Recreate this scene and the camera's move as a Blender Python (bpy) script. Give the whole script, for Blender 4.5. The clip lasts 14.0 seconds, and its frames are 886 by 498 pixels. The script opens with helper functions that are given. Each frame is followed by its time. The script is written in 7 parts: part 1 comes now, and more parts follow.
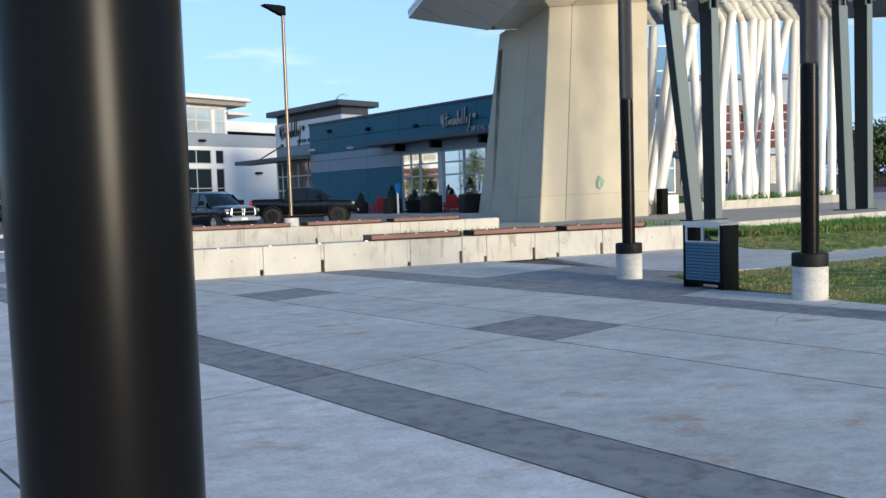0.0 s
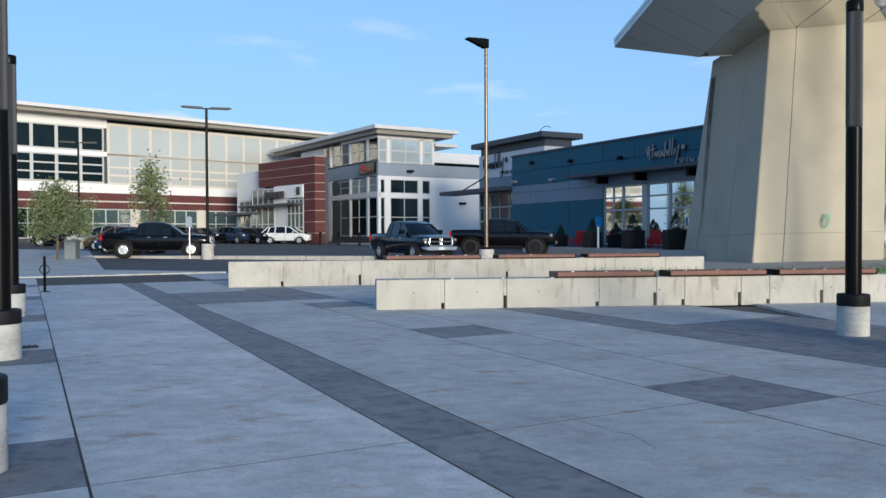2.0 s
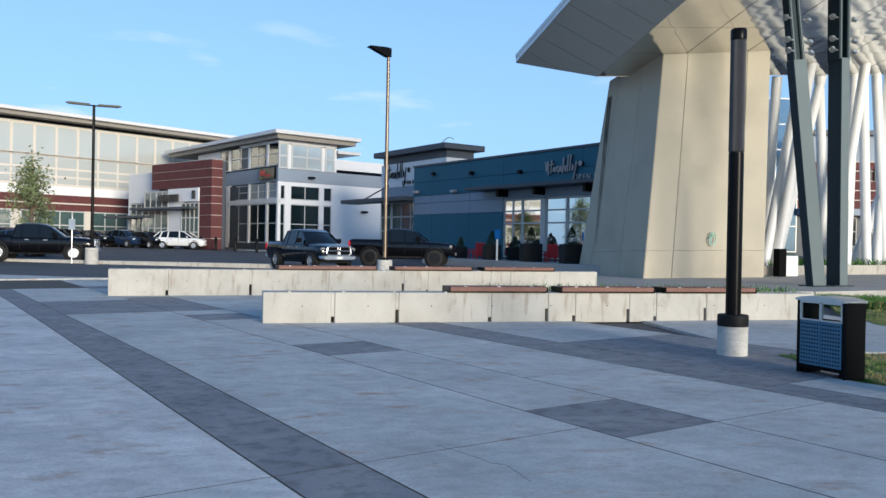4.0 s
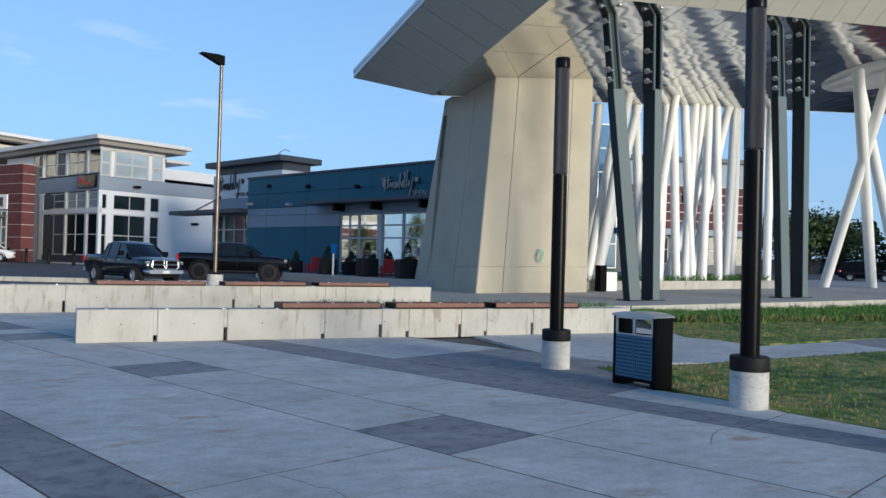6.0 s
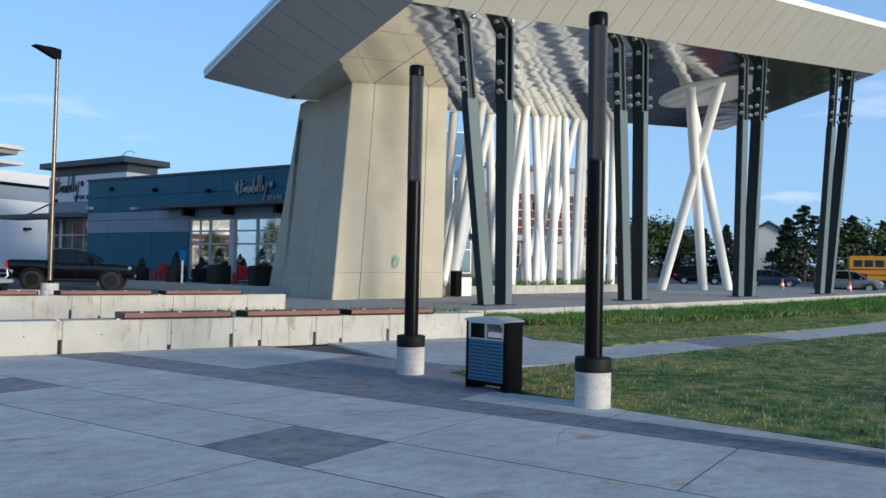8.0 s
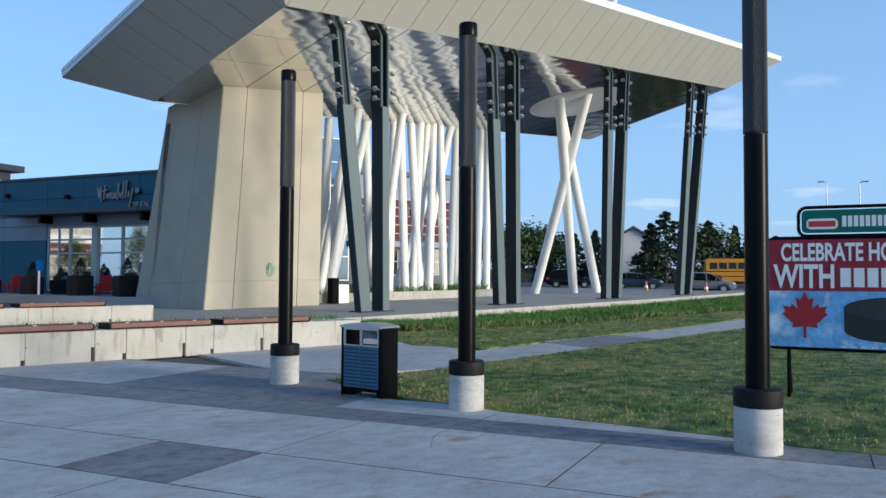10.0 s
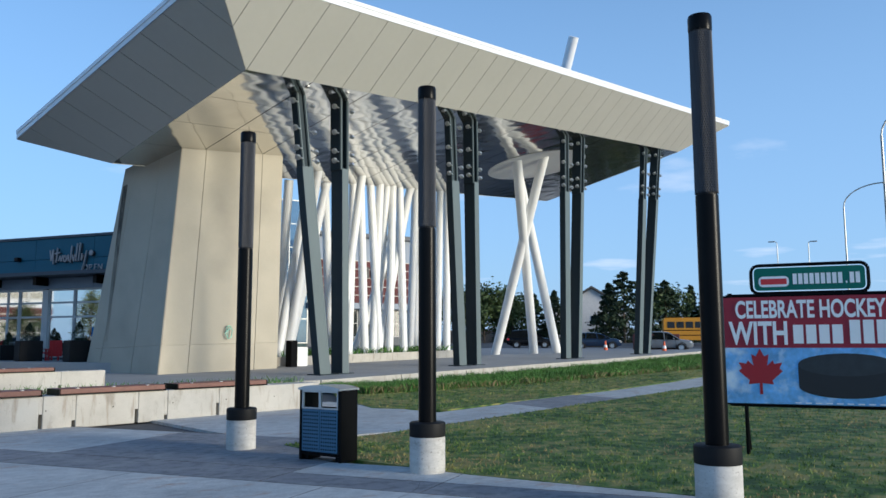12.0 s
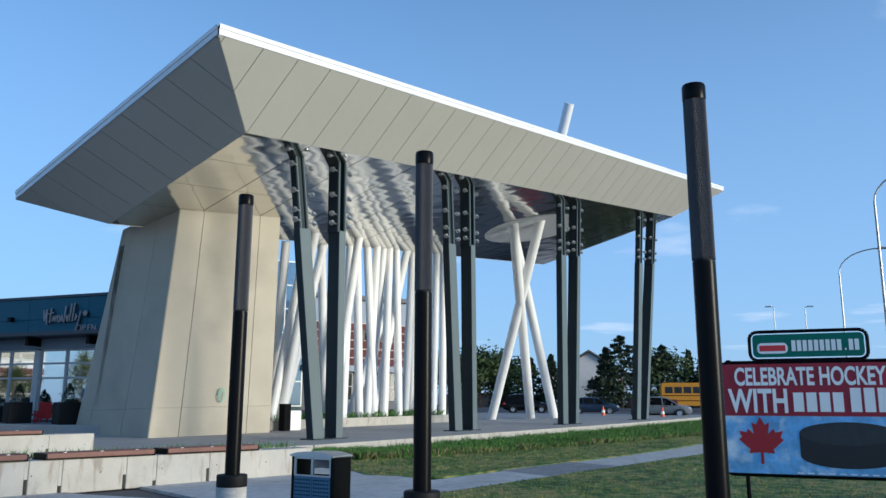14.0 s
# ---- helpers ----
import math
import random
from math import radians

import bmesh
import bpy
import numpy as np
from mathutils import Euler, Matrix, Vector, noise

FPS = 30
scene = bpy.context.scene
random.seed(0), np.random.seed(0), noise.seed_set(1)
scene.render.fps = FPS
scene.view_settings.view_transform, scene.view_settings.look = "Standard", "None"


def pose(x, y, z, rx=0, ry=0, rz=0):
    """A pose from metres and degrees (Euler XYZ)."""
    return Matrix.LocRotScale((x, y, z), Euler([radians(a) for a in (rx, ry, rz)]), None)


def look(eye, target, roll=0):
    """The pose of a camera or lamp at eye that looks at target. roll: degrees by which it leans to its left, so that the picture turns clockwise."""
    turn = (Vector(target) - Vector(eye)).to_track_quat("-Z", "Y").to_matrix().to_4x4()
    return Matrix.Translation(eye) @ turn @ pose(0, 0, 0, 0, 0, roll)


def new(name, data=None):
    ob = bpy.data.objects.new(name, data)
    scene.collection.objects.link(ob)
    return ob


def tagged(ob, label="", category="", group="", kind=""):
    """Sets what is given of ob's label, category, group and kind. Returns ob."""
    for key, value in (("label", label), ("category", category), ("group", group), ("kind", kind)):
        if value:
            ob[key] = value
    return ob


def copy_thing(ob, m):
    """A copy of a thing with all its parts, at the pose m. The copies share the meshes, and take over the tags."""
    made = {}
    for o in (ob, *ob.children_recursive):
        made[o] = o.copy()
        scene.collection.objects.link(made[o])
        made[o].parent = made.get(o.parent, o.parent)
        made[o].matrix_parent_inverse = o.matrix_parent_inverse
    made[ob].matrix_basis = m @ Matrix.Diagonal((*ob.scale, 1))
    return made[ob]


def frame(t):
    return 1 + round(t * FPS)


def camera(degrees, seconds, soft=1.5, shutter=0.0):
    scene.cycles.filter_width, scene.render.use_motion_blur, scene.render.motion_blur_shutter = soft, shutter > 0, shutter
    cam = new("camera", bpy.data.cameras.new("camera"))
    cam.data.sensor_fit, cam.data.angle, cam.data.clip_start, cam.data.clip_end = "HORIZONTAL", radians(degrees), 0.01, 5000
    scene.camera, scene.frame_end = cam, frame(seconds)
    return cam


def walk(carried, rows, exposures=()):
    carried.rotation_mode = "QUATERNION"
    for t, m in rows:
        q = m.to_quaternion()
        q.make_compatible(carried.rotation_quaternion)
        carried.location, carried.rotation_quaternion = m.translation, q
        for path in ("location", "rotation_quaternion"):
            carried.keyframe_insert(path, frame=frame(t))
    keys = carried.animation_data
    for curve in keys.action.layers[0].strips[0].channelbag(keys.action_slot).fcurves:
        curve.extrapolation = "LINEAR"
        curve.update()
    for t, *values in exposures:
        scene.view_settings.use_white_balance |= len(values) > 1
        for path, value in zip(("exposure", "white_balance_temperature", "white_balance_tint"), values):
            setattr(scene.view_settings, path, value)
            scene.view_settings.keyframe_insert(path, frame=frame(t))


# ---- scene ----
cam = camera(57.96, 14.0)
PATH = [
    (0.0, pose(0.000, 0.000, 1.466, 86.435, 1.806, -15.654)),
    (0.5, pose(0.163, 0.221, 1.454, 86.199, 1.742, -11.298)),
    (1.0, pose(0.279, 0.449, 1.475, 86.580, 1.646, -6.401)),
    (1.5, pose(0.396, 0.579, 1.484, 87.012, 1.314, -3.310)),
    (2.0, pose(0.509, 0.727, 1.516, 88.948, 0.253, -1.054)),
    (4.5, pose(0.763, 1.065, 1.615, 89.827, -1.358, -10.768)),
    (5.0, pose(0.775, 1.069, 1.629, 90.163, -1.507, -13.624)),
    (5.5, pose(0.789, 1.076, 1.628, 90.577, -1.659, -16.692)),
    (6.0, pose(0.820, 1.084, 1.633, 90.906, -1.503, -19.569)),
    (6.5, pose(0.832, 1.090, 1.638, 91.113, -1.450, -22.149)),
    (7.0, pose(0.865, 1.112, 1.636, 91.227, -1.482, -24.745)),
    (7.5, pose(0.882, 1.109, 1.637, 91.312, -1.435, -27.282)),
    (8.0, pose(0.881, 1.103, 1.645, 91.558, -1.179, -29.739)),
    (8.5, pose(0.904, 1.125, 1.639, 91.733, -0.952, -32.095)),
    (9.0, pose(0.915, 1.096, 1.653, 91.648, -0.746, -34.681)),
    (11.5, pose(0.900, 1.038, 1.609, 94.217, 0.006, -41.276)),
    (12.0, pose(0.900, 1.039, 1.618, 96.540, 0.217, -41.264)),
    (12.5, pose(0.905, 1.054, 1.631, 98.931, 0.101, -41.358)),
    (13.0, pose(0.914, 1.074, 1.642, 100.712, -0.076, -41.518)),
    (13.5, pose(0.922, 1.080, 1.647, 101.208, -0.086, -41.500)),
    (14.0, pose(0.924, 1.066, 1.645, 101.000, -0.151, -41.574)),
]
walk(cam, PATH, [(0, .92, 5700, 8), (0.6, 1.02, 5700, 8), (1.4, .54, 5350, 7), (2.2, .54, 5350, 7), (4.4, .68, 5350, 8), (5.1, .47, 5300, 7), (9, .60, 5300, 7), (12, .58, 5250, 7), (14, .50, 5100, 6)])

# ---- light ----
SUN_AZ, SUN_EL = 158.0, 8.0     # compass from +y towards +x, degrees
world = bpy.data.worlds.new("world")
scene.world = world
world.use_nodes = True
wn = world.node_tree
bgn = wn.nodes["Background"]
sky = wn.nodes.new("ShaderNodeTexSky")
sky.sky_type, sky.sun_disc = "NISHITA", False
sky.sun_elevation, sky.sun_rotation = radians(SUN_EL), radians(SUN_AZ)
sky.air_density, sky.dust_density, sky.ozone_density = 1.0, 0.9, 2.9
# sparse small fair-weather clouds over the whole sky
tco = wn.nodes.new("ShaderNodeTexCoord")
sep = wn.nodes.new("ShaderNodeSeparateXYZ")
wn.links.new(tco.outputs["Generated"], sep.inputs[0])
lift = wn.nodes.new("ShaderNodeMath")
lift.operation = "ADD"
wn.links.new(sep.outputs[2], lift.inputs[0])
lift.inputs[1].default_value = 0.06
flat = wn.nodes.new("ShaderNodeVectorMath")
flat.operation = "DIVIDE"
cmb = wn.nodes.new("ShaderNodeCombineXYZ")
for i in range(3):
    wn.links.new(lift.outputs[0], cmb.inputs[i])
wn.links.new(tco.outputs["Generated"], flat.inputs[0])
wn.links.new(cmb.outputs[0], flat.inputs[1])
cn = wn.nodes.new("ShaderNodeTexNoise")
cn.inputs["Scale"].default_value, cn.inputs["Detail"].default_value = 1.15, 6.0
wn.links.new(flat.outputs[0], cn.inputs["Vector"])
cr = wn.nodes.new("ShaderNodeValToRGB")
cr.color_ramp.elements[0].position, cr.color_ramp.elements[1].position = 0.60, 0.76
cr.color_ramp.elements[1].color = (0.55, 0.55, 0.55, 1)
wn.links.new(cn.outputs[0], cr.inputs[0])
cm = wn.nodes.new("ShaderNodeMix")
cm.data_type = "RGBA"
wn.links.new(cr.outputs[0], cm.inputs[0])
# pale haze all round the horizon
hz_r = wn.nodes.new("ShaderNodeMapRange")
hz_r.interpolation_type = "SMOOTHSTEP"
hz_r.inputs["From Min"].default_value, hz_r.inputs["From Max"].default_value = 0.0, 0.85
hz_r.inputs["To Min"].default_value, hz_r.inputs["To Max"].default_value = 0.70, 0.0
wn.links.new(sep.outputs[2], hz_r.inputs["Value"])
hm = wn.nodes.new("ShaderNodeMix")
hm.data_type = "RGBA"
wn.links.new(hz_r.outputs[0], hm.inputs[0])
wn.links.new(sky.outputs[0], hm.inputs[6])
hm.inputs[7].default_value = (2.1, 2.85, 3.8, 1)
wn.links.new(hm.outputs[2], cm.inputs[6])
cm.inputs[7].default_value = (4.6, 4.3, 4.2, 1)
wn.links.new(cm.outputs[2], bgn.inputs[0])
bgn.inputs[1].default_value = 0.15
sun_d = bpy.data.lights.new("sun", "SUN")
sun_d.energy, sun_d.angle, sun_d.color = 2.9, radians(18), (1.0, 0.80, 0.54)
sun = new("sun", sun_d)
sa, se = radians(SUN_AZ), radians(SUN_EL)
sun_dir = Vector((math.sin(sa) * math.cos(se), math.cos(sa) * math.cos(se), math.sin(se)))
sun.matrix_world = look(sun_dir * 200, (0, 0, 0))


# ---- frames of reference ----
CA = radians(79.5)               # the canopy's long axis
E1, E2 = Vector((math.sin(CA), math.cos(CA), 0)), Vector((math.cos(CA), -math.sin(CA), 0))
CO = Vector((19.5, 29.5, 0))
GA = radians(-26.5)              # the paving grid
G1, G2 = Vector((math.sin(GA), math.cos(GA), 0)), Vector((math.cos(GA), -math.sin(GA), 0))


def W(a, b, z):
    """Canopy: a along, b towards the plaza."""
    return CO + E1 * a + E2 * b + Vector((0, 0, z))


def soff(a, b):
    return 11.8 + 0.123 * a + 0.215 * b


def G(u, v, z=0.0):
    return G2 * u + G1 * v + Vector((0, 0, z))


def ground_z(x, y):
    return 0.016 * min(max(0.0, math.hypot(x - 1, y - 1) - 30), 80)


def deck_z(a):
    return 0.26 + 0.0125 * a


# ---- mesh helpers ----
def mesh_of(bm, name, mats):
    me = bpy.data.meshes.new(name)
    bmesh.ops.recalc_face_normals(bm, faces=bm.faces)
    bm.to_mesh(me)
    bm.free()
    for m in (mats if isinstance(mats, (list, tuple)) else [mats]):
        me.materials.append(m)
    return me


def smooth(me, angle=40):
    for p in me.polygons:
        p.use_smooth = True
    me.set_sharp_from_angle(angle=radians(angle))
    return me


def thing(name, m=None, label="", category="", group="", kind=""):
    ob = new(name)
    ob.empty_display_size = 0.2
    if m is not None:
        ob.matrix_world = m
    return tagged(ob, label, category, group, kind)


def part(name, bm, mats, parent, label="", m=None, soft_angle=0):
    me = mesh_of(bm, name, mats)
    if soft_angle:
        smooth(me, soft_angle)
    ob = new(name, me)
    ob.parent = parent
    if m is not None:
        ob.matrix_basis = m
    return tagged(ob, label)


def piece(name, me, parent, m):
    ob = new(name, me)
    ob.parent = parent
    ob.matrix_basis = m
    return ob


def solid(name, bm, mats, label="", category="", group="", kind="", m=None, soft_angle=0):
    me = mesh_of(bm, name, mats)
    if soft_angle:
        smooth(me, soft_angle)
    ob = new(name, me)
    if m is not None:
        ob.matrix_world = m
    return tagged(ob, label, category, group, kind)


def box(bm, x0, x1, y0, y1, z0, z1, m=None, bevel=0.0, mat=0):
    vs = [bm.verts.new((x, y, z)) for z in (z0, z1) for y in (y0, y1) for x in (x0, x1)]
    fs = [bm.faces.new([vs[i] for i in q]) for q in ((0, 2, 3, 1), (4, 5, 7, 6), (0, 1, 5, 4), (2, 6, 7, 3), (0, 4, 6, 2), (1, 3, 7, 5))]
    for f in fs:
        f.material_index = mat
    if bevel:
        es = {e for f in fs for e in f.edges}
        r = bmesh.ops.bevel(bm, geom=list(es), offset=bevel, segments=1, affect="EDGES")
        for f in r["faces"]:
            f.material_index = mat
        vs = list({v for f in r["faces"] for v in f.verts} | {v for v in vs if v.is_valid})
    if m is not None:
        bmesh.ops.transform(bm, matrix=m, verts=vs)
    return bm


def boxb(*a, **k):
    return box(bmesh.new(), *a, **k)


def prism(bm, outline, y0, y1, m=None, mat=0):
    """outline: (x, z) points, stretched along y."""
    a = [bm.verts.new((x, y0, z)) for x, z in outline]
    b = [bm.verts.new((x, y1, z)) for x, z in outline]
    n = len(a)
    fs = [bm.faces.new(a), bm.faces.new(b[::-1])]
    fs += [bm.faces.new((a[i], b[i], b[(i + 1) % n], a[(i + 1) % n])) for i in range(n)]
    for f in fs:
        f.material_index = mat
    if m is not None:
        bmesh.ops.transform(bm, matrix=m, verts=a + b)
    return bm


def lathe(bm, prof, seg=24, m=None, cap=True, mat=0):
    """prof: (r, z) from below up."""
    rings = [[bm.verts.new((r * math.cos(2 * math.pi * i / seg), r * math.sin(2 * math.pi * i / seg), z)) for i in range(seg)] for r, z in prof]
    fs = []
    for p, q in zip(rings, rings[1:]):
        fs += [bm.faces.new((p[i], p[(i + 1) % seg], q[(i + 1) % seg], q[i])) for i in range(seg)]
    if cap:
        fs += [bm.faces.new(rings[0][::-1]), bm.faces.new(rings[-1])]
    for f in fs:
        f.material_index = mat
    if m is not None:
        bmesh.ops.transform(bm, matrix=m, verts=[v for r in rings for v in r])
    return bm


def rod(bm, p, q, r0, r1=None, seg=12, mat=0):
    p, q = Vector(p), Vector(q)
    d = q - p
    m = Matrix.Translation(p) @ d.to_track_quat("Z", "Y").to_matrix().to_4x4()
    return lathe(bm, [(r0, 0), (r0 if r1 is None else r1, d.length)], seg, m, True, mat)


def beam(bm, p, q, w, d, side, mat=0, bevel=0.0):
    """A bar of w x d from p to q, its width along side."""
    p, q = Vector(p), Vector(q)
    z = (q - p).normalized()
    x = (Vector(side) - z * Vector(side).dot(z)).normalized()
    y = z.cross(x)
    m = Matrix((x, y, z)).transposed().to_4x4()
    m.translation = p
    return box(bm, -w / 2, w / 2, -d / 2, d / 2, 0, (q - p).length, m, bevel, mat)


def basis(o, x, z=(0, 0, 1)):
    """A pose at o whose x axis is x."""
    x, z = Vector(x).normalized(), Vector(z)
    y = z.cross(x).normalized()
    m = Matrix((x, y, x.cross(y))).transposed().to_4x4()
    m.translation = o
    return m


def sheet(bm, pts, mat=0):
    f = bm.faces.new([bm.verts.new(p) for p in pts])
    f.material_index = mat
    return f


# ---- materials ----
def material(name, col, rough=0.7, metal=0.0, var=0.12, scale=3.0, fine=60.0, bump=0.15, dist=0.004, stain=None, stain_amt=0.0, stain_scale=0.6, spec=0.5, rand=0.0, coat=0.0):
    m = bpy.data.materials.new(name)
    m.use_nodes = True
    nt = m.node_tree
    b = nt.nodes["Principled BSDF"]
    b.inputs["Roughness"].default_value = rough
    b.inputs["Metallic"].default_value = metal
    b.inputs["Specular IOR Level"].default_value = spec
    b.inputs["Coat Weight"].default_value = coat
    b.inputs["Coat Roughness"].default_value = 0.05
    tc = nt.nodes.new("ShaderNodeNewGeometry")

    def noise_node(s, detail=4.0):
        n = nt.nodes.new("ShaderNodeTexNoise")
        n.inputs["Scale"].default_value, n.inputs["Detail"].default_value = s, detail
        nt.links.new(tc.outputs["Position"], n.inputs["Vector"])
        return n
    big, small = noise_node(scale), noise_node(fine, 2.0)
    add = nt.nodes.new("ShaderNodeMath")
    add.operation = "MULTIPLY_ADD"
    nt.links.new(small.outputs[0], add.inputs[0])
    add.inputs[1].default_value = 0.5
    nt.links.new(big.outputs[0], add.inputs[2])
    last = add.outputs[0]
    if rand:
        oi = nt.nodes.new("ShaderNodeObjectInfo")
        r = nt.nodes.new("ShaderNodeMath")
        r.operation = "MULTIPLY_ADD"
        nt.links.new(oi.outputs["Random"], r.inputs[0])
        r.inputs[1].default_value = rand
        nt.links.new(last, r.inputs[2])
        last = r.outputs[0]
    ramp = nt.nodes.new("ShaderNodeValToRGB")
    lo, hi = [max(0.0, c * (1 - var)) for c in col], [min(1.0, c * (1 + var)) for c in col]
    ramp.color_ramp.elements[0].position, ramp.color_ramp.elements[1].position = 0.45, 1.05 + rand * 0.5 if rand < 0.0 else 1.0
    ramp.color_ramp.elements[0].color, ramp.color_ramp.elements[1].color = (*lo, 1), (*hi, 1)
    nt.links.new(last, ramp.inputs[0])
    out = ramp.outputs[0]
    if stain:
        sn = noise_node(stain_scale, 6.0)
        sr = nt.nodes.new("ShaderNodeValToRGB")
        sr.color_ramp.elements[0].position, sr.color_ramp.elements[1].position = 0.52, 0.72
        sr.color_ramp.elements[0].color, sr.color_ramp.elements[1].color = (0, 0, 0, 1), (stain_amt,) * 3 + (1,)
        nt.links.new(sn.outputs[0], sr.inputs[0])
        mix = nt.nodes.new("ShaderNodeMix")
        mix.data_type = "RGBA"
        nt.links.new(sr.outputs[0], mix.inputs[0])
        nt.links.new(out, mix.inputs[6])
        mix.inputs[7].default_value = (*stain, 1)
        out = mix.outputs[2]
    nt.links.new(out, b.inputs["Base Color"])
    if bump:
        bp = nt.nodes.new("ShaderNodeBump")
        bp.inputs["Strength"].default_value, bp.inputs["Distance"].default_value = bump, dist
        nt.links.new(add.outputs[0], bp.inputs["Height"])
        nt.links.new(bp.outputs[0], b.inputs["Normal"])
    return m



def concrete_material(name, col, dark=False):
    """Broom-finished concrete: mottled clouds, faint blue-green tide marks, sparse rust smears and fine grain."""
    m = material(name, col, 0.85, var=0.16, scale=0.9, fine=34, bump=0.3, rand=0.10)
    nt = m.node_tree
    b = nt.nodes["Principled BSDF"]
    geo = nt.nodes.new("ShaderNodeNewGeometry")

    def layer(src, scale, detail, lo, hi, tone, amount, turn, sy, seed, blend="MIX"):
        mp = nt.nodes.new("ShaderNodeMapping")
        mp.inputs["Location"].default_value = (seed, seed * 0.7, 0)
        mp.inputs["Rotation"].default_value = (0, 0, radians(turn))
        mp.inputs["Scale"].default_value = (1, sy, 1)
        nt.links.new(geo.outputs["Position"], mp.inputs["Vector"])
        n = nt.nodes.new("ShaderNodeTexNoise")
        n.inputs["Scale"].default_value, n.inputs["Detail"].default_value, n.inputs["Roughness"].default_value = scale, detail, 0.62
        nt.links.new(mp.outputs[0], n.inputs["Vector"])
        r = nt.nodes.new("ShaderNodeValToRGB")
        r.color_ramp.elements[0].position, r.color_ramp.elements[1].position = lo, hi
        r.color_ramp.elements[0].color, r.color_ramp.elements[1].color = (0, 0, 0, 1), (amount,) * 3 + (1,)
        nt.links.new(n.outputs[0], r.inputs[0])
        mix = nt.nodes.new("ShaderNodeMix")
        mix.data_type, mix.blend_type = "RGBA", blend
        nt.links.new(r.outputs[0], mix.inputs[0])
        nt.links.new(src, mix.inputs[6])
        mix.inputs[7].default_value = (*tone, 1)
        return mix.outputs[2]
    out = b.inputs["Base Color"].links[0].from_socket
    if dark:
        out = layer(out, 1.6, 9, 0.46, 0.66, (0.33, 0.32, 0.31), 0.75, 10, 1.2, 2.0)
        out = layer(out, 5.0, 8, 0.48, 0.62, (0.60, 0.60, 0.62), 0.8, 50, 1.3, 6.0, "MULTIPLY")
        nt.links.new(out, b.inputs["Base Color"])
        return m
    out = layer(out, 0.55, 7, 0.40, 0.66, (0.76, 0.77, 0.79), 0.75, 20, 1.4, 0.0, "MULTIPLY")
    out = layer(out, 4.0, 9, 0.40, 0.66, (0.74, 0.74, 0.75), 0.9, 65, 1.6, 9.0, "MULTIPLY")
    out = layer(out, 1.4, 8, 0.50, 0.68, (0.52, 0.55, 0.54), 0.45, -30, 1.3, 4.0)
    out = layer(out, 26.0, 6, 0.48, 0.66, (0.70, 0.70, 0.71), 0.55, 15, 1.2, 31.0, "MULTIPLY")
    out = layer(out, 0.9, 9, 0.60, 0.70, (0.34, 0.335, 0.33), 0.5, 75, 2.2, 41.0)
    out = layer(out, 1.5, 9, 0.575, 0.70, (0.36, 0.20, 0.11), 0.75, 40, 1.7, 17.0)
    nt.links.new(out, b.inputs["Base Color"])
    return m


def turf_material(name, bump):
    """Mown turf: dark green, mid green and straw-yellow tufts mottled together."""
    m = material(name, (0.1, 0.13, 0.03), 0.85, bump=bump, dist=0.03, fine=25)
    nt = m.node_tree
    b = nt.nodes["Principled BSDF"]
    geo = nt.nodes.new("ShaderNodeNewGeometry")
    sums = None
    for scale, detail, wt in ((3.2, 6.0, 0.65), (0.45, 3.0, 0.35)):
        n = nt.nodes.new("ShaderNodeTexNoise")
        n.inputs["Scale"].default_value, n.inputs["Detail"].default_value = scale, detail
        nt.links.new(geo.outputs["Position"], n.inputs["Vector"])
        a = nt.nodes.new("ShaderNodeMath")
        a.operation = "MULTIPLY_ADD"
        nt.links.new(n.outputs[0], a.inputs[0])
        a.inputs[1].default_value = wt
        if sums is None:
            a.inputs[2].default_value = 0.0
        else:
            nt.links.new(sums, a.inputs[2])
        sums = a.outputs[0]
    r = nt.nodes.new("ShaderNodeValToRGB")
    e = r.color_ramp.elements
    e[0].position, e[0].color = 0.415, (0.036, 0.078, 0.011, 1)
    e[1].position, e[1].color = 0.575, (0.27, 0.245, 0.070, 1)
    k = e.new(0.49)
    k.color = (0.100, 0.172, 0.024, 1)
    nt.links.new(sums, r.inputs[0])
    nt.links.new(r.outputs[0], b.inputs["Base Color"])
    return m


M = {}
M["slab"] = concrete_material("plaza_concrete", (0.57, 0.56, 0.53))
M["slab_pale"] = concrete_material("pale_plaza_concrete", (0.70, 0.67, 0.64))
M["slab_dark"] = concrete_material("charcoal_concrete", (0.225, 0.222, 0.232), True)
M["joint"] = material("joint_filler", (0.075, 0.066, 0.058), 0.95, var=0.2)
M["asphalt"] = material("asphalt", (0.075, 0.078, 0.085), 0.9, var=0.2, scale=0.3, fine=90, bump=0.4)
M["soil"] = material("soil", (0.13, 0.10, 0.07), 0.95, var=0.3, scale=4, fine=40, bump=0.8, dist=0.02)


WEATHERED = ((1.1, 1.0, 0.46, 0.70, (0.54, 0.52, 0.47), 0.6, 3.0), (7.0, 0.16, 0.55, 0.68, (0.24, 0.18, 0.12), 0.55, 11.0), (2.4, 0.6, 0.60, 0.72, (0.20, 0.17, 0.13), 0.5, 23.0), (38.0, 1.0, 0.64, 0.70, (0.15, 0.13, 0.11), 0.7, 7.0))


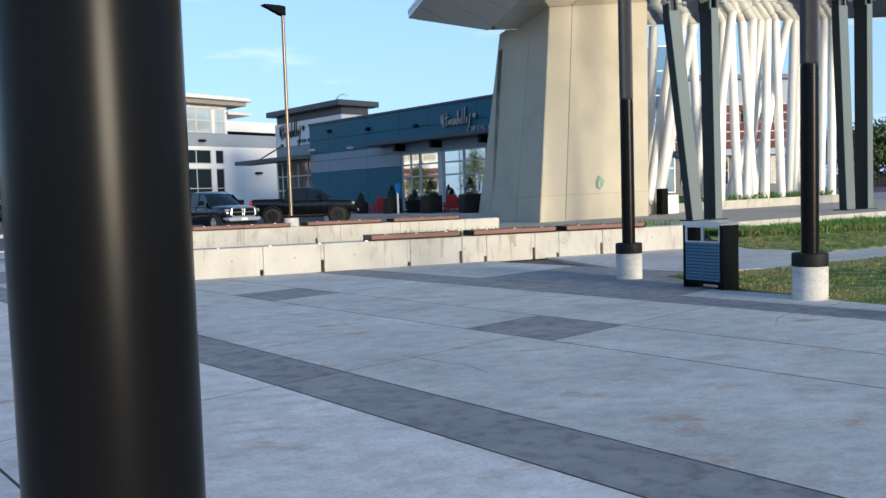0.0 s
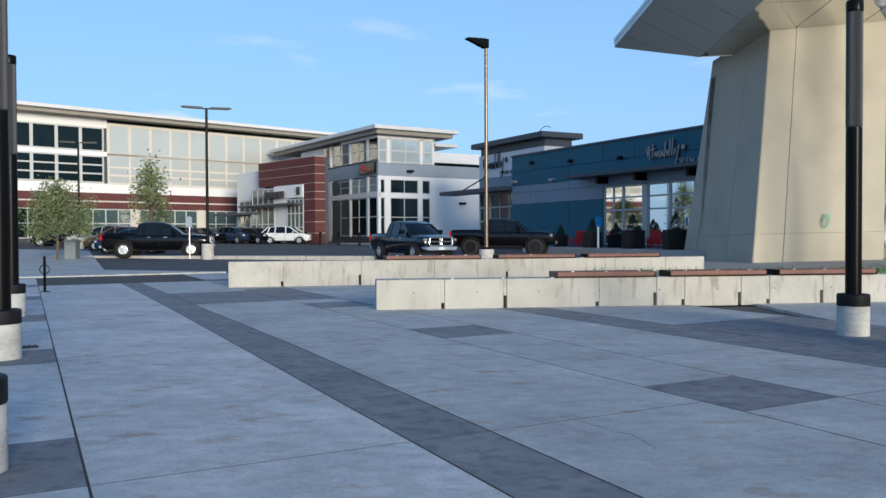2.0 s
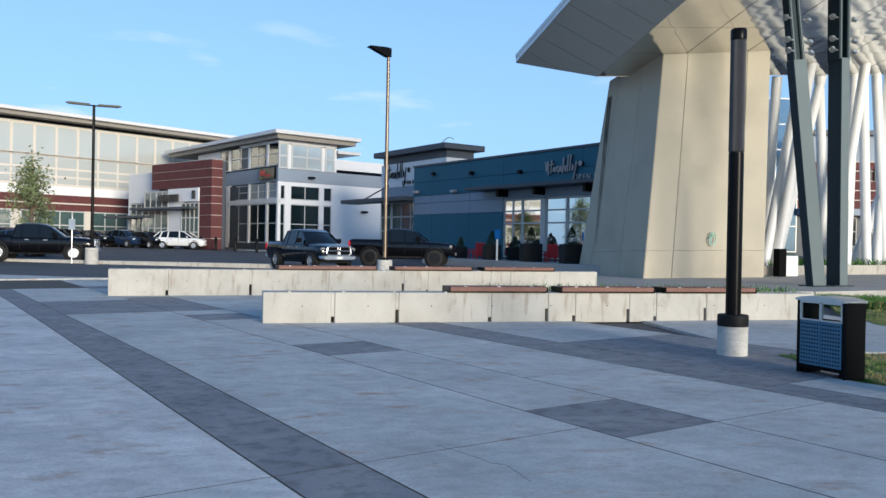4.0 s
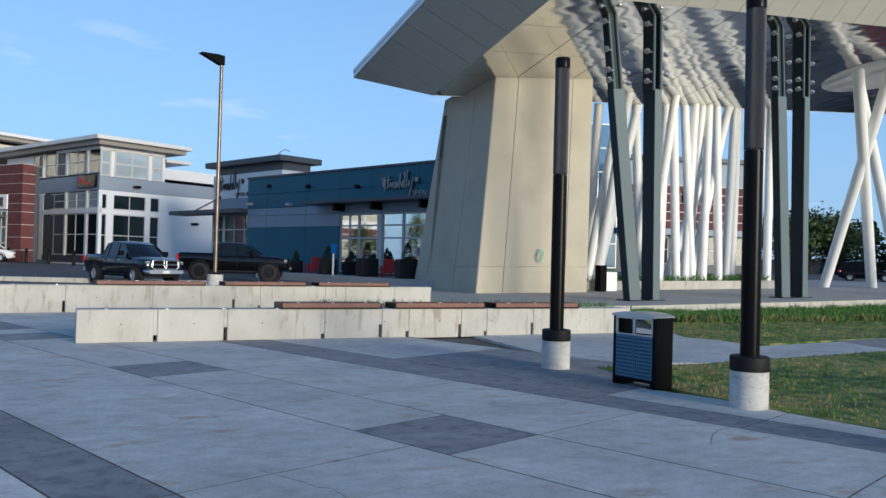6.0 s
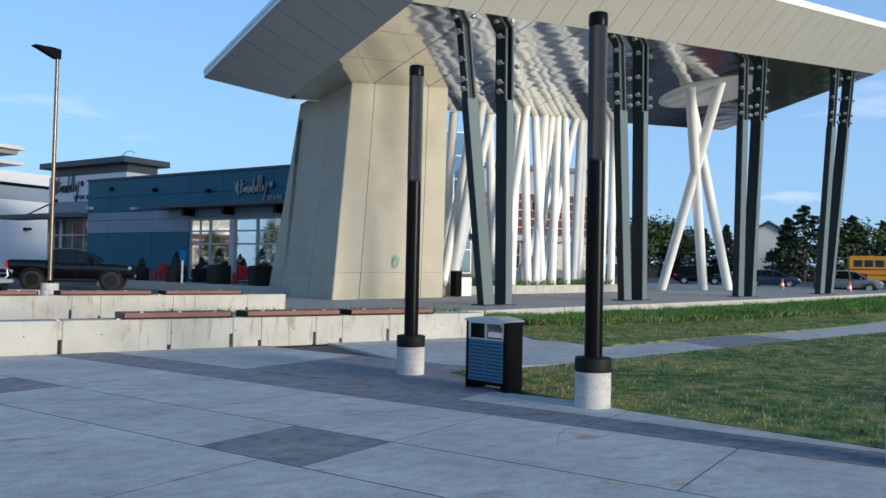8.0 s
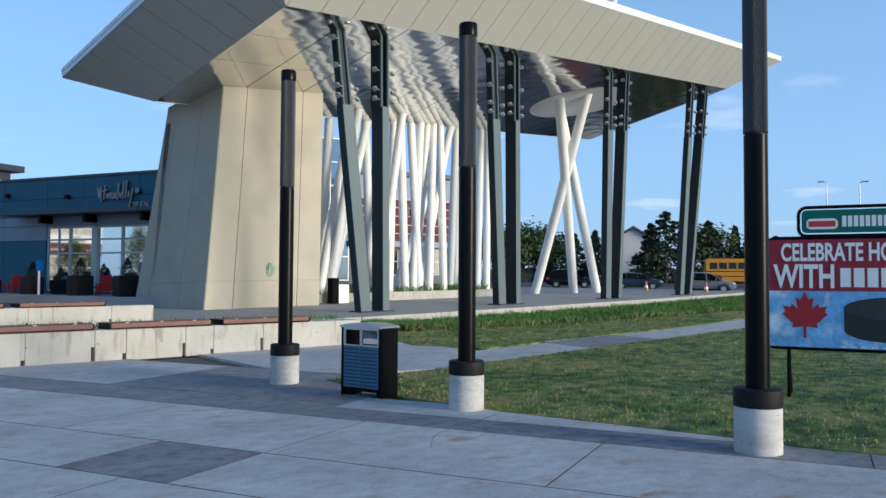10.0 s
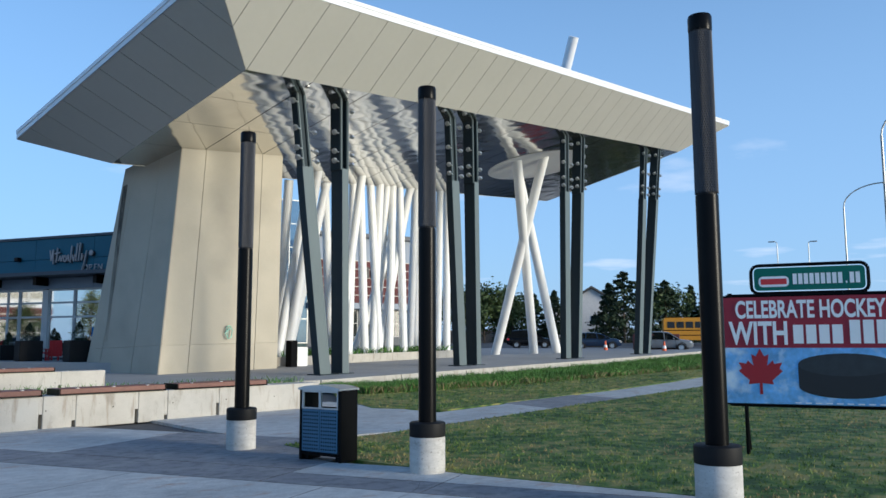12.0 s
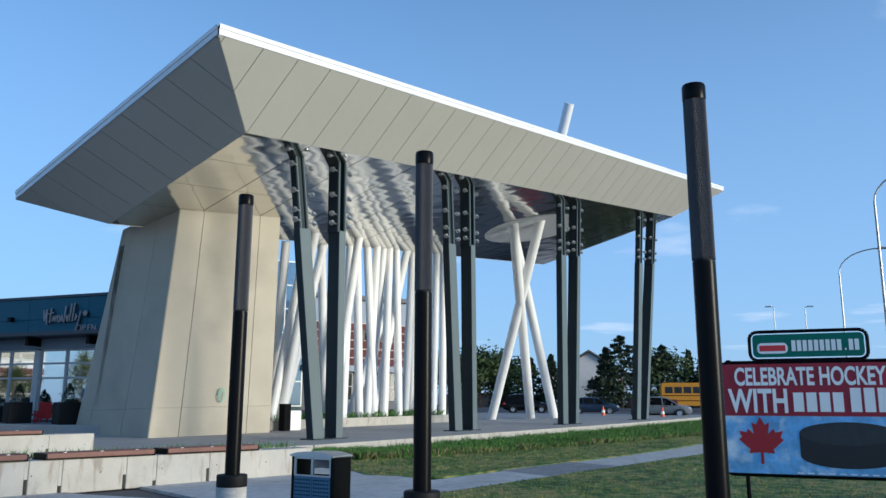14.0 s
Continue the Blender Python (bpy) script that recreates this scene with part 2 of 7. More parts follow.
def cast_material(name, col, layers=WEATHERED):
    """Weathered cast concrete: cloudy cement skin, brown runs from the top, pits and pale bloom."""
    m = material(name, col, 0.85, var=0.14, scale=1.6, fine=70, bump=0.35)
    nt = m.node_tree
    b = nt.nodes["Principled BSDF"]
    geo = nt.nodes.new("ShaderNodeNewGeometry")
    out = b.inputs["Base Color"].links[0].from_socket
    for scale, squash, lo, hi, tone, amount, seed in layers:
        mp = nt.nodes.new("ShaderNodeMapping")
        mp.inputs["Location"].default_value = (seed, seed * 0.6, seed * 0.3)
        mp.inputs["Scale"].default_value = (1, 1, squash)
        nt.links.new(geo.outputs["Position"], mp.inputs["Vector"])
        n = nt.nodes.new("ShaderNodeTexNoise")
        n.inputs["Scale"].default_value, n.inputs["Detail"].default_value, n.inputs["Roughness"].default_value = scale, 8.0, 0.6
        nt.links.new(mp.outputs[0], n.inputs["Vector"])
        r = nt.nodes.new("ShaderNodeValToRGB")
        r.color_ramp.elements[0].position, r.color_ramp.elements[1].position = lo, hi
        r.color_ramp.elements[0].color, r.color_ramp.elements[1].color = (0, 0, 0, 1), (amount,) * 3 + (1,)
        nt.links.new(n.outputs[0], r.inputs[0])
        mix = nt.nodes.new("ShaderNodeMix")
        mix.data_type = "RGBA"
        nt.links.new(r.outputs[0], mix.inputs[0])
        nt.links.new(out, mix.inputs[6])
        mix.inputs[7].default_value = (*tone, 1)
        out = mix.outputs[2]
    nt.links.new(out, b.inputs["Base Color"])
    return m


M["cast"] = cast_material("cast_concrete", (0.45, 0.425, 0.375))
M["footing"] = cast_material("footing_concrete", (0.52, 0.50, 0.46), ((1.6, 4.0, 0.46, 0.66, (0.30, 0.28, 0.25), 0.55, 3.0), (5.0, 3.0, 0.52, 0.66, (0.62, 0.60, 0.56), 0.6, 11.0), (9.0, 1.4, 0.60, 0.72, (0.22, 0.18, 0.13), 0.6, 23.0), (30.0, 1.0, 0.62, 0.68, (0.14, 0.12, 0.10), 0.7, 7.0)))
M["pier"] = material("pier_concrete", (0.45, 0.41, 0.325), 0.8, var=0.08, scale=0.5, fine=25, bump=0.2, stain=(0.30, 0.27, 0.22), stain_amt=0.45, stain_scale=0.35)
M["deckc"] = material("deck_concrete", (0.34, 0.33, 0.32), 0.85, var=0.12, scale=0.6, fine=40)
M["fascia"] = material("cladding_panel", (0.61, 0.59, 0.525), 0.40, metal=0.35, var=0.03, scale=0.4, fine=4, bump=0.02, rand=0.12)
M["trimw"] = material("white_metal_trim", (0.80, 0.80, 0.80), 0.4, var=0.03)
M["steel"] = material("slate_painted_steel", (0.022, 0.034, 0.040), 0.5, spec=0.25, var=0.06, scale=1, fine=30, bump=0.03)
# lit copy of the column steel: sunlight on the front faces as colour
M["plate"] = material("sunlit_grey_green_steel", (0.115, 0.145, 0.148), 0.45, var=0.06, scale=1, fine=30, bump=0.03)
M["galv"] = material("galvanised_steel", (0.55, 0.56, 0.57), 0.35, metal=0.9, var=0.1)
M["white"] = material("white_paint", (0.80, 0.80, 0.79), 0.45, var=0.04, scale=0.8, fine=20, bump=0.03)
M["black"] = material("black_powder_coat", (0.005, 0.005, 0.0055), 0.28, spec=0.09, var=0.15, scale=3, fine=120, bump=0.04, dist=0.001)
M["blackrough"] = material("black_collar", (0.010, 0.010, 0.0105), 0.6, spec=0.25, var=0.2, scale=3, fine=90)
M["mesh"] = material("perforated_metal", (0.075, 0.075, 0.08), 0.5, metal=0.3, var=0.1)
M["wood"] = material("bench_wood", (0.15, 0.066, 0.048), 0.6, var=0.3, scale=2.5, fine=35, bump=0.2, rand=0.15)
M["grass"] = turf_material("grass_turf", 0.6)
M["blade"] = turf_material("grass_blade", 0.0)
M["dryblade"] = material("dry_grass_blade", (0.22, 0.17, 0.075), 0.8, var=0.3, scale=2, fine=12, bump=0)
M["reed"] = material("tall_grass_blade", (0.062, 0.150, 0.018), 0.7, var=0.8, scale=2, fine=12, bump=0)
M["leaf"] = material("leaf", (0.055, 0.085, 0.022), 0.7, var=0.4, scale=0.8, fine=5, bump=0)
M["leaf_pale"] = material("young_leaf", (0.15, 0.18, 0.075), 0.7, var=0.4, scale=0.8, fine=5, bump=0)
M["needle"] = material("needle", (0.02, 0.038, 0.014), 0.8, var=0.4, scale=0.8, fine=5, bump=0)
M["bark"] = material("bark", (0.12, 0.09, 0.065), 0.9, var=0.3, scale=6, fine=40, bump=0.6, dist=0.02)
M["navy"] = material("navy_panel", (0.040, 0.135, 0.190), 0.6, spec=0.3, var=0.06, scale=0.4, fine=8, bump=0.02)
M["greyp"] = material("grey_panel", (0.27, 0.31, 0.37), 0.6, var=0.05, scale=0.4, fine=8, bump=0.02)
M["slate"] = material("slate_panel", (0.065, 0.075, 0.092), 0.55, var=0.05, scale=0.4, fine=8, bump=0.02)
M["stucco"] = material("white_stucco", (0.78, 0.77, 0.77), 0.8, var=0.04, scale=0.3, fine=30, bump=0.1)
M["brick"] = material("brick_red", (0.105, 0.031, 0.030), 0.8, var=0.2, scale=1.5, fine=40, bump=0.3)
M["cream"] = material("cream_band", (0.62, 0.57, 0.50), 0.75, var=0.05)
M["frame"] = material("window_frame_white", (0.52, 0.515, 0.50), 0.5, var=0.03)
M["framed"] = material("window_frame_grey", (0.30, 0.31, 0.31), 0.4, metal=0.5, var=0.05)
M["roofw"] = material("roof_fascia_white", (0.66, 0.65, 0.64), 0.5, var=0.03)
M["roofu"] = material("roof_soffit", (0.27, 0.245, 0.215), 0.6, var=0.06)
M["glass"] = material("dark_glass", (0.008, 0.016, 0.020), 0.04, var=0.1, bump=0, spec=0.15)
M["glassm"] = material("mirror_glass", (0.72, 0.74, 0.73), 0.03, metal=1.0, var=0.03, bump=0.02, scale=0.6, fine=3, dist=0.01)
M["glasst"] = material("teal_glass", (0.06, 0.10, 0.10), 0.05, var=0.2, bump=0, spec=0.9)
M["glassf"] = material("frosted_glass", (0.50, 0.52, 0.50), 0.14, metal=0.15, var=0.06, bump=0, scale=0.25)
M["tyre"] = material("rubber", (0.010, 0.010, 0.010), 0.8, var=0.2)
M["rim"] = material("alloy", (0.75, 0.75, 0.76), 0.3, metal=0.9, var=0.05)
M["rimk"] = material("black_alloy", (0.02, 0.02, 0.022), 0.35, metal=0.5, var=0.05)
M["chrome"] = material("chrome", (0.70, 0.70, 0.71), 0.32, metal=1.0, var=0.03)
M["carglass"] = material("car_glass", (0.006, 0.008, 0.010), 0.03, var=0.1, bump=0, spec=0.45)
M["lampw"] = material("headlamp", (0.75, 0.75, 0.73), 0.15, var=0.05)
M["lampk"] = material("smoked_headlamp", (0.25, 0.26, 0.27), 0.08, var=0.3, scale=14, fine=60, bump=0)
M["lampr"] = material("tail_lamp", (0.45, 0.015, 0.02), 0.2, var=0.05)
M["red"] = material("red_plastic", (0.60, 0.035, 0.04), 0.5, var=0.06)
M["orange"] = material("orange_plastic", (0.75, 0.13, 0.03), 0.5, var=0.06)
M["yellow"] = material("school_bus_yellow", (0.60, 0.27, 0.012), 0.4, var=0.04)
M["blue"] = material("blue_sign", (0.02, 0.13, 0.42), 0.8, spec=0.1, var=0.04)
M["roofdark"] = material("shingle", (0.09, 0.085, 0.08), 0.9, var=0.2)
M["siding"] = material("house_siding", (0.62, 0.61, 0.60), 0.8, var=0.08)
M["mint"] = material("mint_paint", (0.33, 0.58, 0.45), 0.7, var=0.2)
M["teal"] = material("teal_paint", (0.10, 0.26, 0.24), 0.7, var=0.2)
M["maroon"] = material("sign_maroon", (0.30, 0.012, 0.03), 0.45, var=0.05)
M["signw"] = material("sign_white", (0.90, 0.90, 0.90), 0.45, var=0.03)
M["signg"] = material("sign_green", (0.0, 0.135, 0.09), 0.45, var=0.04)
M["ice"] = material("sign_ice_print", (0.20, 0.44, 0.78), 0.45, var=0.3, scale=4.0, fine=18, bump=0, stain=(0.80, 0.88, 0.95), stain_amt=0.95, stain_scale=3.2)
M["maple"] = material("sign_maple_red", (0.36, 0.012, 0.02), 0.45, var=0.05)
M["puck"] = material("sign_puck_black", (0.015, 0.015, 0.017), 0.45, var=0.1)
M["puckt"] = material("sign_puck_top", (0.026, 0.03, 0.034), 0.45, var=0.2, scale=8)
M["red_sign"] = material("red_sign", (0.55, 0.05, 0.04), 0.5, var=0.05)
M["letw"] = material("letter_pale", (0.50, 0.45, 0.43), 0.5, var=0.05)
M["letk"] = material("letter_black", (0.02, 0.02, 0.022), 0.5, var=0.05)


def car_paint(name, col):
    return material(name, col, 0.12, var=0.04, bump=0, spec=0.4, coat=0.15)


def fold_shade_material():
    """Thin dark film painting the shade of a fold, patchy and fading downwards."""
    m = material("fold_shade", (0.085, 0.078, 0.068), 0.9, var=0.3, scale=3, fine=40, bump=0)
    nt = m.node_tree
    b = nt.nodes["Principled BSDF"]
    geo = nt.nodes.new("ShaderNodeNewGeometry")
    sep_ = nt.nodes.new("ShaderNodeSeparateXYZ")
    nt.links.new(geo.outputs["Position"], sep_.inputs[0])
    fade = nt.nodes.new("ShaderNodeMapRange")
    fade.inputs["From Min"].default_value, fade.inputs["From Max"].default_value = 1.5, 8.5
    fade.inputs["To Min"].default_value, fade.inputs["To Max"].default_value = 0.20, 1.5
    nt.links.new(sep_.outputs[2], fade.inputs["Value"])
    mp = nt.nodes.new("ShaderNodeMapping")
    mp.inputs["Scale"].default_value = (1, 1, 0.25)
    nt.links.new(geo.outputs["Position"], mp.inputs["Vector"])
    n = nt.nodes.new("ShaderNodeTexNoise")
    n.inputs["Scale"].default_value, n.inputs["Detail"].default_value = 5.0, 5.0
    nt.links.new(mp.outputs[0], n.inputs["Vector"])
    mul = nt.nodes.new("ShaderNodeMath")
    mul.operation = "MULTIPLY"
    nt.links.new(fade.outputs[0], mul.inputs[0])
    nt.links.new(n.outputs[0], mul.inputs[1])
    nt.links.new(mul.outputs[0], b.inputs["Alpha"])
    return m


M["stain"] = fold_shade_material()


# polished soffit: a rippled mirror-like sheet
def soffit_material():
    m = bpy.data.materials.new("polished_soffit")
    m.use_nodes = True
    nt = m.node_tree
    b = nt.nodes["Principled BSDF"]
    b.inputs["Base Color"].default_value = (0.66, 0.65, 0.62, 1)
    b.inputs["Metallic"].default_value, b.inputs["Roughness"].default_value = 0.95, 0.10
    geo = nt.nodes.new("ShaderNodeNewGeometry")
    mp = nt.nodes.new("ShaderNodeMapping")
    mp.inputs["Rotation"].default_value = (0, 0, -CA + radians(90))
    mp.inputs["Scale"].default_value = (1.0, 1.5, 1.0)
    nt.links.new(geo.outputs["Position"], mp.inputs["Vector"])
    n = nt.nodes.new("ShaderNodeTexNoise")
    n.inputs["Scale"].default_value, n.inputs["Detail"].default_value = 0.9, 0.0
    nt.links.new(mp.outputs[0], n.inputs["Vector"])
    bp = nt.nodes.new("ShaderNodeBump")
    bp.inputs["Strength"].default_value, bp.inputs["Distance"].default_value = 1.0, 0.020
    nt.links.new(n.outputs[0], bp.inputs["Height"])
    nt.links.new(bp.outputs[0], b.inputs["Normal"])
    return m


M["soffit"] = soffit_material()


# ---- ground ----
def build_ground():
    bm = bmesh.new()
    rings, seg = [0.0, 8, 16, 24, 30, 36, 44, 54, 66, 80, 95, 110, 140, 200, 400, 900, 2500], 72
    rows = []
    for r in rings:
        if r == 0:
            rows.append([bm.verts.new((1, 1, -0.06))])
            continue
        z = 0.016 * min(max(0.0, r - 30), 80) - 0.06
        rows.append([bm.verts.new((1 + r * math.cos(2 * math.pi * i / seg), 1 + r * math.sin(2 * math.pi * i / seg), z)) for i in range(seg)])
    for i in range(seg):
        bm.faces.new((rows[0][0], rows[1][i], rows[1][(i + 1) % seg]))
    for p, q in zip(rows[1:], rows[2:]):
        for i in range(seg):
            bm.faces.new((p[i], q[i], q[(i + 1) % seg], p[(i + 1) % seg]))
    solid("ground", bm, M["asphalt"], "dark grey worn asphalt of the car park and street", "ground", kind="structure")


build_ground()

# ---- canopy ----
def build_canopy():
    c = thing("canopy", Matrix.Translation(CO), "large tilted pavilion roof clad in pale metal panels", "canopy")

    def L(a, b, z):
        return W(a, b, z) - CO
    s = [(-5.8, 1.6), (37.3, 0.65), (37.3, -11.5), (-5.42, -8.05)]
    t = [(-8.75, 3.75), (44.0, 2.588), (44.0, -15.28), (-8.166, -11.07)]

    def P(q, h=0.0):
        return L(q[0], q[1], soff(*q) + h)
    up = 2.0
    # soffit as sheet-metal strips across, with joints between
    bm = bmesh.new()
    sheet(bm, [P(q, 0.03) for q in s])
    under = part("soffit", bm, M["joint"], c, "polished rippled metal underside")
    n, rows_n = 13, 4
    for i in range(n):
        for j in range(rows_n):
            u0, u1 = i / n, (i + 1) / n
            v0, v1 = j / rows_n, (j + 1) / rows_n
            g, k = 0.015 / 2.7, 0.02 / 2.0

            def Q(u, v):
                fr = (s[0][0] + (s[1][0] - s[0][0]) * u, s[0][1] + (s[1][1] - s[0][1]) * u)
                bk = (s[3][0] + (s[2][0] - s[3][0]) * u, s[3][1] + (s[2][1] - s[3][1]) * u)
                return (fr[0] + (bk[0] - fr[0]) * v, fr[1] + (bk[1] - fr[1]) * v)
            bm = bmesh.new()
            sheet(bm, [P(Q(*w)) for w in ((u0 + g * .1, v0 + k * .1), (u1 - g * .1, v0 + k * .1), (u1 - g * .1, v1 - k * .1), (u0 + g * .1, v1 - k * .1))])
            part("soffit_panel", bm, M["soffit"], under)
    # sloping fascias, panel by panel, cut off at the hips
    def fascia(name, p0, p1, q0, q1, pitch, lean, label):
        """p0-p1: lower edge, q0-q1: upper edge; joints every pitch metres along, leaning by lean."""
        back = bmesh.new()
        sheet(back, [p0, p1, q1, q0])
        ob = part(name, back, M["joint"], c, label)
        ax = (q1 - q0).normalized()
        nrm = (p1 - p0).cross(q0 - p0).normalized()
        mid = (p0 + p1 + q0 + q1) / 4
        if nrm.dot(mid - (L(15, -4, soff(15, -4) + 1))) < 0:
            nrm = -nrm
        up_v = (q0 - p0) - ax * (q0 - p0).dot(ax)
        lo0, lo1, hi1 = (p0 - q0).dot(ax), (p1 - q0).dot(ax), (q1 - q0).dot(ax)
        full = [(lo0, 0.0), (lo1, 0.0), (hi1, 1.0), (0.0, 1.0)]

        def clip(poly, x0, x1):
            for sgn, lim in ((1, x0), (-1, -x1)):
                out = []
                for (xa, va), (xb, vb) in zip(poly, poly[1:] + poly[:1]):
                    da, db = sgn * (xa + lean * (1 - va)) - lim, sgn * (xb + lean * (1 - vb)) - lim
                    if da >= 0:
                        out.append((xa, va))
                    if da * db < 0:
                        f = da / (da - db)
                        out.append((xa + (xb - xa) * f, va + (vb - va) * f))
                poly = out
            return poly
        x = min(0.0, lo0) - 1.5 + 0.1
        while x < hi1 + 2:
            poly = clip(full, x + 0.015, x + pitch - 0.015)
            x += pitch
            if len(poly) < 3:
                continue
            pts = [q0 + ax * xa - up_v * (1 - va) for xa, va in poly]
            bm = bmesh.new()
            lo = [bm.verts.new(v + nrm * 0.002) for v in pts]
            hi = [bm.verts.new(v + nrm * 0.022) for v in pts]
            bm.faces.new(hi)
            for k in range(len(pts)):
                bm.faces.new((lo[k], lo[(k + 1) % len(pts)], hi[(k + 1) % len(pts)], hi[k]))
            part("panel", bm, M["fascia"], ob)
    fascia("front_fascia", P(s[0]), P(s[1]), P(t[0], up), P(t[1], up), 1.65, 0.8, "sunlit cream-grey panelled edge")
    fascia("end_fascia", P(s[0]), P(s[3]), P(t[0], up), P(t[3], up), 1.52, 0.3, "shaded panelled edge")
    fascia("far_end_fascia", P(s[1]), P(s[2]), P(t[1], up), P(t[2], up), 1.65, 0.3, "")
    fascia("rear_fascia", P(s[3]), P(s[2]), P(t[3], up), P(t[2], up), 1.65, 0.8, "")
    # white edge trim and top
    bm = bmesh.new()
    for i in range(4):
        p, q = t[i], t[(i + 1) % 4]
        n = 26 if i % 2 == 0 else 7
        for k in range(n):
            f0, f1 = (k + 0.003) / n, (k + 0.997) / n
            A = P((p[0] + (q[0] - p[0]) * f0, p[1] + (q[1] - p[1]) * f0), up)
            B = P((p[0] + (q[0] - p[0]) * f1, p[1] + (q[1] - p[1]) * f1), up)
            h1, h2 = Vector((0, 0, 0.22)), Vector((0, 0, 0.38))
            out = (B - A).cross(Vector((0, 0, 1))).normalized()
            if out.dot(A - L(15, -4, A.z)) < 0:
                out = -out
            sheet(bm, [A + out * 0.03, B + out * 0.03, B + h1 + out * 0.03, A + h1 + out * 0.03])
            sheet(bm, [A + h1 + out * 0.06, B + h1 + out * 0.06, B + h2 + out * 0.06, A + h2 + out * 0.06])
            sheet(bm, [A + h1 + out * 0.03, B + h1 + out * 0.03, B + h1 + out * 0.06, A + h1 + out * 0.06])
    part("edge_trim", bm, M["trimw"], c, "white metal edge trim")
    bm = bmesh.new()
    sheet(bm, [P(q, up + 0.34) for q in t])
    part("roof_top", bm, M["trimw"], c)
    # oval skylight in the underside: a pale recessed lining
    bm = bmesh.new()
    ring0, ring1 = [], []
    for i in range(40):
        an = 2 * math.pi * i / 40
        a, b = 23.95 + 4.5 * math.cos(an), -4.25 + 2.9 * math.sin(an)
        ring0.append(bm.verts.new(P((a, b), -0.02)))
        ring1.append(bm.verts.new(P((a, b), -0.03)))
    bm.faces.new(ring0)
    part("opening_lining", bm, M["trimw"], c, "white lining of the oval roof opening")


build_canopy()


def build_pier():
    pr = thing("pier", Matrix.Translation(CO), "tapered board-formed concrete pier under the canopy", "pier")

    def L(a, b, z):
        return W(a, b, z) - CO
    zb = 0.2
    # outline at the foot and at the head: front-left, front-right, back-right, back-left
    foot = [(-3.75, -6.55), (2.8, -6.55), (2.8, -13.0), (-3.55, -13.1)]
    head = [(-3.35, -5.9), (2.35, -5.9), (2.35, -9.0), (-3.95, -9.5)]

    def at_h(f, pt):
        return foot[pt][0] + (head[pt][0] - foot[pt][0]) * f, foot[pt][1] + (head[pt][1] - foot[pt][1]) * f

    def block(f0, f1, inset, mat, name, label=""):
        bm = bmesh.new()
        vs = []
        for f in (f0, f1):
            row = []
            for k in range(4):
                a, b = at_h(f, k)
                z = zb + (soff(a, b) + 0.3 - zb) * f
                a += inset if k in (0, 3) else -inset
                b += -inset if k in (0, 1) else inset
                row.append(bm.verts.new(L(a, b, z)))
            vs.append(row)
        for k in range(4):
            bm.faces.new((vs[0][k], vs[0][(k + 1) % 4], vs[1][(k + 1) % 4], vs[1][k]))
        bm.faces.new(vs[0][::-1])
        bm.faces.new(vs[1])
        return part(name, bm, mat, pr, label)
    block(0, 1, 0.22, M["joint"], "core")

    # cladding slabs on each face, with open joints
    def slab(k0, k1, g0, g1, f0, f1):
        nu, nv = 3, 10

        def at_uv(u, v):
            g, f = g0 + (g1 - g0) * u / nu, f0 + (f1 - f0) * v / nv
            (a0, b0), (a1, b1) = at_h(f, k0), at_h(f, k1)
            a, b = a0 + (a1 - a0) * g, b0 + (b1 - b0) * g
            return L(a, b, zb + (soff(a, b) + 0.3 - zb) * f)
        n = (at_uv(nu, 0) - at_uv(0, 0)).cross(at_uv(0, nv) - at_uv(0, 0)).normalized()
        if n.dot(at_uv(nu / 2, nv / 2) - L(-0.5, -9, 5)) < 0:
            n = -n
        bm = bmesh.new()
        hi = [[bm.verts.new(at_uv(u, v) + n * 0.012) for u in range(nu + 1)] for v in range(nv + 1)]
        for r0, r1 in zip(hi, hi[1:]):
            for k in range(nu):
                bm.faces.new((r0[k], r0[k + 1], r1[k + 1], r1[k]))
        rim = hi[0] + [r[-1] for r in hi[1:-1]] + hi[-1][::-1] + [r[0] for r in hi[-2:0:-1]]
        low = [bm.verts.new(v.co - n * 0.20) for v in rim]
        for k in range(len(rim)):
            bm.faces.new((rim[k], low[k], low[(k + 1) % len(rim)], rim[(k + 1) % len(rim)]))
        part("concrete_panel", bm, M["pier"], pr, soft_angle=30)
    e = 0.0025
    for k0, k1, cuts in ((0, 1, (0, 0.22, 0.78, 1)), (0, 3, (0, 0.35, 0.80, 1)), (1, 2, (0, 0.5, 1)), (3, 2, (0, 0.5, 1))):
        for g0, g1 in zip(cuts, cuts[1:]):
            for f0, f1 in ((0.0, 0.125), (0.126, 1.0)):
                slab(k0, k1, g0 + e, g1 - e, f0, f1)
    # dark strip down the end face, painting the shade along a fold
    bm = bmesh.new()
    rows = []
    for i in range(15):
        f = 0.16 + 0.76 * i / 14
        mid = 0.76 + 0.17 * (f - 0.16) / 0.76
        wid = 0.022 + 0.020 * i / 14
        row = []
        for g in (mid - wid, mid + wid):
            (a0, b0), (a1, b1) = at_h(f, 0), at_h(f, 3)
            a, b = a0 + (a1 - a0) * g, b0 + (b1 - b0) * g
            row.append(bm.verts.new(L(a - 0.03, b, zb + (soff(a, b) + 0.3 - zb) * f)))
        rows.append(row)
    for p, q in zip(rows, rows[1:]):
        bm.faces.new((p[0], p[1], q[1], q[0]))
    part("water_stain", bm, M["stain"], pr, "dark strip of painted fold shade down the concrete")
    # small painted scribble on the front
    bm = bmesh.new()
    o = L(-0.33, -6.4 + 0.08, 2.05)
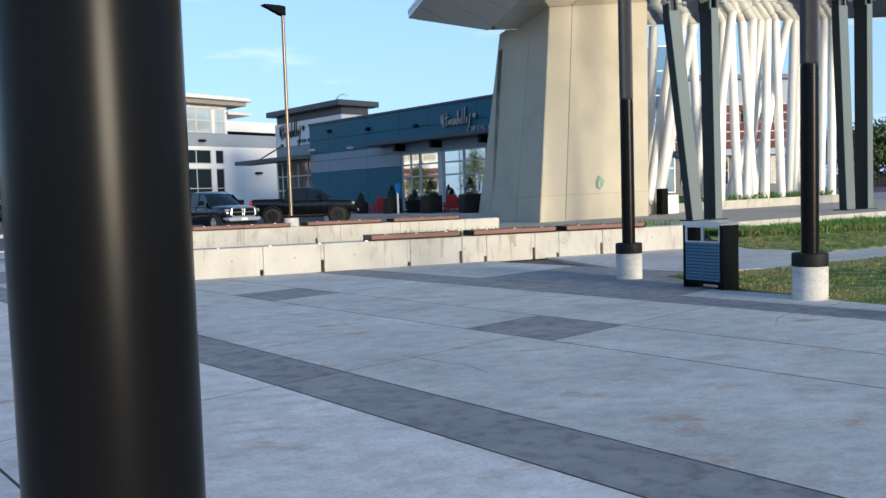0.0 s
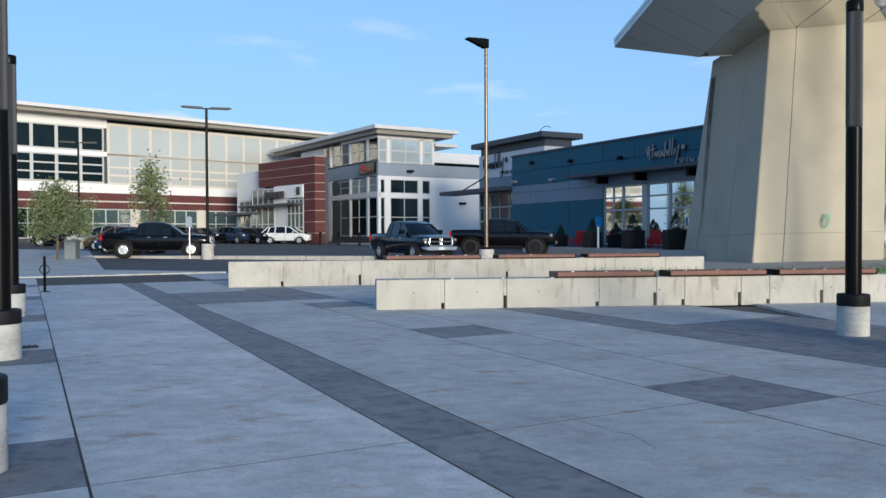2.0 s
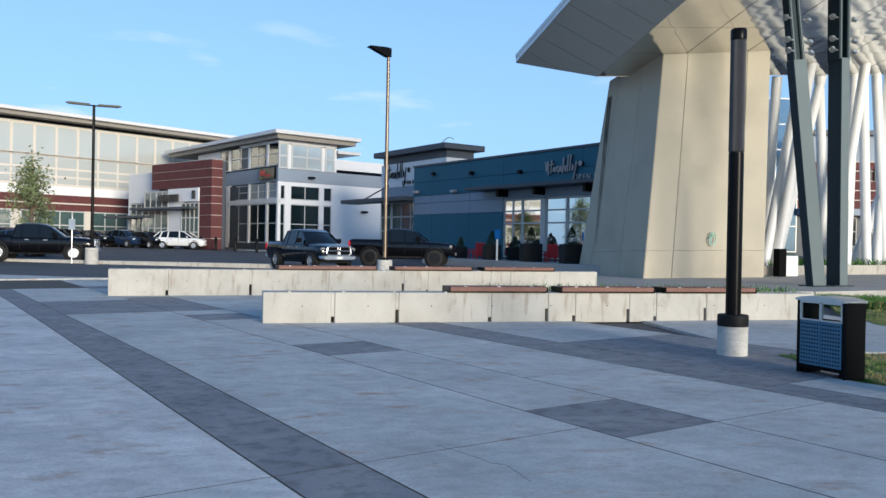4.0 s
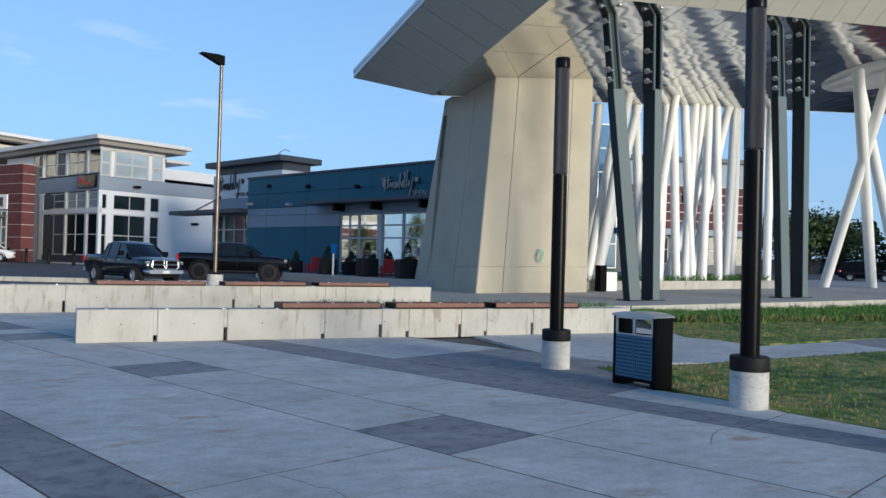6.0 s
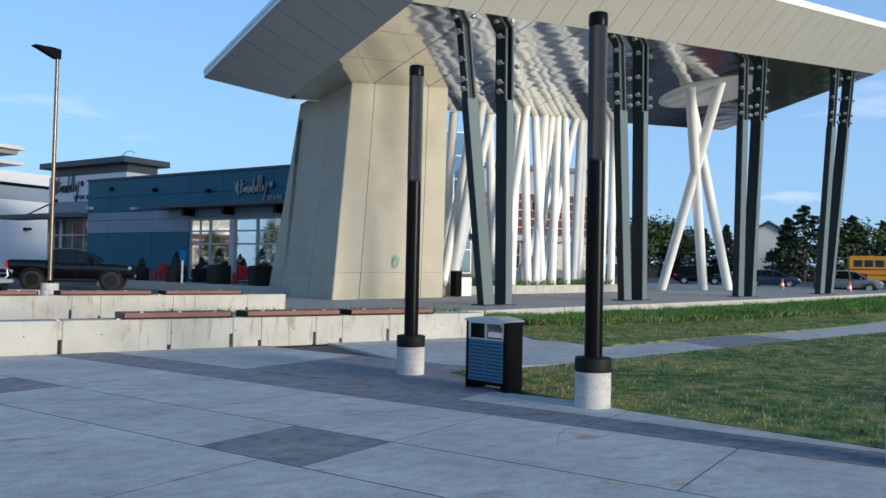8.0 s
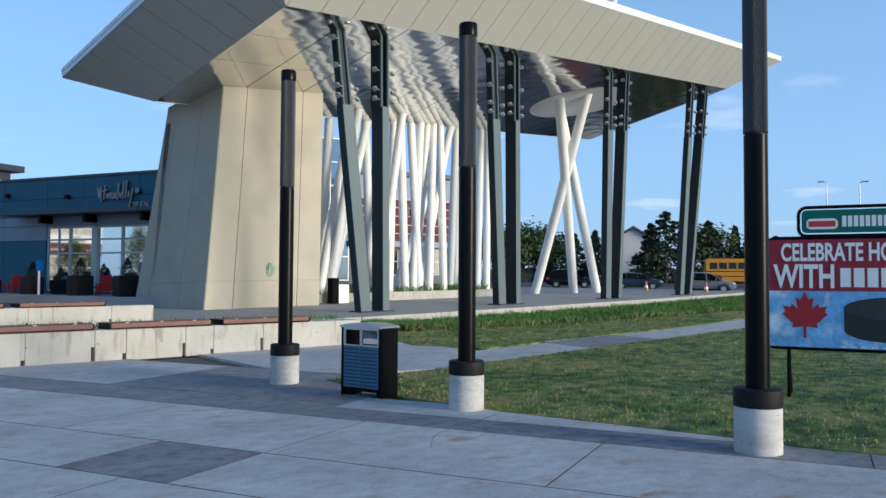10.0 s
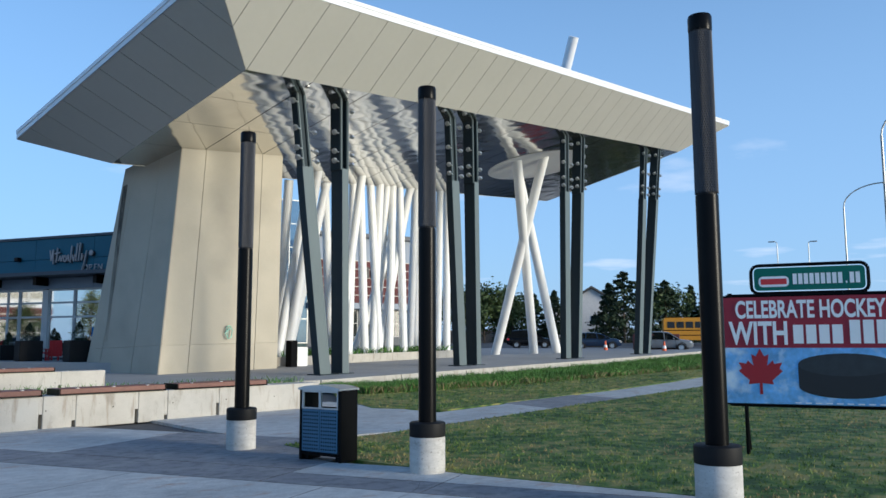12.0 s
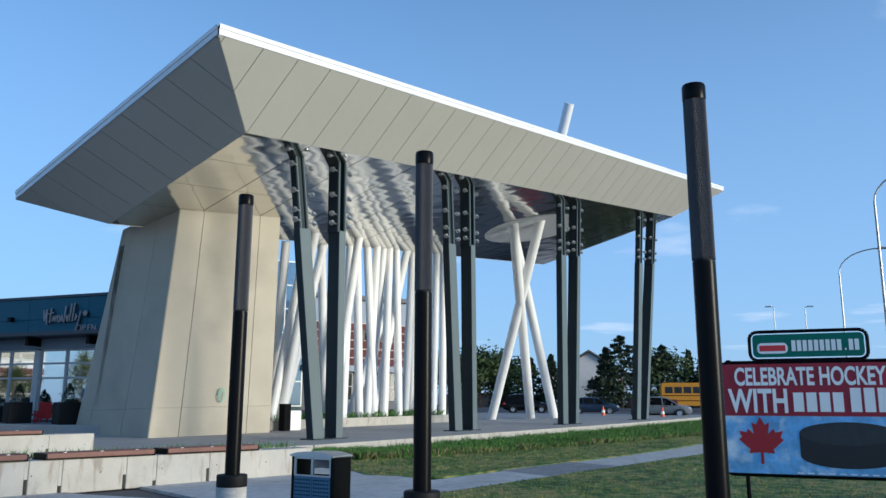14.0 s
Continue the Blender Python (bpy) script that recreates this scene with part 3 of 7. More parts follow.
    for r, n in ((0.22, 18),):
        pts = [o + E1 * r * 0.8 * math.cos(i / n * 6.28) * (1 + 0.2 * math.sin(i * 2.1)) + Vector((0, 0, 1)) * (r * 1.35 * math.sin(i / n * 6.28)) + E2 * (0.05 - 0.0) for i in range(n)]
        for i in range(n):
            rod(bm, pts[i], pts[(i + 1) % n], 0.025, seg=5)
        rod(bm, pts[2], pts[9], 0.03, seg=5)
        rod(bm, pts[12], pts[5], 0.02, seg=5)
    part("paint_mark", bm, M["mint"], pr, "mint green painted scribble")


build_pier()

# twin leaning steel columns: (top a, foot a) for each of the two legs
COLS = [((-2.15, -0.62), (0.2, 0.38)), ((7.98, 8.72), (9.75, 9.88)), ((19.7, 19.3), (21.6, 20.45)), ((31.6, 29.5), (33.8, 30.6))]


def build_columns():
    for legs in COLS:
        a_mid = (legs[0][1] + legs[1][1]) / 2
        base = W(a_mid, 0.3, deck_z(a_mid))
        c = thing("twin_column", Matrix.Translation(base), "pair of leaning slate-grey steel box columns on the deck", "column", "canopy columns")
        for i, (at_, af) in enumerate(legs):
            top = W(at_, 0.3, soff(at_, 0.3) + 0.05) - base
            foot = W(af, 0.3, deck_z(af)) - base
            d = (top - foot).normalized()
            bm = bmesh.new()
            lower = foot.lerp(top, 0.74)
            wide, deep = ((0.60, 0.38), (0.38, 0.66))[i]
            side = E1
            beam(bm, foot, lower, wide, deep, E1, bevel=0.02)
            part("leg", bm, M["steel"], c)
            # thin front sheet, added to paint the leg's sunlit face paler
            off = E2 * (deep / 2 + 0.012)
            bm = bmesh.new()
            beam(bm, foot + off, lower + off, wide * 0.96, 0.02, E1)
            part("face_plate", bm, M["plate"], c, "grey-green steel front face with sunlight put into its colour")
            bm = bmesh.new()
            up0 = foot.lerp(top, 0.735)
            for s in (-1, 1):
                beam(bm, up0 + side * 0.19 * s, top + side * 0.19 * s, 0.15, deep * 0.9, side, bevel=0.01)
            beam(bm, up0, top, 0.24, 0.2, side)
            # narrow sheets paint the sunlit fronts of the struts
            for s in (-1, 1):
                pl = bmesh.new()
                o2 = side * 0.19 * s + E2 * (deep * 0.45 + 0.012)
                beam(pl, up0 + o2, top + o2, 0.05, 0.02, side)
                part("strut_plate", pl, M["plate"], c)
            part("upper_strut", bm, M["steel"], c, "slotted upper strut")
            bm = bmesh.new()
            beam(bm, foot + Vector((0, 0, -0.02)), foot + Vector((0, 0, 0.04)), 0.9, 0.8, E1)
            part("base_plate", bm, M["steel"], c)
            for f in (0.765, 0.80, 0.87, 0.965):
                for s in (-1, 1):
                    p = foot.lerp(top, f)
                    bm = bmesh.new()
                    q = p + side * 0.26 * s + E2 * 0.22
                    rod(bm, q, q + side * 0.28 * s, 0.035, seg=8)
                    r = q + side * 0.26 * s
                    lathe(bm, [(0.02, -0.1), (0.11, -0.06), (0.12, 0.04), (0.05, 0.1)], 10, Matrix.Translation(r) @ pose(0, 0, 0, 35 * s, 20, 0))
                    part("spotlight", bm, M["galv"], c, "small galvanised spotlight", soft_angle=40)


build_columns()


def pole(name, p, q, r, label, group, mat):
    p, q = Vector(p), Vector(q)
    bm = bmesh.new()
    rod(bm, (0, 0, 0), q - p, r, seg=16)
    return solid(name, bm, mat, label, "pole", group, m=Matrix.Translation(p), soft_angle=50)


def build_white_poles():
    # the thicket between the pier and the second twin column, standing in a planter
    # foot a, foot b, head a, head b
    stand = [(6.5, -11.0, 5.8, -9.4), (5.2, -9.4, 7.4, -9.5), (5.9, -9.4, 6.5, -7.8), (6.6, -10.2, 8.8, -9.5), (10.7, -11.0, 8.6, -9.5), (9.7, -9.4, 10.3, -8.1), (10.6, -9.4, 11.0, -9.5), (12.0, -9.4, 11.6, -9.5), (13.3, -9.4, 12.6, -9.6), (12.9, -9.6, 13.3, -9.4), (14.2, -9.4, 14.7, -9.6), (15.6, -9.4, 15.6, -9.8), (13.7, -9.9, 16.8, -9.9), (19.0, -11.3, 18.0, -10.2), (18.3, -11.2, 17.6, -10.1), (19.3, -9.6, 20.4, -10.2), (20.2, -9.5, 21.3, -10.3), (14.6, -11.0, 14.2, -9.7), (12.9, -11.2, 16.9, -9.9)]
    for i, (af, bf, at_, bt) in enumerate(stand):
        pole("white_pole", W(af, bf, deck_z(af) + 0.40), W(at_, bt, soff(at_, bt) + 0.1), 0.255, "slender leaning white-painted steel pole in the planter", "white pole thicket", M["white"])
    # the crossed poles under the oval opening; one runs on through the roof
    for f, t_, ext in (((25.9, -9.4), (22.8, -3.0), 1.52), ((29.4, -8.2), (20.7, -3.9), 1.0), ((31.2, -7.2), (24.4, -6.2), 1.0)):
        p, q = W(*f, deck_z(f[0])), W(*t_, soff(*t_) + 0.2)
        pole("crossed_pole", p, p + (q - p) * ext, 0.335, "thick leaning white-painted steel pole crossing two others", "crossed poles", M["white"])


build_white_poles()

# ---- deck under the canopy ----
def build_deck():
    bm = bmesh.new()
    edge = [(-16.0, -0.6), (-3.6, 3.3), (5, 3.3), (20, 3.0), (46, 1.5), (46, -24), (-16.0, -24)]
    top = [bm.verts.new(W(a, b, deck_z(a))) for a, b in edge]
    low = [bm.verts.new(W(a, b, -0.4)) for a, b in edge]
    bm.faces.new(top)
    for i in range(len(edge)):
        bm.faces.new((top[i], low[i], low[(i + 1) % len(edge)], top[(i + 1) % len(edge)]))
    solid("deck", bm, M["deckc"], "raised grey concrete deck with a pale edge kerb", "deck", kind="structure")
    bm = bmesh.new()
    for (a0, b0), (a1, b1) in zip(edge[:4], edge[1:5]):
        p, q = W(a0, b0 + 0.02, 0), W(a1, b1 + 0.02, 0)
        n = max(1, int((q - p).length / 3))
        for k in range(n):
            A, B = p.lerp(q, (k + 0.004) / n), p.lerp(q, (k + 0.996) / n)
            da, db = a0 + (a1 - a0) * k / n, a0 + (a1 - a0) * (k + 1) / n
            out = (B - A).cross(Vector((0, 0, 1))).normalized()
            vs = []
            for P_, z in ((A, deck_z(da)), (B, deck_z(db))):
                for o in (out * 0.12, -out * 0.18):
                    for zz in (-0.3, z + 0.03):
                        vs.append(bm.verts.new(P_ + o + Vector((0, 0, zz))))
            for q4 in ((0, 1, 5, 4), (2, 6, 7, 3), (1, 3, 7, 5), (0, 2, 3, 1), (4, 5, 7, 6), (0, 4, 6, 2)):
                bm.faces.new([vs[i] for i in q4])
    solid("deck_kerb", bm, M["cast"], "pale cast concrete kerb edging the deck", "kerb", kind="structure")


build_deck()

# ---- seat walls with timber benches ----
def wall_run(o, direction, length, height, depth, cuts, name_label):
    w = thing("seat_wall", basis(o, direction), name_label, "low wall", "plaza seat walls")
    xs = [0] + cuts + [length]
    for i, (x0, x1) in enumerate(zip(xs, xs[1:])):
        bm = boxb(x0 + (0.036 if i else 0), x1 - (0.036 if i < len(cuts) else 0), 0, depth, -0.03, height, bevel=0.012)
        part("concrete_block", bm, M["cast"], w)
    for k, x in enumerate(cuts):
        low = height * (0.20, 0.45, 0.16, 0.42)[k * 7 % 4]
        part("joint_plate", boxb(x - 0.033, x + 0.030, 0.012, depth - 0.05, low, height - 0.004), M["cast"], w, "pale filler in a joint above its drain slot")
    x = 0.75
    while x < length:
        part("form_tie_hole", lathe(bmesh.new(), [(0.014, 0.0), (0.014, 0.006)], 8), M["joint"], w, m=pose(x, 0.0, height * 0.55, 90))
        x += 1.3
    # core coloured black to paint the deep shade inside the drain slots
    bm2 = boxb(0.02, length - 0.02, 0.30, depth - 0.03, 0.0, height - 0.04)
    part("core", bm2, M["blackrough"], w)
    x = 0.5
    while x < length:
        part("skate_stop", boxb(x - 0.03, x + 0.03, 0.02, 0.10, height, height + 0.018, bevel=0.006), M["galv"], w, "small metal stud on the top edge")
        x += 1.05
    return w


def bench(m, length, depth):
    b = thing("bench_top", m, "reddish-brown timber slat bench top on the concrete wall", "bench", "wall benches")
    bm = bmesh.new()
    box(bm, 0.05, length - 0.05, 0.03, depth - 0.04, 0.0, 0.03)
    part("support", bm, M["black"], b)
    for x0, x1 in ((0.0, 0.025), (length - 0.025, length)):
        part("end_plate", boxb(x0, x1, 0.0, depth, 0.0, 0.125, bevel=0.004), M["black"], b, "black steel end plate")
    n = 5
    me = mesh_of(boxb(0.028, length - 0.028, 0, depth / n - 0.012, 0.0, 0.095, bevel=0.008), "slat", M["wood"])
    for i in range(n):
        piece("slat", me, b, pose(0, i * depth / n, 0.03))
    x = 0.35
    while x < length - 0.2:
        part("skate_stop", boxb(x - 0.03, x + 0.03, -0.004, 0.05, 0.125, 0.14, bevel=0.005), M["galv"], b, "small metal stud on the front edge")
        x += 0.72
    return b


D2 = Vector((math.sin(radians(83.5)), math.cos(radians(83.5)), 0))
O2 = Vector((-0.54, 16.81, 0))
w2_cuts = [1.35, 2.64, 4.6, 5.86, 6.48, 7.75, 8.4, 9.64]
wall_run(O2, D2, 12.5, 0.60, 0.55, w2_cuts, "pale stained cast concrete seat wall with drain slots")
for x0, ln in ((3.7, 2.15), (6.15, 2.2), (8.6, 2.3)):
    bench(basis(O2, D2) @ pose(x0, -0.07, 0.602), ln, 0.58)
D1 = Vector((math.sin(radians(78)), math.cos(radians(78)), 0))
O1 = Vector((-5.3, 24.05, 0))
w1_cuts = [1.53, 3.83, 6.1, 8.46, 9.25, 11.4, 12.1, 13.9]
wall_run(O1, D1, 15.35, 0.74, 0.55, w1_cuts, "long pale cast concrete seat wall with drain slots")
for x0, ln in ((4.6, 3.0), (8.15, 2.6), (11.15, 2.55)):
    bench(basis(O1, D1) @ pose(x0, -0.07, 0.742), ln, 0.58)


# ---- column lights ----
def column_light(m):
    c = thing("column_light", m, "black cylindrical column light on a round concrete footing", "bollard light", "column lights")
    part("footing", lathe(bmesh.new(), [(0.0, -0.05), (0.222, -0.05), (0.222, 0.42), (0.212, 0.44), (0.0, 0.46)], 28, cap=False), M["footing"], c, "rough pale concrete footing", soft_angle=40)
    part("collar", lathe(bmesh.new(), [(0.0, 0.43), (0.222, 0.435), (0.226, 0.445), (0.226, 0.60), (0.21, 0.612), (0.0, 0.612)], 28, cap=False), M["blackrough"], c, soft_angle=40)
    part("shaft", lathe(bmesh.new(), [(0.112, 0.6), (0.112, 3.05)], 28), M["black"], c, soft_angle=50)
    part("inner_tube", lathe(bmesh.new(), [(0.098, 3.03), (0.098, 4.8)], 20), M["blackrough"], c, soft_angle=50)
    # perforated sleeve: a lattice of thin bars wound both ways
    bm = bmesh.new()
    seg, hgt, z0, z1 = 44, 64, 3.06, 4.76
    rings = [[bm.verts.new((0.115 * math.cos(2 * math.pi * (i + 0.5 * (k % 2)) / seg), 0.115 * math.sin(2 * math.pi * (i + 0.5 * (k % 2)) / seg), z0 + (z1 - z0) * k / hgt)) for i in range(seg)] for k in range(hgt + 1)]
    for k in range(hgt - 1):
        o = k % 2
        for i in range(seg):
            # a diamond cell per step: left, right, top and bottom corners, dimpled in the middle
            l, r = rings[k + 1][i - (1 - o) if o == 0 else i], rings[k + 1][(i + 1 - (1 - o)) % seg if o == 0 else (i + 1) % seg]
            b_, t_ = rings[k][i], rings[k + 2][i]
            if o == 1:
                l, r = rings[k + 1][i], rings[k + 1][(i + 1) % seg]
            c_ = bm.verts.new(sum((v.co for v in (l, r, b_, t_)), Vector()) / 4 * 1.0)
            c_.co.x *= 0.93
            c_.co.y *= 0.93
            for p, q in ((l, b_), (b_, r), (r, t_), (t_, l)):
                if len({p, q, c_}) == 3 and bm.faces.get((p, q, c_)) is None:
                    bm.faces.new((p, q, c_))
    part("perforated_sleeve", bm, M["mesh"], c, "dark perforated metal sleeve")
    part("cap", lathe(bmesh.new(), [(0.0, 4.75), (0.116, 4.75), (0.12, 4.77), (0.12, 4.9), (0.112, 4.92), (0.0, 4.92)], 28, cap=False), M["black"], c, soft_angle=40)
    return c


first_light = column_light(Matrix.Translation((6.79, 12.43, 0)))
for x, y in ((7.48, 8.84), (8.1, 5.23), (-0.147, 1.115), (-2.45, 5.9), (-4.78, 10.71), (-7.37, 16.01)):
    copy_thing(first_light, Matrix.Translation((x, y, 0)))


# ---- litter bin ----
def litter_bin(m):
    b = thing("litter_bin", m, "black steel litter bin with perforated grey doors", "litter bin")
    w, d, h = 0.76, 0.36, 0.98
    for x0, x1 in ((0, 0.055), (w - 0.055, w)):
        part("side_panel", boxb(x0, x1, 0, d, 0.0, h - 0.01, bevel=0.012), M["black"], b)
    part("base", boxb(0.055, w - 0.055, 0.02, d - 0.02, 0.07, 0.11), M["black"], b)
    part("back_panel", boxb(0.055, w - 0.055, d - 0.04, d - 0.01, 0.1, h - 0.28), M["black"], b)
    bm = bmesh.new()
    prism(bm, [(0.0, h - 0.03), (0.0, h - 0.005), (0.1, h + 0.02), (0.24, h + 0.035), (w - 0.24, h + 0.035), (w - 0.1, h + 0.02), (w, h - 0.005), (w, h - 0.03)], -0.03, d + 0.02)
    part("lid", bm, M["galv"], b, "pale brushed metal lid")
    bm = bmesh.new()
    box(bm, 0.055, w - 0.055, 0.0, 0.03, h - 0.06, h - 0.02)
    box(bm, 0.055, w - 0.055, 0.0, 0.03, h - 0.285, h - 0.265)
    box(bm, w / 2 - 0.02, w / 2 + 0.02, 0.0, 0.03, h - 0.27, h - 0.04)
    box(bm, 0.055, 0.075, 0.0, 0.03, h - 0.27, h - 0.04)
    box(bm, w - 0.075, w - 0.055, 0.0, 0.03, h - 0.27, h - 0.04)
    part("opening_frame", bm, M["galv"], b)
    door = material("bin_door_steel", (0.075, 0.165, 0.26), 0.5, metal=0.2, var=0.08)
    hole = mesh_of(lathe(bmesh.new(), [(0.0125, -0.002), (0.0125, 0.0015)], 8), "perforation", M["black"])
    for x0 in (0.06, w / 2 + 0.004):
        x1 = x0 + w / 2 - 0.066
        dr = part("door", boxb(x0, x1, 0.0, 0.02, 0.12, h - 0.29, bevel=0.004), door, b, "perforated blue-grey door")
        nx, nz = 7, 11
        for i in range(nx):
            for k in range(nz):
                cx, cz = x0 + 0.035 + (x1 - x0 - 0.07) * i / (nx - 1), 0.16 + (h - 0.49) * k / (nz - 1)
                piece("perforation", hole, dr, Matrix.Translation((cx, 0, cz)) @ pose(0, 0, 0, 90))
    for x in (0.1, w - 0.1):
        part("foot", boxb(x - 0.03, x + 0.03, 0.05, d - 0.05, 0.0, 0.075), M["black"], b)
    return b


BL, BR = Vector((6.85, 10.86, 0)), Vector((7.05, 10.13, 0))
litter_bin(basis(BL, BR - BL))

# ---- buildings ----
class Facade:
    """A wall in its own frame: x along the wall, z up, y into the building."""

    def __init__(self, parent, o, direction):
        self.parent, self.m = parent, parent.matrix_world.inverted() @ basis(o, direction)

    def block(self, name, x0, x1, z0, z1, mat, y0=0.0, y1=0.3, label="", bevel=0.0):
        return part(name, boxb(x0, x1, y0, y1, z0, z1, bevel=bevel), mat, self.parent, label, m=self.m)

    def window(self, x0, x1, z0, z1, nx, nz, glass, frame, y=0.0, bar=0.07, zs=None, label=""):
        """A framed window proud of the wall by a little, its panes behind the bars."""
        fr = bmesh.new()
        b = bar / 2
        inner = []
        zl = [z0 + (z1 - z0) * k / nz for k in range(nz + 1)] if zs is None else zs
        xl = [x0 + (x1 - x0) * k / nx for k in range(nx + 1)]
        for x in xl:
            if x in (xl[0], xl[-1]):
                box(fr, x - b, x + b, y - 0.06, y + 0.06, zl[0] - b, zl[-1] + b)
            else:
                inner.append(("mullion", boxb(x - b, x + b, y - 0.055, y + 0.055, zl[0] + b, zl[-1] - b)))
        for z in zl:
            if z in (zl[0], zl[-1]):
                box(fr, xl[0] + b, xl[-1] - b, y - 0.06, y + 0.06, z - b, z + b)
            else:
                inner.append(("transom", boxb(xl[0] + b, xl[-1] - b, y - 0.045, y + 0.045, z - b, z + b)))
        win = part("window", fr, frame, self.parent, label, m=self.m)
        for nm, bm in inner:
            part(nm, bm, frame, win)
        for xa, xb in zip(xl, xl[1:]):
            for za, zb in zip(zl, zl[1:]):
                part("pane", boxb(xa + b, xb - b, y - 0.015, y - 0.005, za + b, zb - b), glass, win)
        return win


def text_part(name, body, size, mat, parent, m, extrude=0.02, label="", shear=0.0, sx=1.0, bold=0.0):
    cu = bpy.data.curves.new(name, "FONT")
    cu.body, cu.size, cu.extrude, cu.shear, cu.offset = body, size, extrude, shear, bold
    cu.align_x, cu.align_y = "CENTER", "CENTER"
    tmp = bpy.data.objects.new(name, cu)
    me = bpy.data.meshes.new_from_object(tmp)
    bpy.data.objects.remove(tmp)
    me.materials.clear()
    me.materials.append(mat)
    ob = new(name, me)
    ob.parent = parent
    ob.matrix_basis = m @ Matrix.Diagonal((sx, 1, 1, 1))
    return tagged(ob, label)


def logo_strokes(parent, m, x, z, w, h, mat, y):
    """An abstract handwritten-looking run of loops and tall strokes, as wide as the wall sign."""
    r = 0.032 * w / 2.7

    def run(pts):
        bm = bmesh.new()
        for p, q in zip(pts, pts[1:]):
            rod(bm, (x + w * p[0], y, z + h * p[1]), (x + w * q[0], y, z + h * q[1]), r, seg=6)
        part("logo_shape", bm, mat, parent, "abstract script-like sign stroke", m=m)

    def ring(cx, cz, rx, rz, a0=0, a1=360, n=10):
        return [(cx + rx * math.cos(radians(a0 + (a1 - a0) * k / n)), cz + rz * math.sin(radians(a0 + (a1 - a0) * k / n))) for k in range(n + 1)]
    run([(0.02, 0.9), (0.05, 0.1), (0.09, 0.95), (0.10, -0.15)])
    run([(0.13, 0.62), (0.24, 0.70)])
    run([(0.185, 1.05), (0.165, -0.05)])
    run([(0.22, 0.05), (0.25, 0.45), (0.28, 0.02), (0.31, 0.48)])
    run(ring(0.36, 0.22, 0.028, 0.24))
    run([(0.405, 0.0), (0.43, 0.5), (0.455, 0.0)])
    run([(0.505, 1.15), (0.480, -0.1)])
    run([(0.525, 0.45), (0.55, 0.0), (0.575, 0.5)])
    run([(0.625, 1.3), (0.600, -0.02)])
    run([(0.690, 1.35), (0.660, -0.02)])
    run([(0.735, 0.55), (0.72, 0.02), (0.76, 0.4)])
    run([(0.830, 0.75), (0.775, -0.35), (0.735, -0.75)])
    for k in range(4):
        c, s_ = 0.048 * math.cos(k * 0.785), 0.2 * math.sin(k * 0.785)
        run([(0.93 - c, 0.55 - s_), (0.93 + c, 0.55 + s_)])


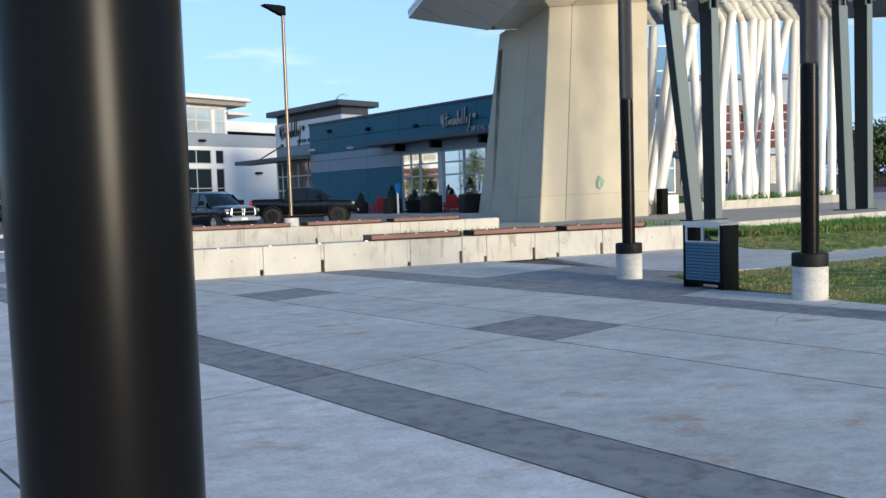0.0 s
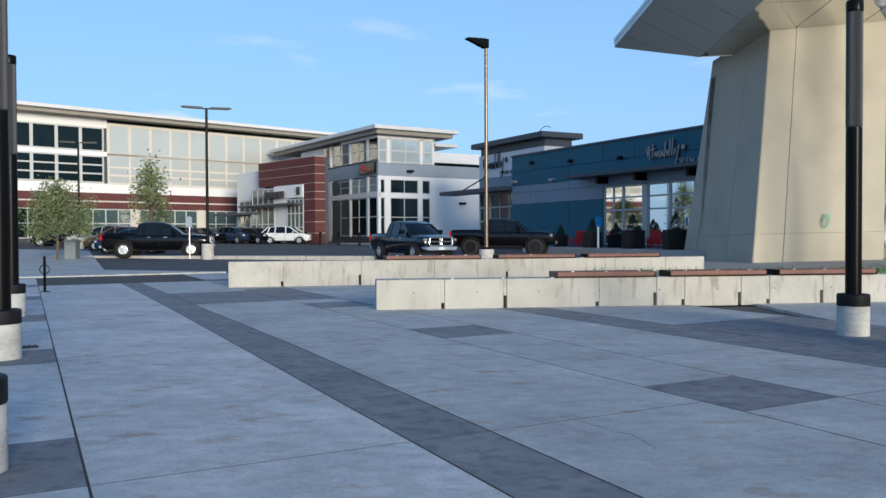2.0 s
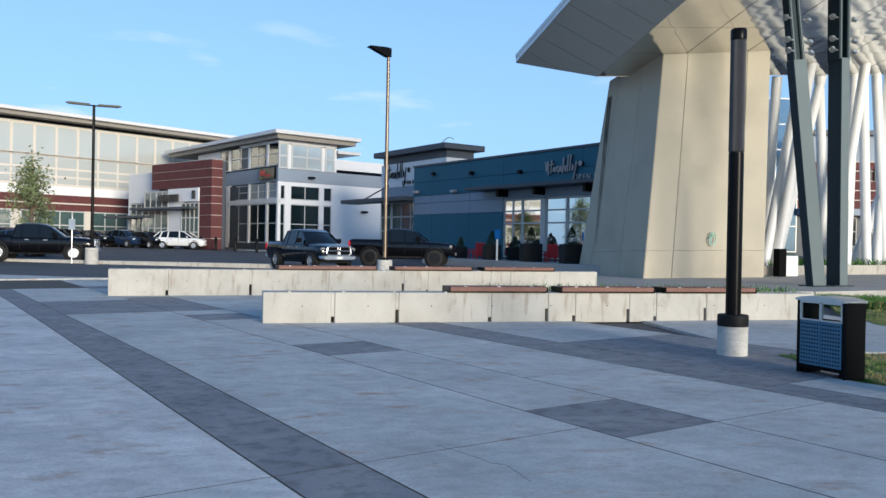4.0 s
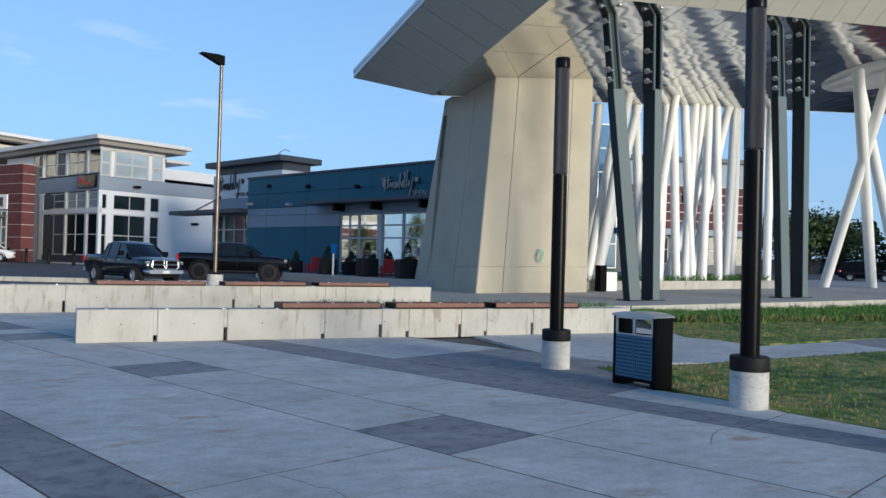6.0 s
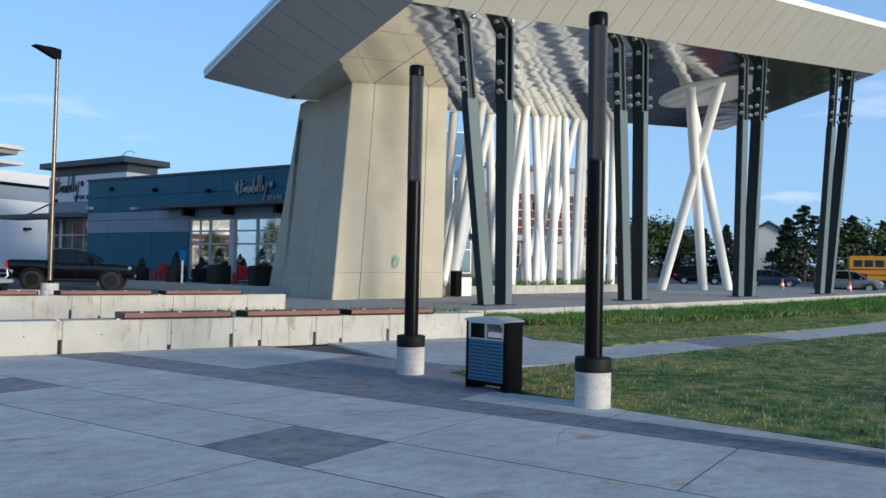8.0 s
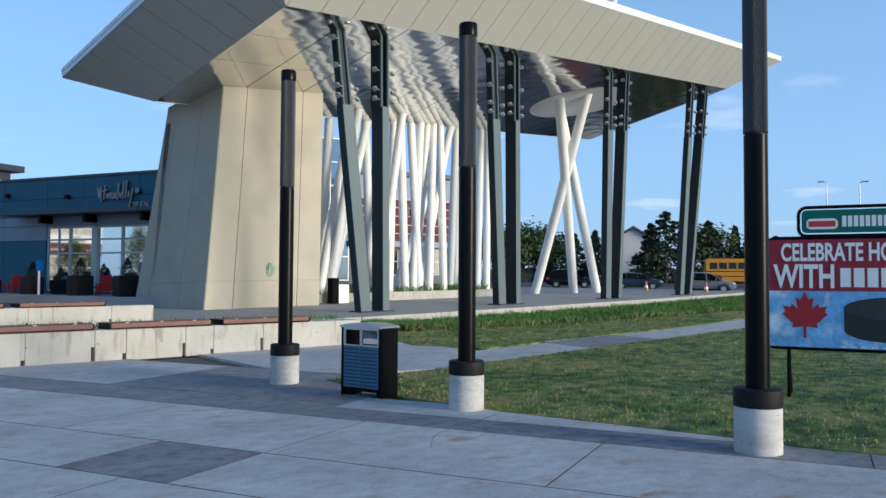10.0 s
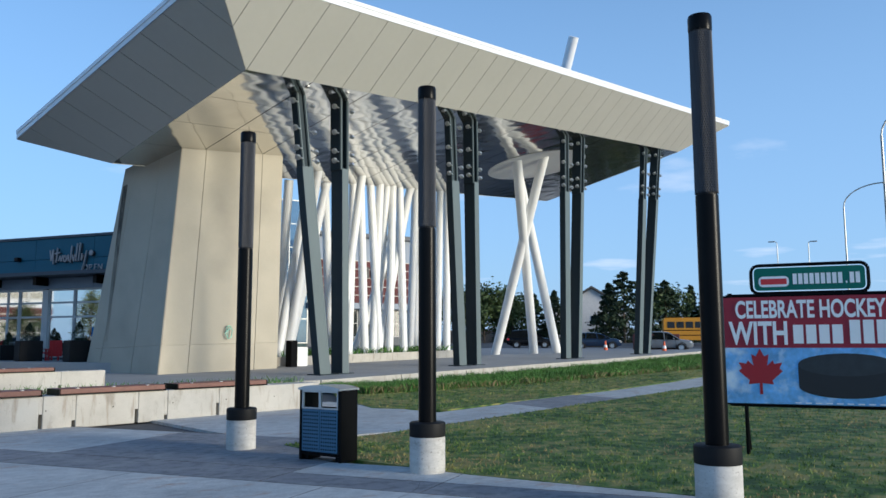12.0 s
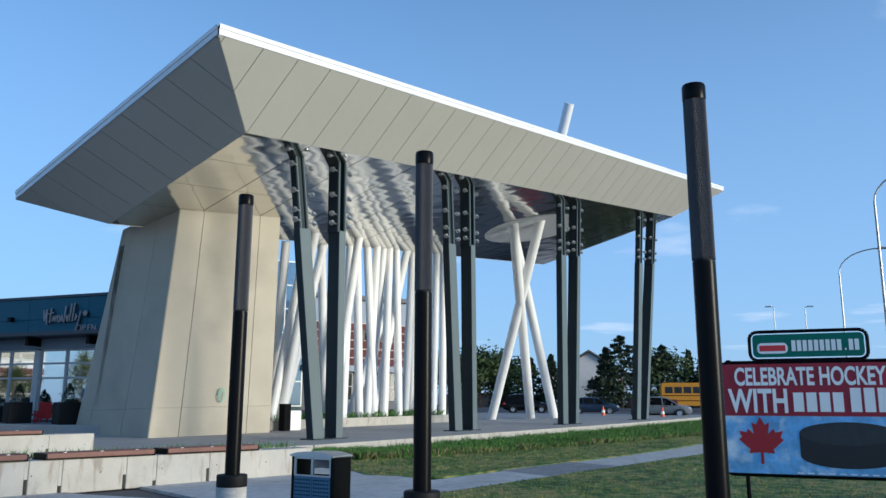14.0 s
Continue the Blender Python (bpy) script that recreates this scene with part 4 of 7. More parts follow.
def restaurant():
    L0, R0 = Vector((5.9, 52.3, 0)), Vector((13.6, 37.2, 0))
    d = (R0 - L0).normalized()
    ln = 19.0
    b = thing("restaurant_building", Matrix.Translation(L0), "single-storey navy panelled restaurant with large storefront glass", "building")
    f = Facade(b, L0, d)
    g, top = 0.2, 6.55
    # the long wall in panel courses, with the storefront opening from 10.6 to 20
    S0, S1, ZG = 9.08, 19.0, 4.02
    cuts = [0, 2.1, 6.0, S0]
    for x0, x1 in zip(cuts, cuts[1:]):
        for z0, z1, mt in ((g, 3.40, "navy"), (3.41, 4.12, "greyp"), (4.13, 4.58, "greyp"), (4.59, 5.45, "navy"), (5.46, top - 0.12, "navy")):
            f.block("panel", x0 + 0.01, x1 - 0.01, z0, z1 - 0.012, M[mt])
    for x0, x1 in ((S0, 11.6), (11.6, 15.2), (15.2, ln)):
        for z0, z1 in ((4.59, 5.45), (5.46, top - 0.12)):
            f.block("panel", x0 + 0.01, x1 - 0.01, z0, z1 - 0.012, M["navy"])
        f.block("panel", x0 + 0.01, x1 - 0.01, ZG + 0.06, 4.57, M["greyp"], y0=0.05)
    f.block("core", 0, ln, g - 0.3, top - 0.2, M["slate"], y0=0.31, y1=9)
    f.block("coping", -0.05, ln + 0.05, top - 0.12, top, M["slate"], y0=-0.06, y1=0.4)
    lights = [0.95, 2.76, 3.42, ZG]
    for x0, x1, n in ((S0 + 0.05, 10.62, 2), (10.68, 12.15, 1), (12.55, 14.06, 1), (14.12, 15.7, 1), (15.76, 17.3, 1), (17.36, S1 - 0.1, 1)):
        f.window(x0, x1, 0.95, ZG, n, 1, M["glassm"], M["frame"], y=0.12, bar=0.09, zs=lights, label="mirror-like storefront glass")
    f.block("storefront_post", 12.17, 12.53, g, ZG, M["frame"], y0=0.0, y1=0.3, label="pale storefront post")
    f.block("plinth", S0, S1, g, 0.9, M["slate"])
    # canopy over the storefront with brackets
    f.block("awning", 7.25, ln, 4.58, 4.74, M["slate"], y0=-1.3, y1=-0.02, label="flat dark metal awning")
    for x in (9.4, 12.4, 16.0):
        f.block("awning_bracket", x - 0.10, x + 0.10, 4.2, 4.58, M["black"], y0=-0.7, y1=0.0)
    for x, z in ((2.4, 5.9), (6.3, 5.7), (10.6, 5.5)):
        f.block("wall_light", x - 0.12, x + 0.12, z - 0.1, z + 0.1, M["black"], y0=-0.25, y1=0.0, bevel=0.03)
    for x, z in ((0.45, 4.85), (4.6, 4.72)):
        f.block("wall_light", x - 0.22, x + 0.22, z - 0.08, z + 0.08, M["letw"], y0=-0.3, y1=0.0, bevel=0.03)
    # script-like sign in pale strokes with dark sides
    logo_strokes(b, f.m, 12.6, 5.3, 2.75, 0.62, M["letw"], -0.14)
    logo_strokes(b, f.m, 12.64, 5.27, 2.75, 0.62, M["letk"], -0.06)
    for k, ch in enumerate("OPEN"):
        text_part("sign_letter", ch, 0.40, M["letw"], b, f.m @ pose(14.78 + 0.29 * k, -0.06, 4.97, 90, 0, 0), 0.02)
    for k, ch in enumerate("KITCHEN"):
        text_part("sign_letter", ch, 0.40, M["letw"], b, f.m @ pose(16.15 + 0.28 * k, -0.06, 4.97, 90, 0, 0), 0.02)
    # corner tower
    dt = Vector((-d.y, d.x, 0))
    tw = Facade(b, L0 - d * 5.3 + dt * 0.7, d)
    tw.block("tower_wall", 0, 7.9, 5.4, 6.98, M["stucco"], y0=0, y1=2.3, label="white upper wall")
    tw.block("tower_band", 0.0, 5.25, 4.62, 5.39, M["greyp"], y0=0.02, y1=2.3)
    tw.block("tower_parapet", 0.1, 7.8, 6.99, 7.5, M["slate"], y0=0.1, y1=2.2)
    tw.block("tower_roof", -0.5, 8.2, 7.5, 7.86, M["slate"], y0=-0.4, y1=2.8, bevel=0.03)
    tw.block("core", 0.1, 5.2, g, 4.62, M["slate"], y0=0.2, y1=2.2)
    for x0, x1, n in ((0.05, 1.35, 2), (1.5, 5.1, 3)):
        tw.window(x0, x1, g + 0.3, 4.3, n, 4, M["glasst"], M["frame"], y=0.05, bar=0.1)
    tw.block("awning", -3.4, 5.25, 4.34, 4.6, M["slate"], y0=-1.4, y1=0.0, label="flat dark metal awning")
    bm = bmesh.new()
    rod(bm, (0.9, -0.02, 5.5), (-0.6, -1.0, 4.6), 0.05, seg=6)
    part("tie_rod", bm, M["slate"], b, m=tw.m)
    part("wall_fitting", boxb(0.8, 1.0, -0.1, 0.0, 5.42, 5.6), M["black"], b, m=tw.m)
    bm = bmesh.new()
    pts = [(5.6 + 1.6 * k / 8, 1.0, 7.86 + 0.55 * math.sin(k / 8 * 2.4)) for k in range(9)]
    for p, q in zip(pts, pts[1:]):
        rod(bm, p, q, 0.03, seg=5)
    part("roof_hoop", bm, M["galv"], b, "thin bent pipe on the roof", m=tw.m)
    logo_strokes(b, tw.m, 0.6, 6.0, 3.3, 0.85, M["letk"], -0.08)
    for k, ch in enumerate("OPEN"):
        text_part("sign_letter", ch, 0.36, M["letk"], b, tw.m @ pose(2.95 + 0.27 * k, -0.04, 5.62, 90, 0, 0), 0.02)
    for k, ch in enumerate("KITCHEN"):
        text_part("sign_letter", ch, 0.36, M["letk"], b, tw.m @ pose(4.2 + 0.26 * k, -0.04, 5.62, 90, 0, 0), 0.02)
    pv = Vector((0.4, 0.6, 1.5))
    b.matrix_world = Matrix.Translation(pv) @ Matrix.Scale(1.2, 4) @ Matrix.Translation(-pv) @ b.matrix_world
    return b


restaurant()


# pale teal glass, the reflected sky partly painted into its base colour
M["glassq"] = material("sky_reflection_glass", (0.55, 0.60, 0.60), 0.06, metal=0.4, var=0.10, bump=0, scale=0.5)


def bank_building():
    C = Vector((-4.2, 76.3, 0))
    dl = Vector((math.sin(radians(-31)), math.cos(radians(-31)), 0))
    dr = Vector((math.sin(radians(58)), math.cos(radians(58)), 0))
    b = thing("two_storey_building", Matrix.Translation(C), "white two-storey commercial building with a flat overhanging roof", "building")
    g = 0.7
    fl = Facade(b, C + dl * 19.0, -dl)       # x runs from far to the corner
    fr = Facade(b, C, dr)
    # left face
    for x0, x1 in ((0.0, 8.45), (12.65, 13.0), (16.55, 16.9), (18.95, 19.0)):
        fl.block("wall", x0, x1, g, 7.1, M["stucco"])
        if x0:
            fl.block("pier", x0, x1, 8.6, 10.85, M["stucco"])
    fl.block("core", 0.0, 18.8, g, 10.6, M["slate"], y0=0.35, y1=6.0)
    for x0, x1, n in ((8.55, 12.55, 2), (13.1, 16.45, 2), (17.0, 18.88, 1)):
        fl.window(x0, x1, g + 0.7, 5.05, n, 2, M["glass"], M["frame"], y=0.1, bar=0.10, label="grid of storefront glass")
        fl.window(x0, x1, 5.6, 6.95, n, 2, M["glassq"], M["frame"], y=0.1, bar=0.09)
        fl.window(x0, x1, 8.65, 10.75, n, 2, M["glass"], M["frame"], y=0.1, bar=0.09)
    fl.window(6.3, 8.3, 8.65, 10.75, 1, 2, M["glass"], M["frame"], y=-0.05, bar=0.09)
    fl.block("plinth", 8.45, 19.0, g, g + 0.62, M["slate"], y0=-0.02)
    fl.block("spandrel", 8.45, 19.0, 5.1, 5.55, M["stucco"], y0=-0.05)
    fl.block("band", 0.0, 19.0, 7.1, 8.45, M["greyp"], label="grey band")
    fl.block("pier", 0.0, 8.45, 8.6, 10.85, M["stucco"])
    fl.block("red_sign", 15.5, 18.6, 7.35, 8.4, M["black"], y0=-0.2, y1=0.0)
    bm = bmesh.new()
    for k in range(6):
        box(bm, 15.7 + 0.36 * k, 15.95 + 0.36 * k, -0.23, -0.2, 7.75 - (k > 2) * 0.15, 8.2 - (k > 2) * 0.4)
    part("sign_bars", bm, M["red_sign"], b, m=fl.m)
    # right face
    W2 = [(0.04, 0.74), (1.34, 4.44), (4.9, 5.8)]
    last = 0.0
    for x0, x1 in W2:
        fr.block("wall", last, x0, g, 7.1, M["stucco"])
        last = x1
        for z0, z1 in ((g, 1.3), (5.05, 5.45), (6.75, 7.1)):
            fr.block("wall", x0, x1, z0, z1, M["stucco"])
        fr.window(x0 + 0.03, x1 - 0.03, 1.35, 5.0, 1 if x1 - x0 < 2 else 2, 2, M["glass"], M["frame"], y=0.1, bar=0.08)
        fr.window(x0 + 0.03, x1 - 0.03, 5.5, 6.75, 1 if x1 - x0 < 2 else 2, 1, M["glass"], M["frame"], y=0.1, bar=0.08)
    fr.block("wall", last, 24.0, g, 7.1, M["stucco"])
    fr.block("core", 0.2, 23.8, g, 7.0, M["slate"], y0=0.35, y1=12.0)
    fr.block("band", 0.0, 24.0, 7.12, 8.3, M["greyp"])
    fr.block("parapet", 6.3, 24.0, 8.6, 9.6, M["stucco"], y1=11)
    fr.window(0.08, 0.9, 8.4, 10.6, 1, 2, M["glassq"], M["frame"], bar=0.16)
    fr.window(1.4, 4.55, 8.4, 10.6, 2, 2, M["glassq"], M["frame"], bar=0.16)
    fr.window(5.05, 5.95, 8.4, 10.6, 1, 2, M["glassq"], M["frame"], bar=0.16)
    for x0, x1 in ((0.95, 1.32), (4.63, 4.97), (6.0, 6.3)):
        fr.block("pier", x0, x1, 8.32, 10.6, M["stucco"])
    fr.block("core", 0.2, 6.0, 8.6, 10.8, M["slate"], y0=0.3, y1=8.0)
    fr.block("upper_wall", 0.0, 6.3, 10.68, 10.95, M["stucco"], y1=8.0)
    for x, z in ((3.4, 7.6), (9.5, 4.6)):
        fr.block("wall_light", x - 0.3, x + 0.3, z - 0.1, z + 0.1, M["black"], y0=-0.5, y1=0.0, bevel=0.04)
    # the roof slab, stepped and overhanging
    bm = bmesh.new()
    rm = b.matrix_world.inverted() @ basis(C, dr)
    box(bm, -1.0, 8.3, -1.3, 25.5, 11.35, 11.72, bevel=0.04)
    part("roof", bm, M["roofw"], b, "thin white overhanging flat roof", m=rm)
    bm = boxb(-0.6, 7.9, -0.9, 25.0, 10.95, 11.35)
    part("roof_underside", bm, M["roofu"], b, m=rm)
    bm = boxb(6.2, 8.8, -0.4, 9.0, 10.15, 10.45)
    part("lower_roof", bm, M["roofw"], b, m=rm)
    return b


bank_building()


def brick_shop():
    # the brick-clad shop beside it
    K = Vector((-9.9, 74.6, 0))
    dl = Vector((math.sin(radians(-40)), math.cos(radians(-40)), 0))
    dr = Vector((math.sin(radians(55)), math.cos(radians(55)), 0))
    b = thing("brick_shop", Matrix.Translation(K), "brown-red brick shop front with pale string courses and glazed entrance", "building")
    g, top = 0.7, 8.8
    fl = Facade(b, K + dl * 10.0, -dl)
    fr = Facade(b, K, dr)
    zc = [g, 1.7, 2.75, 3.8, 4.85, 5.55, 6.35, 7.2, 8.0, top]
    for z0, z1 in zip(zc, zc[1:]):
        fr.block("brick_course", 0.0, 1.05, z0, z1 - 0.04, M["brick"])
        fr.block("string_course", 0.0, 1.05, z1 - 0.04, z1, M["cream"], y0=0.02)
    for z0, z1 in zip(zc[6:], zc[7:]):
        fl.block("brick_course", -0.7, 9.99, z0, z1 - 0.035, M["brick"])
        fl.block("string_course", -0.7, 9.99, z1 - 0.035, z1, M["cream"], y0=0.02)
    for z0, z1 in zip(zc[:6], zc[1:7]):
        fl.block("brick_course", 8.05, 9.99, z0, z1 - 0.035, M["brick"])
        fl.block("string_course", 8.05, 9.99, z1 - 0.035, z1, M["cream"], y0=0.02)
    fl.block("sign_band", 2.6, 8.0, 5.06, 6.3, M["stucco"], y0=-0.1)
    fl.block("core", 0.0, 9.9, g, top - 0.1, M["slate"], y0=0.4, y1=1.5)
    fl.window(5.0, 7.95, g + 0.2, 4.9, 4, 3, M["glasst"], M["frame"], bar=0.12)
    fl.block("wall", 2.6, 4.95, g, 5.05, M["stucco"])
    fl.window(-2.4, 2.5, g + 0.2, 4.3, 4, 2, M["glasst"], M["frame"], bar=0.12)
    fl.window(-2.0, 2.5, 4.6, 6.1, 4, 1, M["glasst"], M["frame"], bar=0.12)
    fl.block("awning", -3.2, 8.0, 4.35, 4.55, M["slate"], y0=-1.0, y1=-0.06, label="thin dark entrance awning")
    bm = bmesh.new()
    for k in range(9):
        box(bm, 1.4 + 0.4 * k, 1.72 + 0.4 * k, -0.5, -0.3, 5.1, 5.75)
    part("sign_bars", bm, M["letk"], b, m=fl.m)
    fl.block("wall_fitting", 7.1, 7.5, 5.3, 6.05, M["letk"], y0=-0.25, y1=-0.1)
    # low white wing further on
    fw = Facade(b, K + dl * 17.5 + dr * 1.0, -dl)
    fw.block("wing_wall", 0.0, 8.0, 5.2, 8.2, M["stucco"])
    fw.block("wing_wall", 0.0, 0.5, g, 5.2, M["stucco"])
    fw.block("core", 0.0, 8.0, g, 8.0, M["slate"], y0=0.35, y1=5)
    fw.window(0.6, 6.4, g + 0.2, 5.1, 5, 3, M["glasst"], M["frame"], bar=0.12)
    fw.block("awning", -2.4, 6.4, 3.6, 3.85, M["slate"], y0=-1.5, y1=-0.06)
    return b


brick_shop()


def office_block():
    A = Vector((-48.2, 72.6, 0))
    B = Vector((-11.9, 105.3, 0))
    d = (B - A).normalized()
    b = thing("office_block", Matrix.Translation(A), "long three-storey office block with glass curtain wall and red bands", "building")
    f = Facade(b, A, d)
    ln = (B - A).length + 3
    g, top = 0.8, 14.4
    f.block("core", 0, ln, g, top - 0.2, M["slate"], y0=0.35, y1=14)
    # ground floor
    f.block("red_band", 0, ln, 4.6, 5.3, M["brick"], y0=-0.03)
    f.block("cream_band", 0, ln, 5.3, 5.45, M["cream"], y0=-0.06)
    f.block("red_band", 0, ln, 5.45, 6.3, M["brick"], y0=-0.03)
    f.block("pale_band", 0, ln, 6.3, 7.35, M["stucco"])
    x = 0.6
    while x < ln - 9:
        f.window(x, x + 6.6, g + 0.6, 4.5, 5, 2, M["glasst"] if int(x) % 2 else M["glass"], M["frame"], bar=0.12)
        f.block("pilaster", x + 6.68, x + 7.52, g, 4.6, M["cream"])
        x += 7.6
    f.block("wall", x, ln, g, 4.6, M["slate"])
    # upper floors: clear bay, then the pale curtain wall
    xs = 0.8
    while xs < 19.3:
        f.window(xs + 0.1, xs + 2.3, 7.45, 10.3, 1, 3, M["glass"], M["frame"], bar=0.16)
        f.window(xs + 0.1, xs + 2.3, 10.9, 13.4, 1, 1, M["glass"], M["frame"], bar=0.16)
        xs += 2.35
    f.block("pale_band", 0, 20.0, 10.35, 10.85, M["stucco"], y0=-0.02)
    f.block("pale_band", 0, 20.0, 13.45, top, M["stucco"], y0=-0.02)
    f.block("wall", 0, 0.75, 7.35, 10.35, M["stucco"])
    f.block("wall", 0, 0.75, 10.85, 13.45, M["stucco"])
    f.window(20.1, ln, 10.6, 13.9, 14, 1, M["glassf"], M["cream"], bar=0.3, zs=[10.6, 13.9], label="pale reflective curtain wall")
    f.window(20.1, ln, 7.4, 10.6, 14, 1, M["glassf"], M["cream"], bar=0.22, zs=[7.4, 8.3, 9.2, 10.6], label="pale reflective curtain wall")
    f.block("dark_panel", 39.5, ln, 7.4, 9.25, M["slate"], y0=-0.1, y1=-0.07, label="dark slate wall panel")
    bm = boxb(-2.0, ln + 4.5, -2.2, 15, 14.8, 15.2, bevel=0.05)
    part("roof", bm, M["roofw"], b, "thin overhanging white roof", m=f.m)
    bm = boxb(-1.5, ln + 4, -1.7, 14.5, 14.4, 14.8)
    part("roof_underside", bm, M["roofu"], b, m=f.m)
    b.matrix_world = b.matrix_world @ Matrix.Diagonal((1, 1, 0.955, 1))
    return b


office_block()

# ---- lawn, path and tall grass ----
def in_poly(x, y, poly):
    c = False
    for (x0, y0), (x1, y1) in zip(poly, poly[1:] + poly[:1]):
        if (y0 > y) != (y1 > y) and x < (x1 - x0) * (y - y0) / (y1 - y0) + x0:
            c = not c
    return c


def xy(v):
    return (v.x, v.y)


def draped(name, poly, z, mat, label, category, step=4.0):
    """A flat polygon cut into a grid and laid over the rising ground."""
    bm = bmesh.new()
    bm.faces.new([bm.verts.new((x, y, 0)) for x, y in poly])
    x0, x1 = min(p[0] for p in poly), max(p[0] for p in poly)
    y0, y1 = min(p[1] for p in poly), max(p[1] for p in poly)
    for k in range(1, int((x1 - x0) / step) + 1):
        bmesh.ops.bisect_plane(bm, geom=bm.verts[:] + bm.edges[:] + bm.faces[:], plane_co=(x0 + k * step, 0, 0), plane_no=(1, 0, 0))
    for k in range(1, int((y1 - y0) / step) + 1):
        bmesh.ops.bisect_plane(bm, geom=bm.verts[:] + bm.edges[:] + bm.faces[:], plane_co=(0, y0 + k * step, 0), plane_no=(0, 1, 0))
    ext = bmesh.ops.extrude_face_region(bm, geom=bm.faces[:])
    for v in [g for g in ext["geom"] if isinstance(g, bmesh.types.BMVert)]:
        v.co.z = ground_z(v.co.x, v.co.y) + z
    for v in bm.verts:
        if v.co.z == 0:
            v.co.z = ground_z(v.co.x, v.co.y) - 0.15
    return solid(name, bm, mat, label, category, kind="structure")


edge_curve = [xy(G(u, v)) for u, v in ((9.35, -14), (9.6, -6), (9.9, -1), (9.97, 0.69), (10.2, 1.4), (10.6, 3.97), (11.15, 5.84), (12.2, 7.7))]
PATH_DIR = Vector((14.1, 3.2, 0)).normalized()
pl0, pu0 = Vector((11.2, 12.85, 0)), Vector((12.2, 15.0, 0))
lawn_poly = edge_curve + [(9.4, 12.45), xy(pl0), xy(pl0 + PATH_DIR * 15), xy(pl0 + PATH_DIR * 60), (75, -10), (60, -40)]
kerb_a, kerb_b = W(-4.2, 3.45, 0), W(46, 1.7, 0)
lawn2_poly = [(12.6, 17.0), (13.6, 15.35), xy(pu0 + PATH_DIR * 16), xy(pu0 + PATH_DIR * 60), xy(kerb_b), xy(W(20, 3.2, 0)), xy(W(5, 3.5, 0)), xy(W(-3.4, 3.6, 0)), (14.0, 20.5)]
path_poly = [(7.5, 12.9), xy(pl0 - PATH_DIR * 1.0), xy(pl0 + PATH_DIR * 60), xy(pu0 + PATH_DIR * 60), (13.0, 15.0), (13.0, 19.5), (7.5, 19.0)]
draped("path", path_poly, -0.002, M["slab"], "pale concrete footpath across the lawn", "path")
draped("pavement", [(15.7, 13.90), (19.6, 14.79), (19.78, 16.68), (15.98, 15.82)], 0.002, M["slab_dark"], "charcoal concrete panel set in the footpath", "pavement")
draped("lawn", lawn_poly, 0.008, M["grass"], "patchy green lawn with dry spots beside the plaza", "lawn")
draped("lawn", lawn2_poly, 0.008, M["grass"], "strip of green lawn beside the raised deck", "lawn")


def blades(name, spots, mat, label, lean=0.45):
    """Each spot: x, y, z, height, width."""
    rng = random.Random(7)
    vs, fs = [], []
    for x, y, z, h, w in spots:
        a = rng.uniform(0, 6.283)
        lx, ly = rng.gauss(0, lean) * h, rng.gauss(0, lean) * h
        c, s = math.cos(a) * w, math.sin(a) * w
        k = len(vs)
        vs += [(x - c, y - s, z), (x + c, y + s, z), (x + c * 0.6 + lx * 0.4, y + s * 0.6 + ly * 0.4, z + h * 0.6), (x + lx, y + ly, z + h)]
        fs += [(k, k + 1, k + 2), (k, k + 2, k + 3)]
    me = bpy.data.meshes.new(name)
    me.from_pydata(vs, [], fs)
    me.materials.append(mat)
    return tagged(new(name, me), label, "grass", kind="stuff")


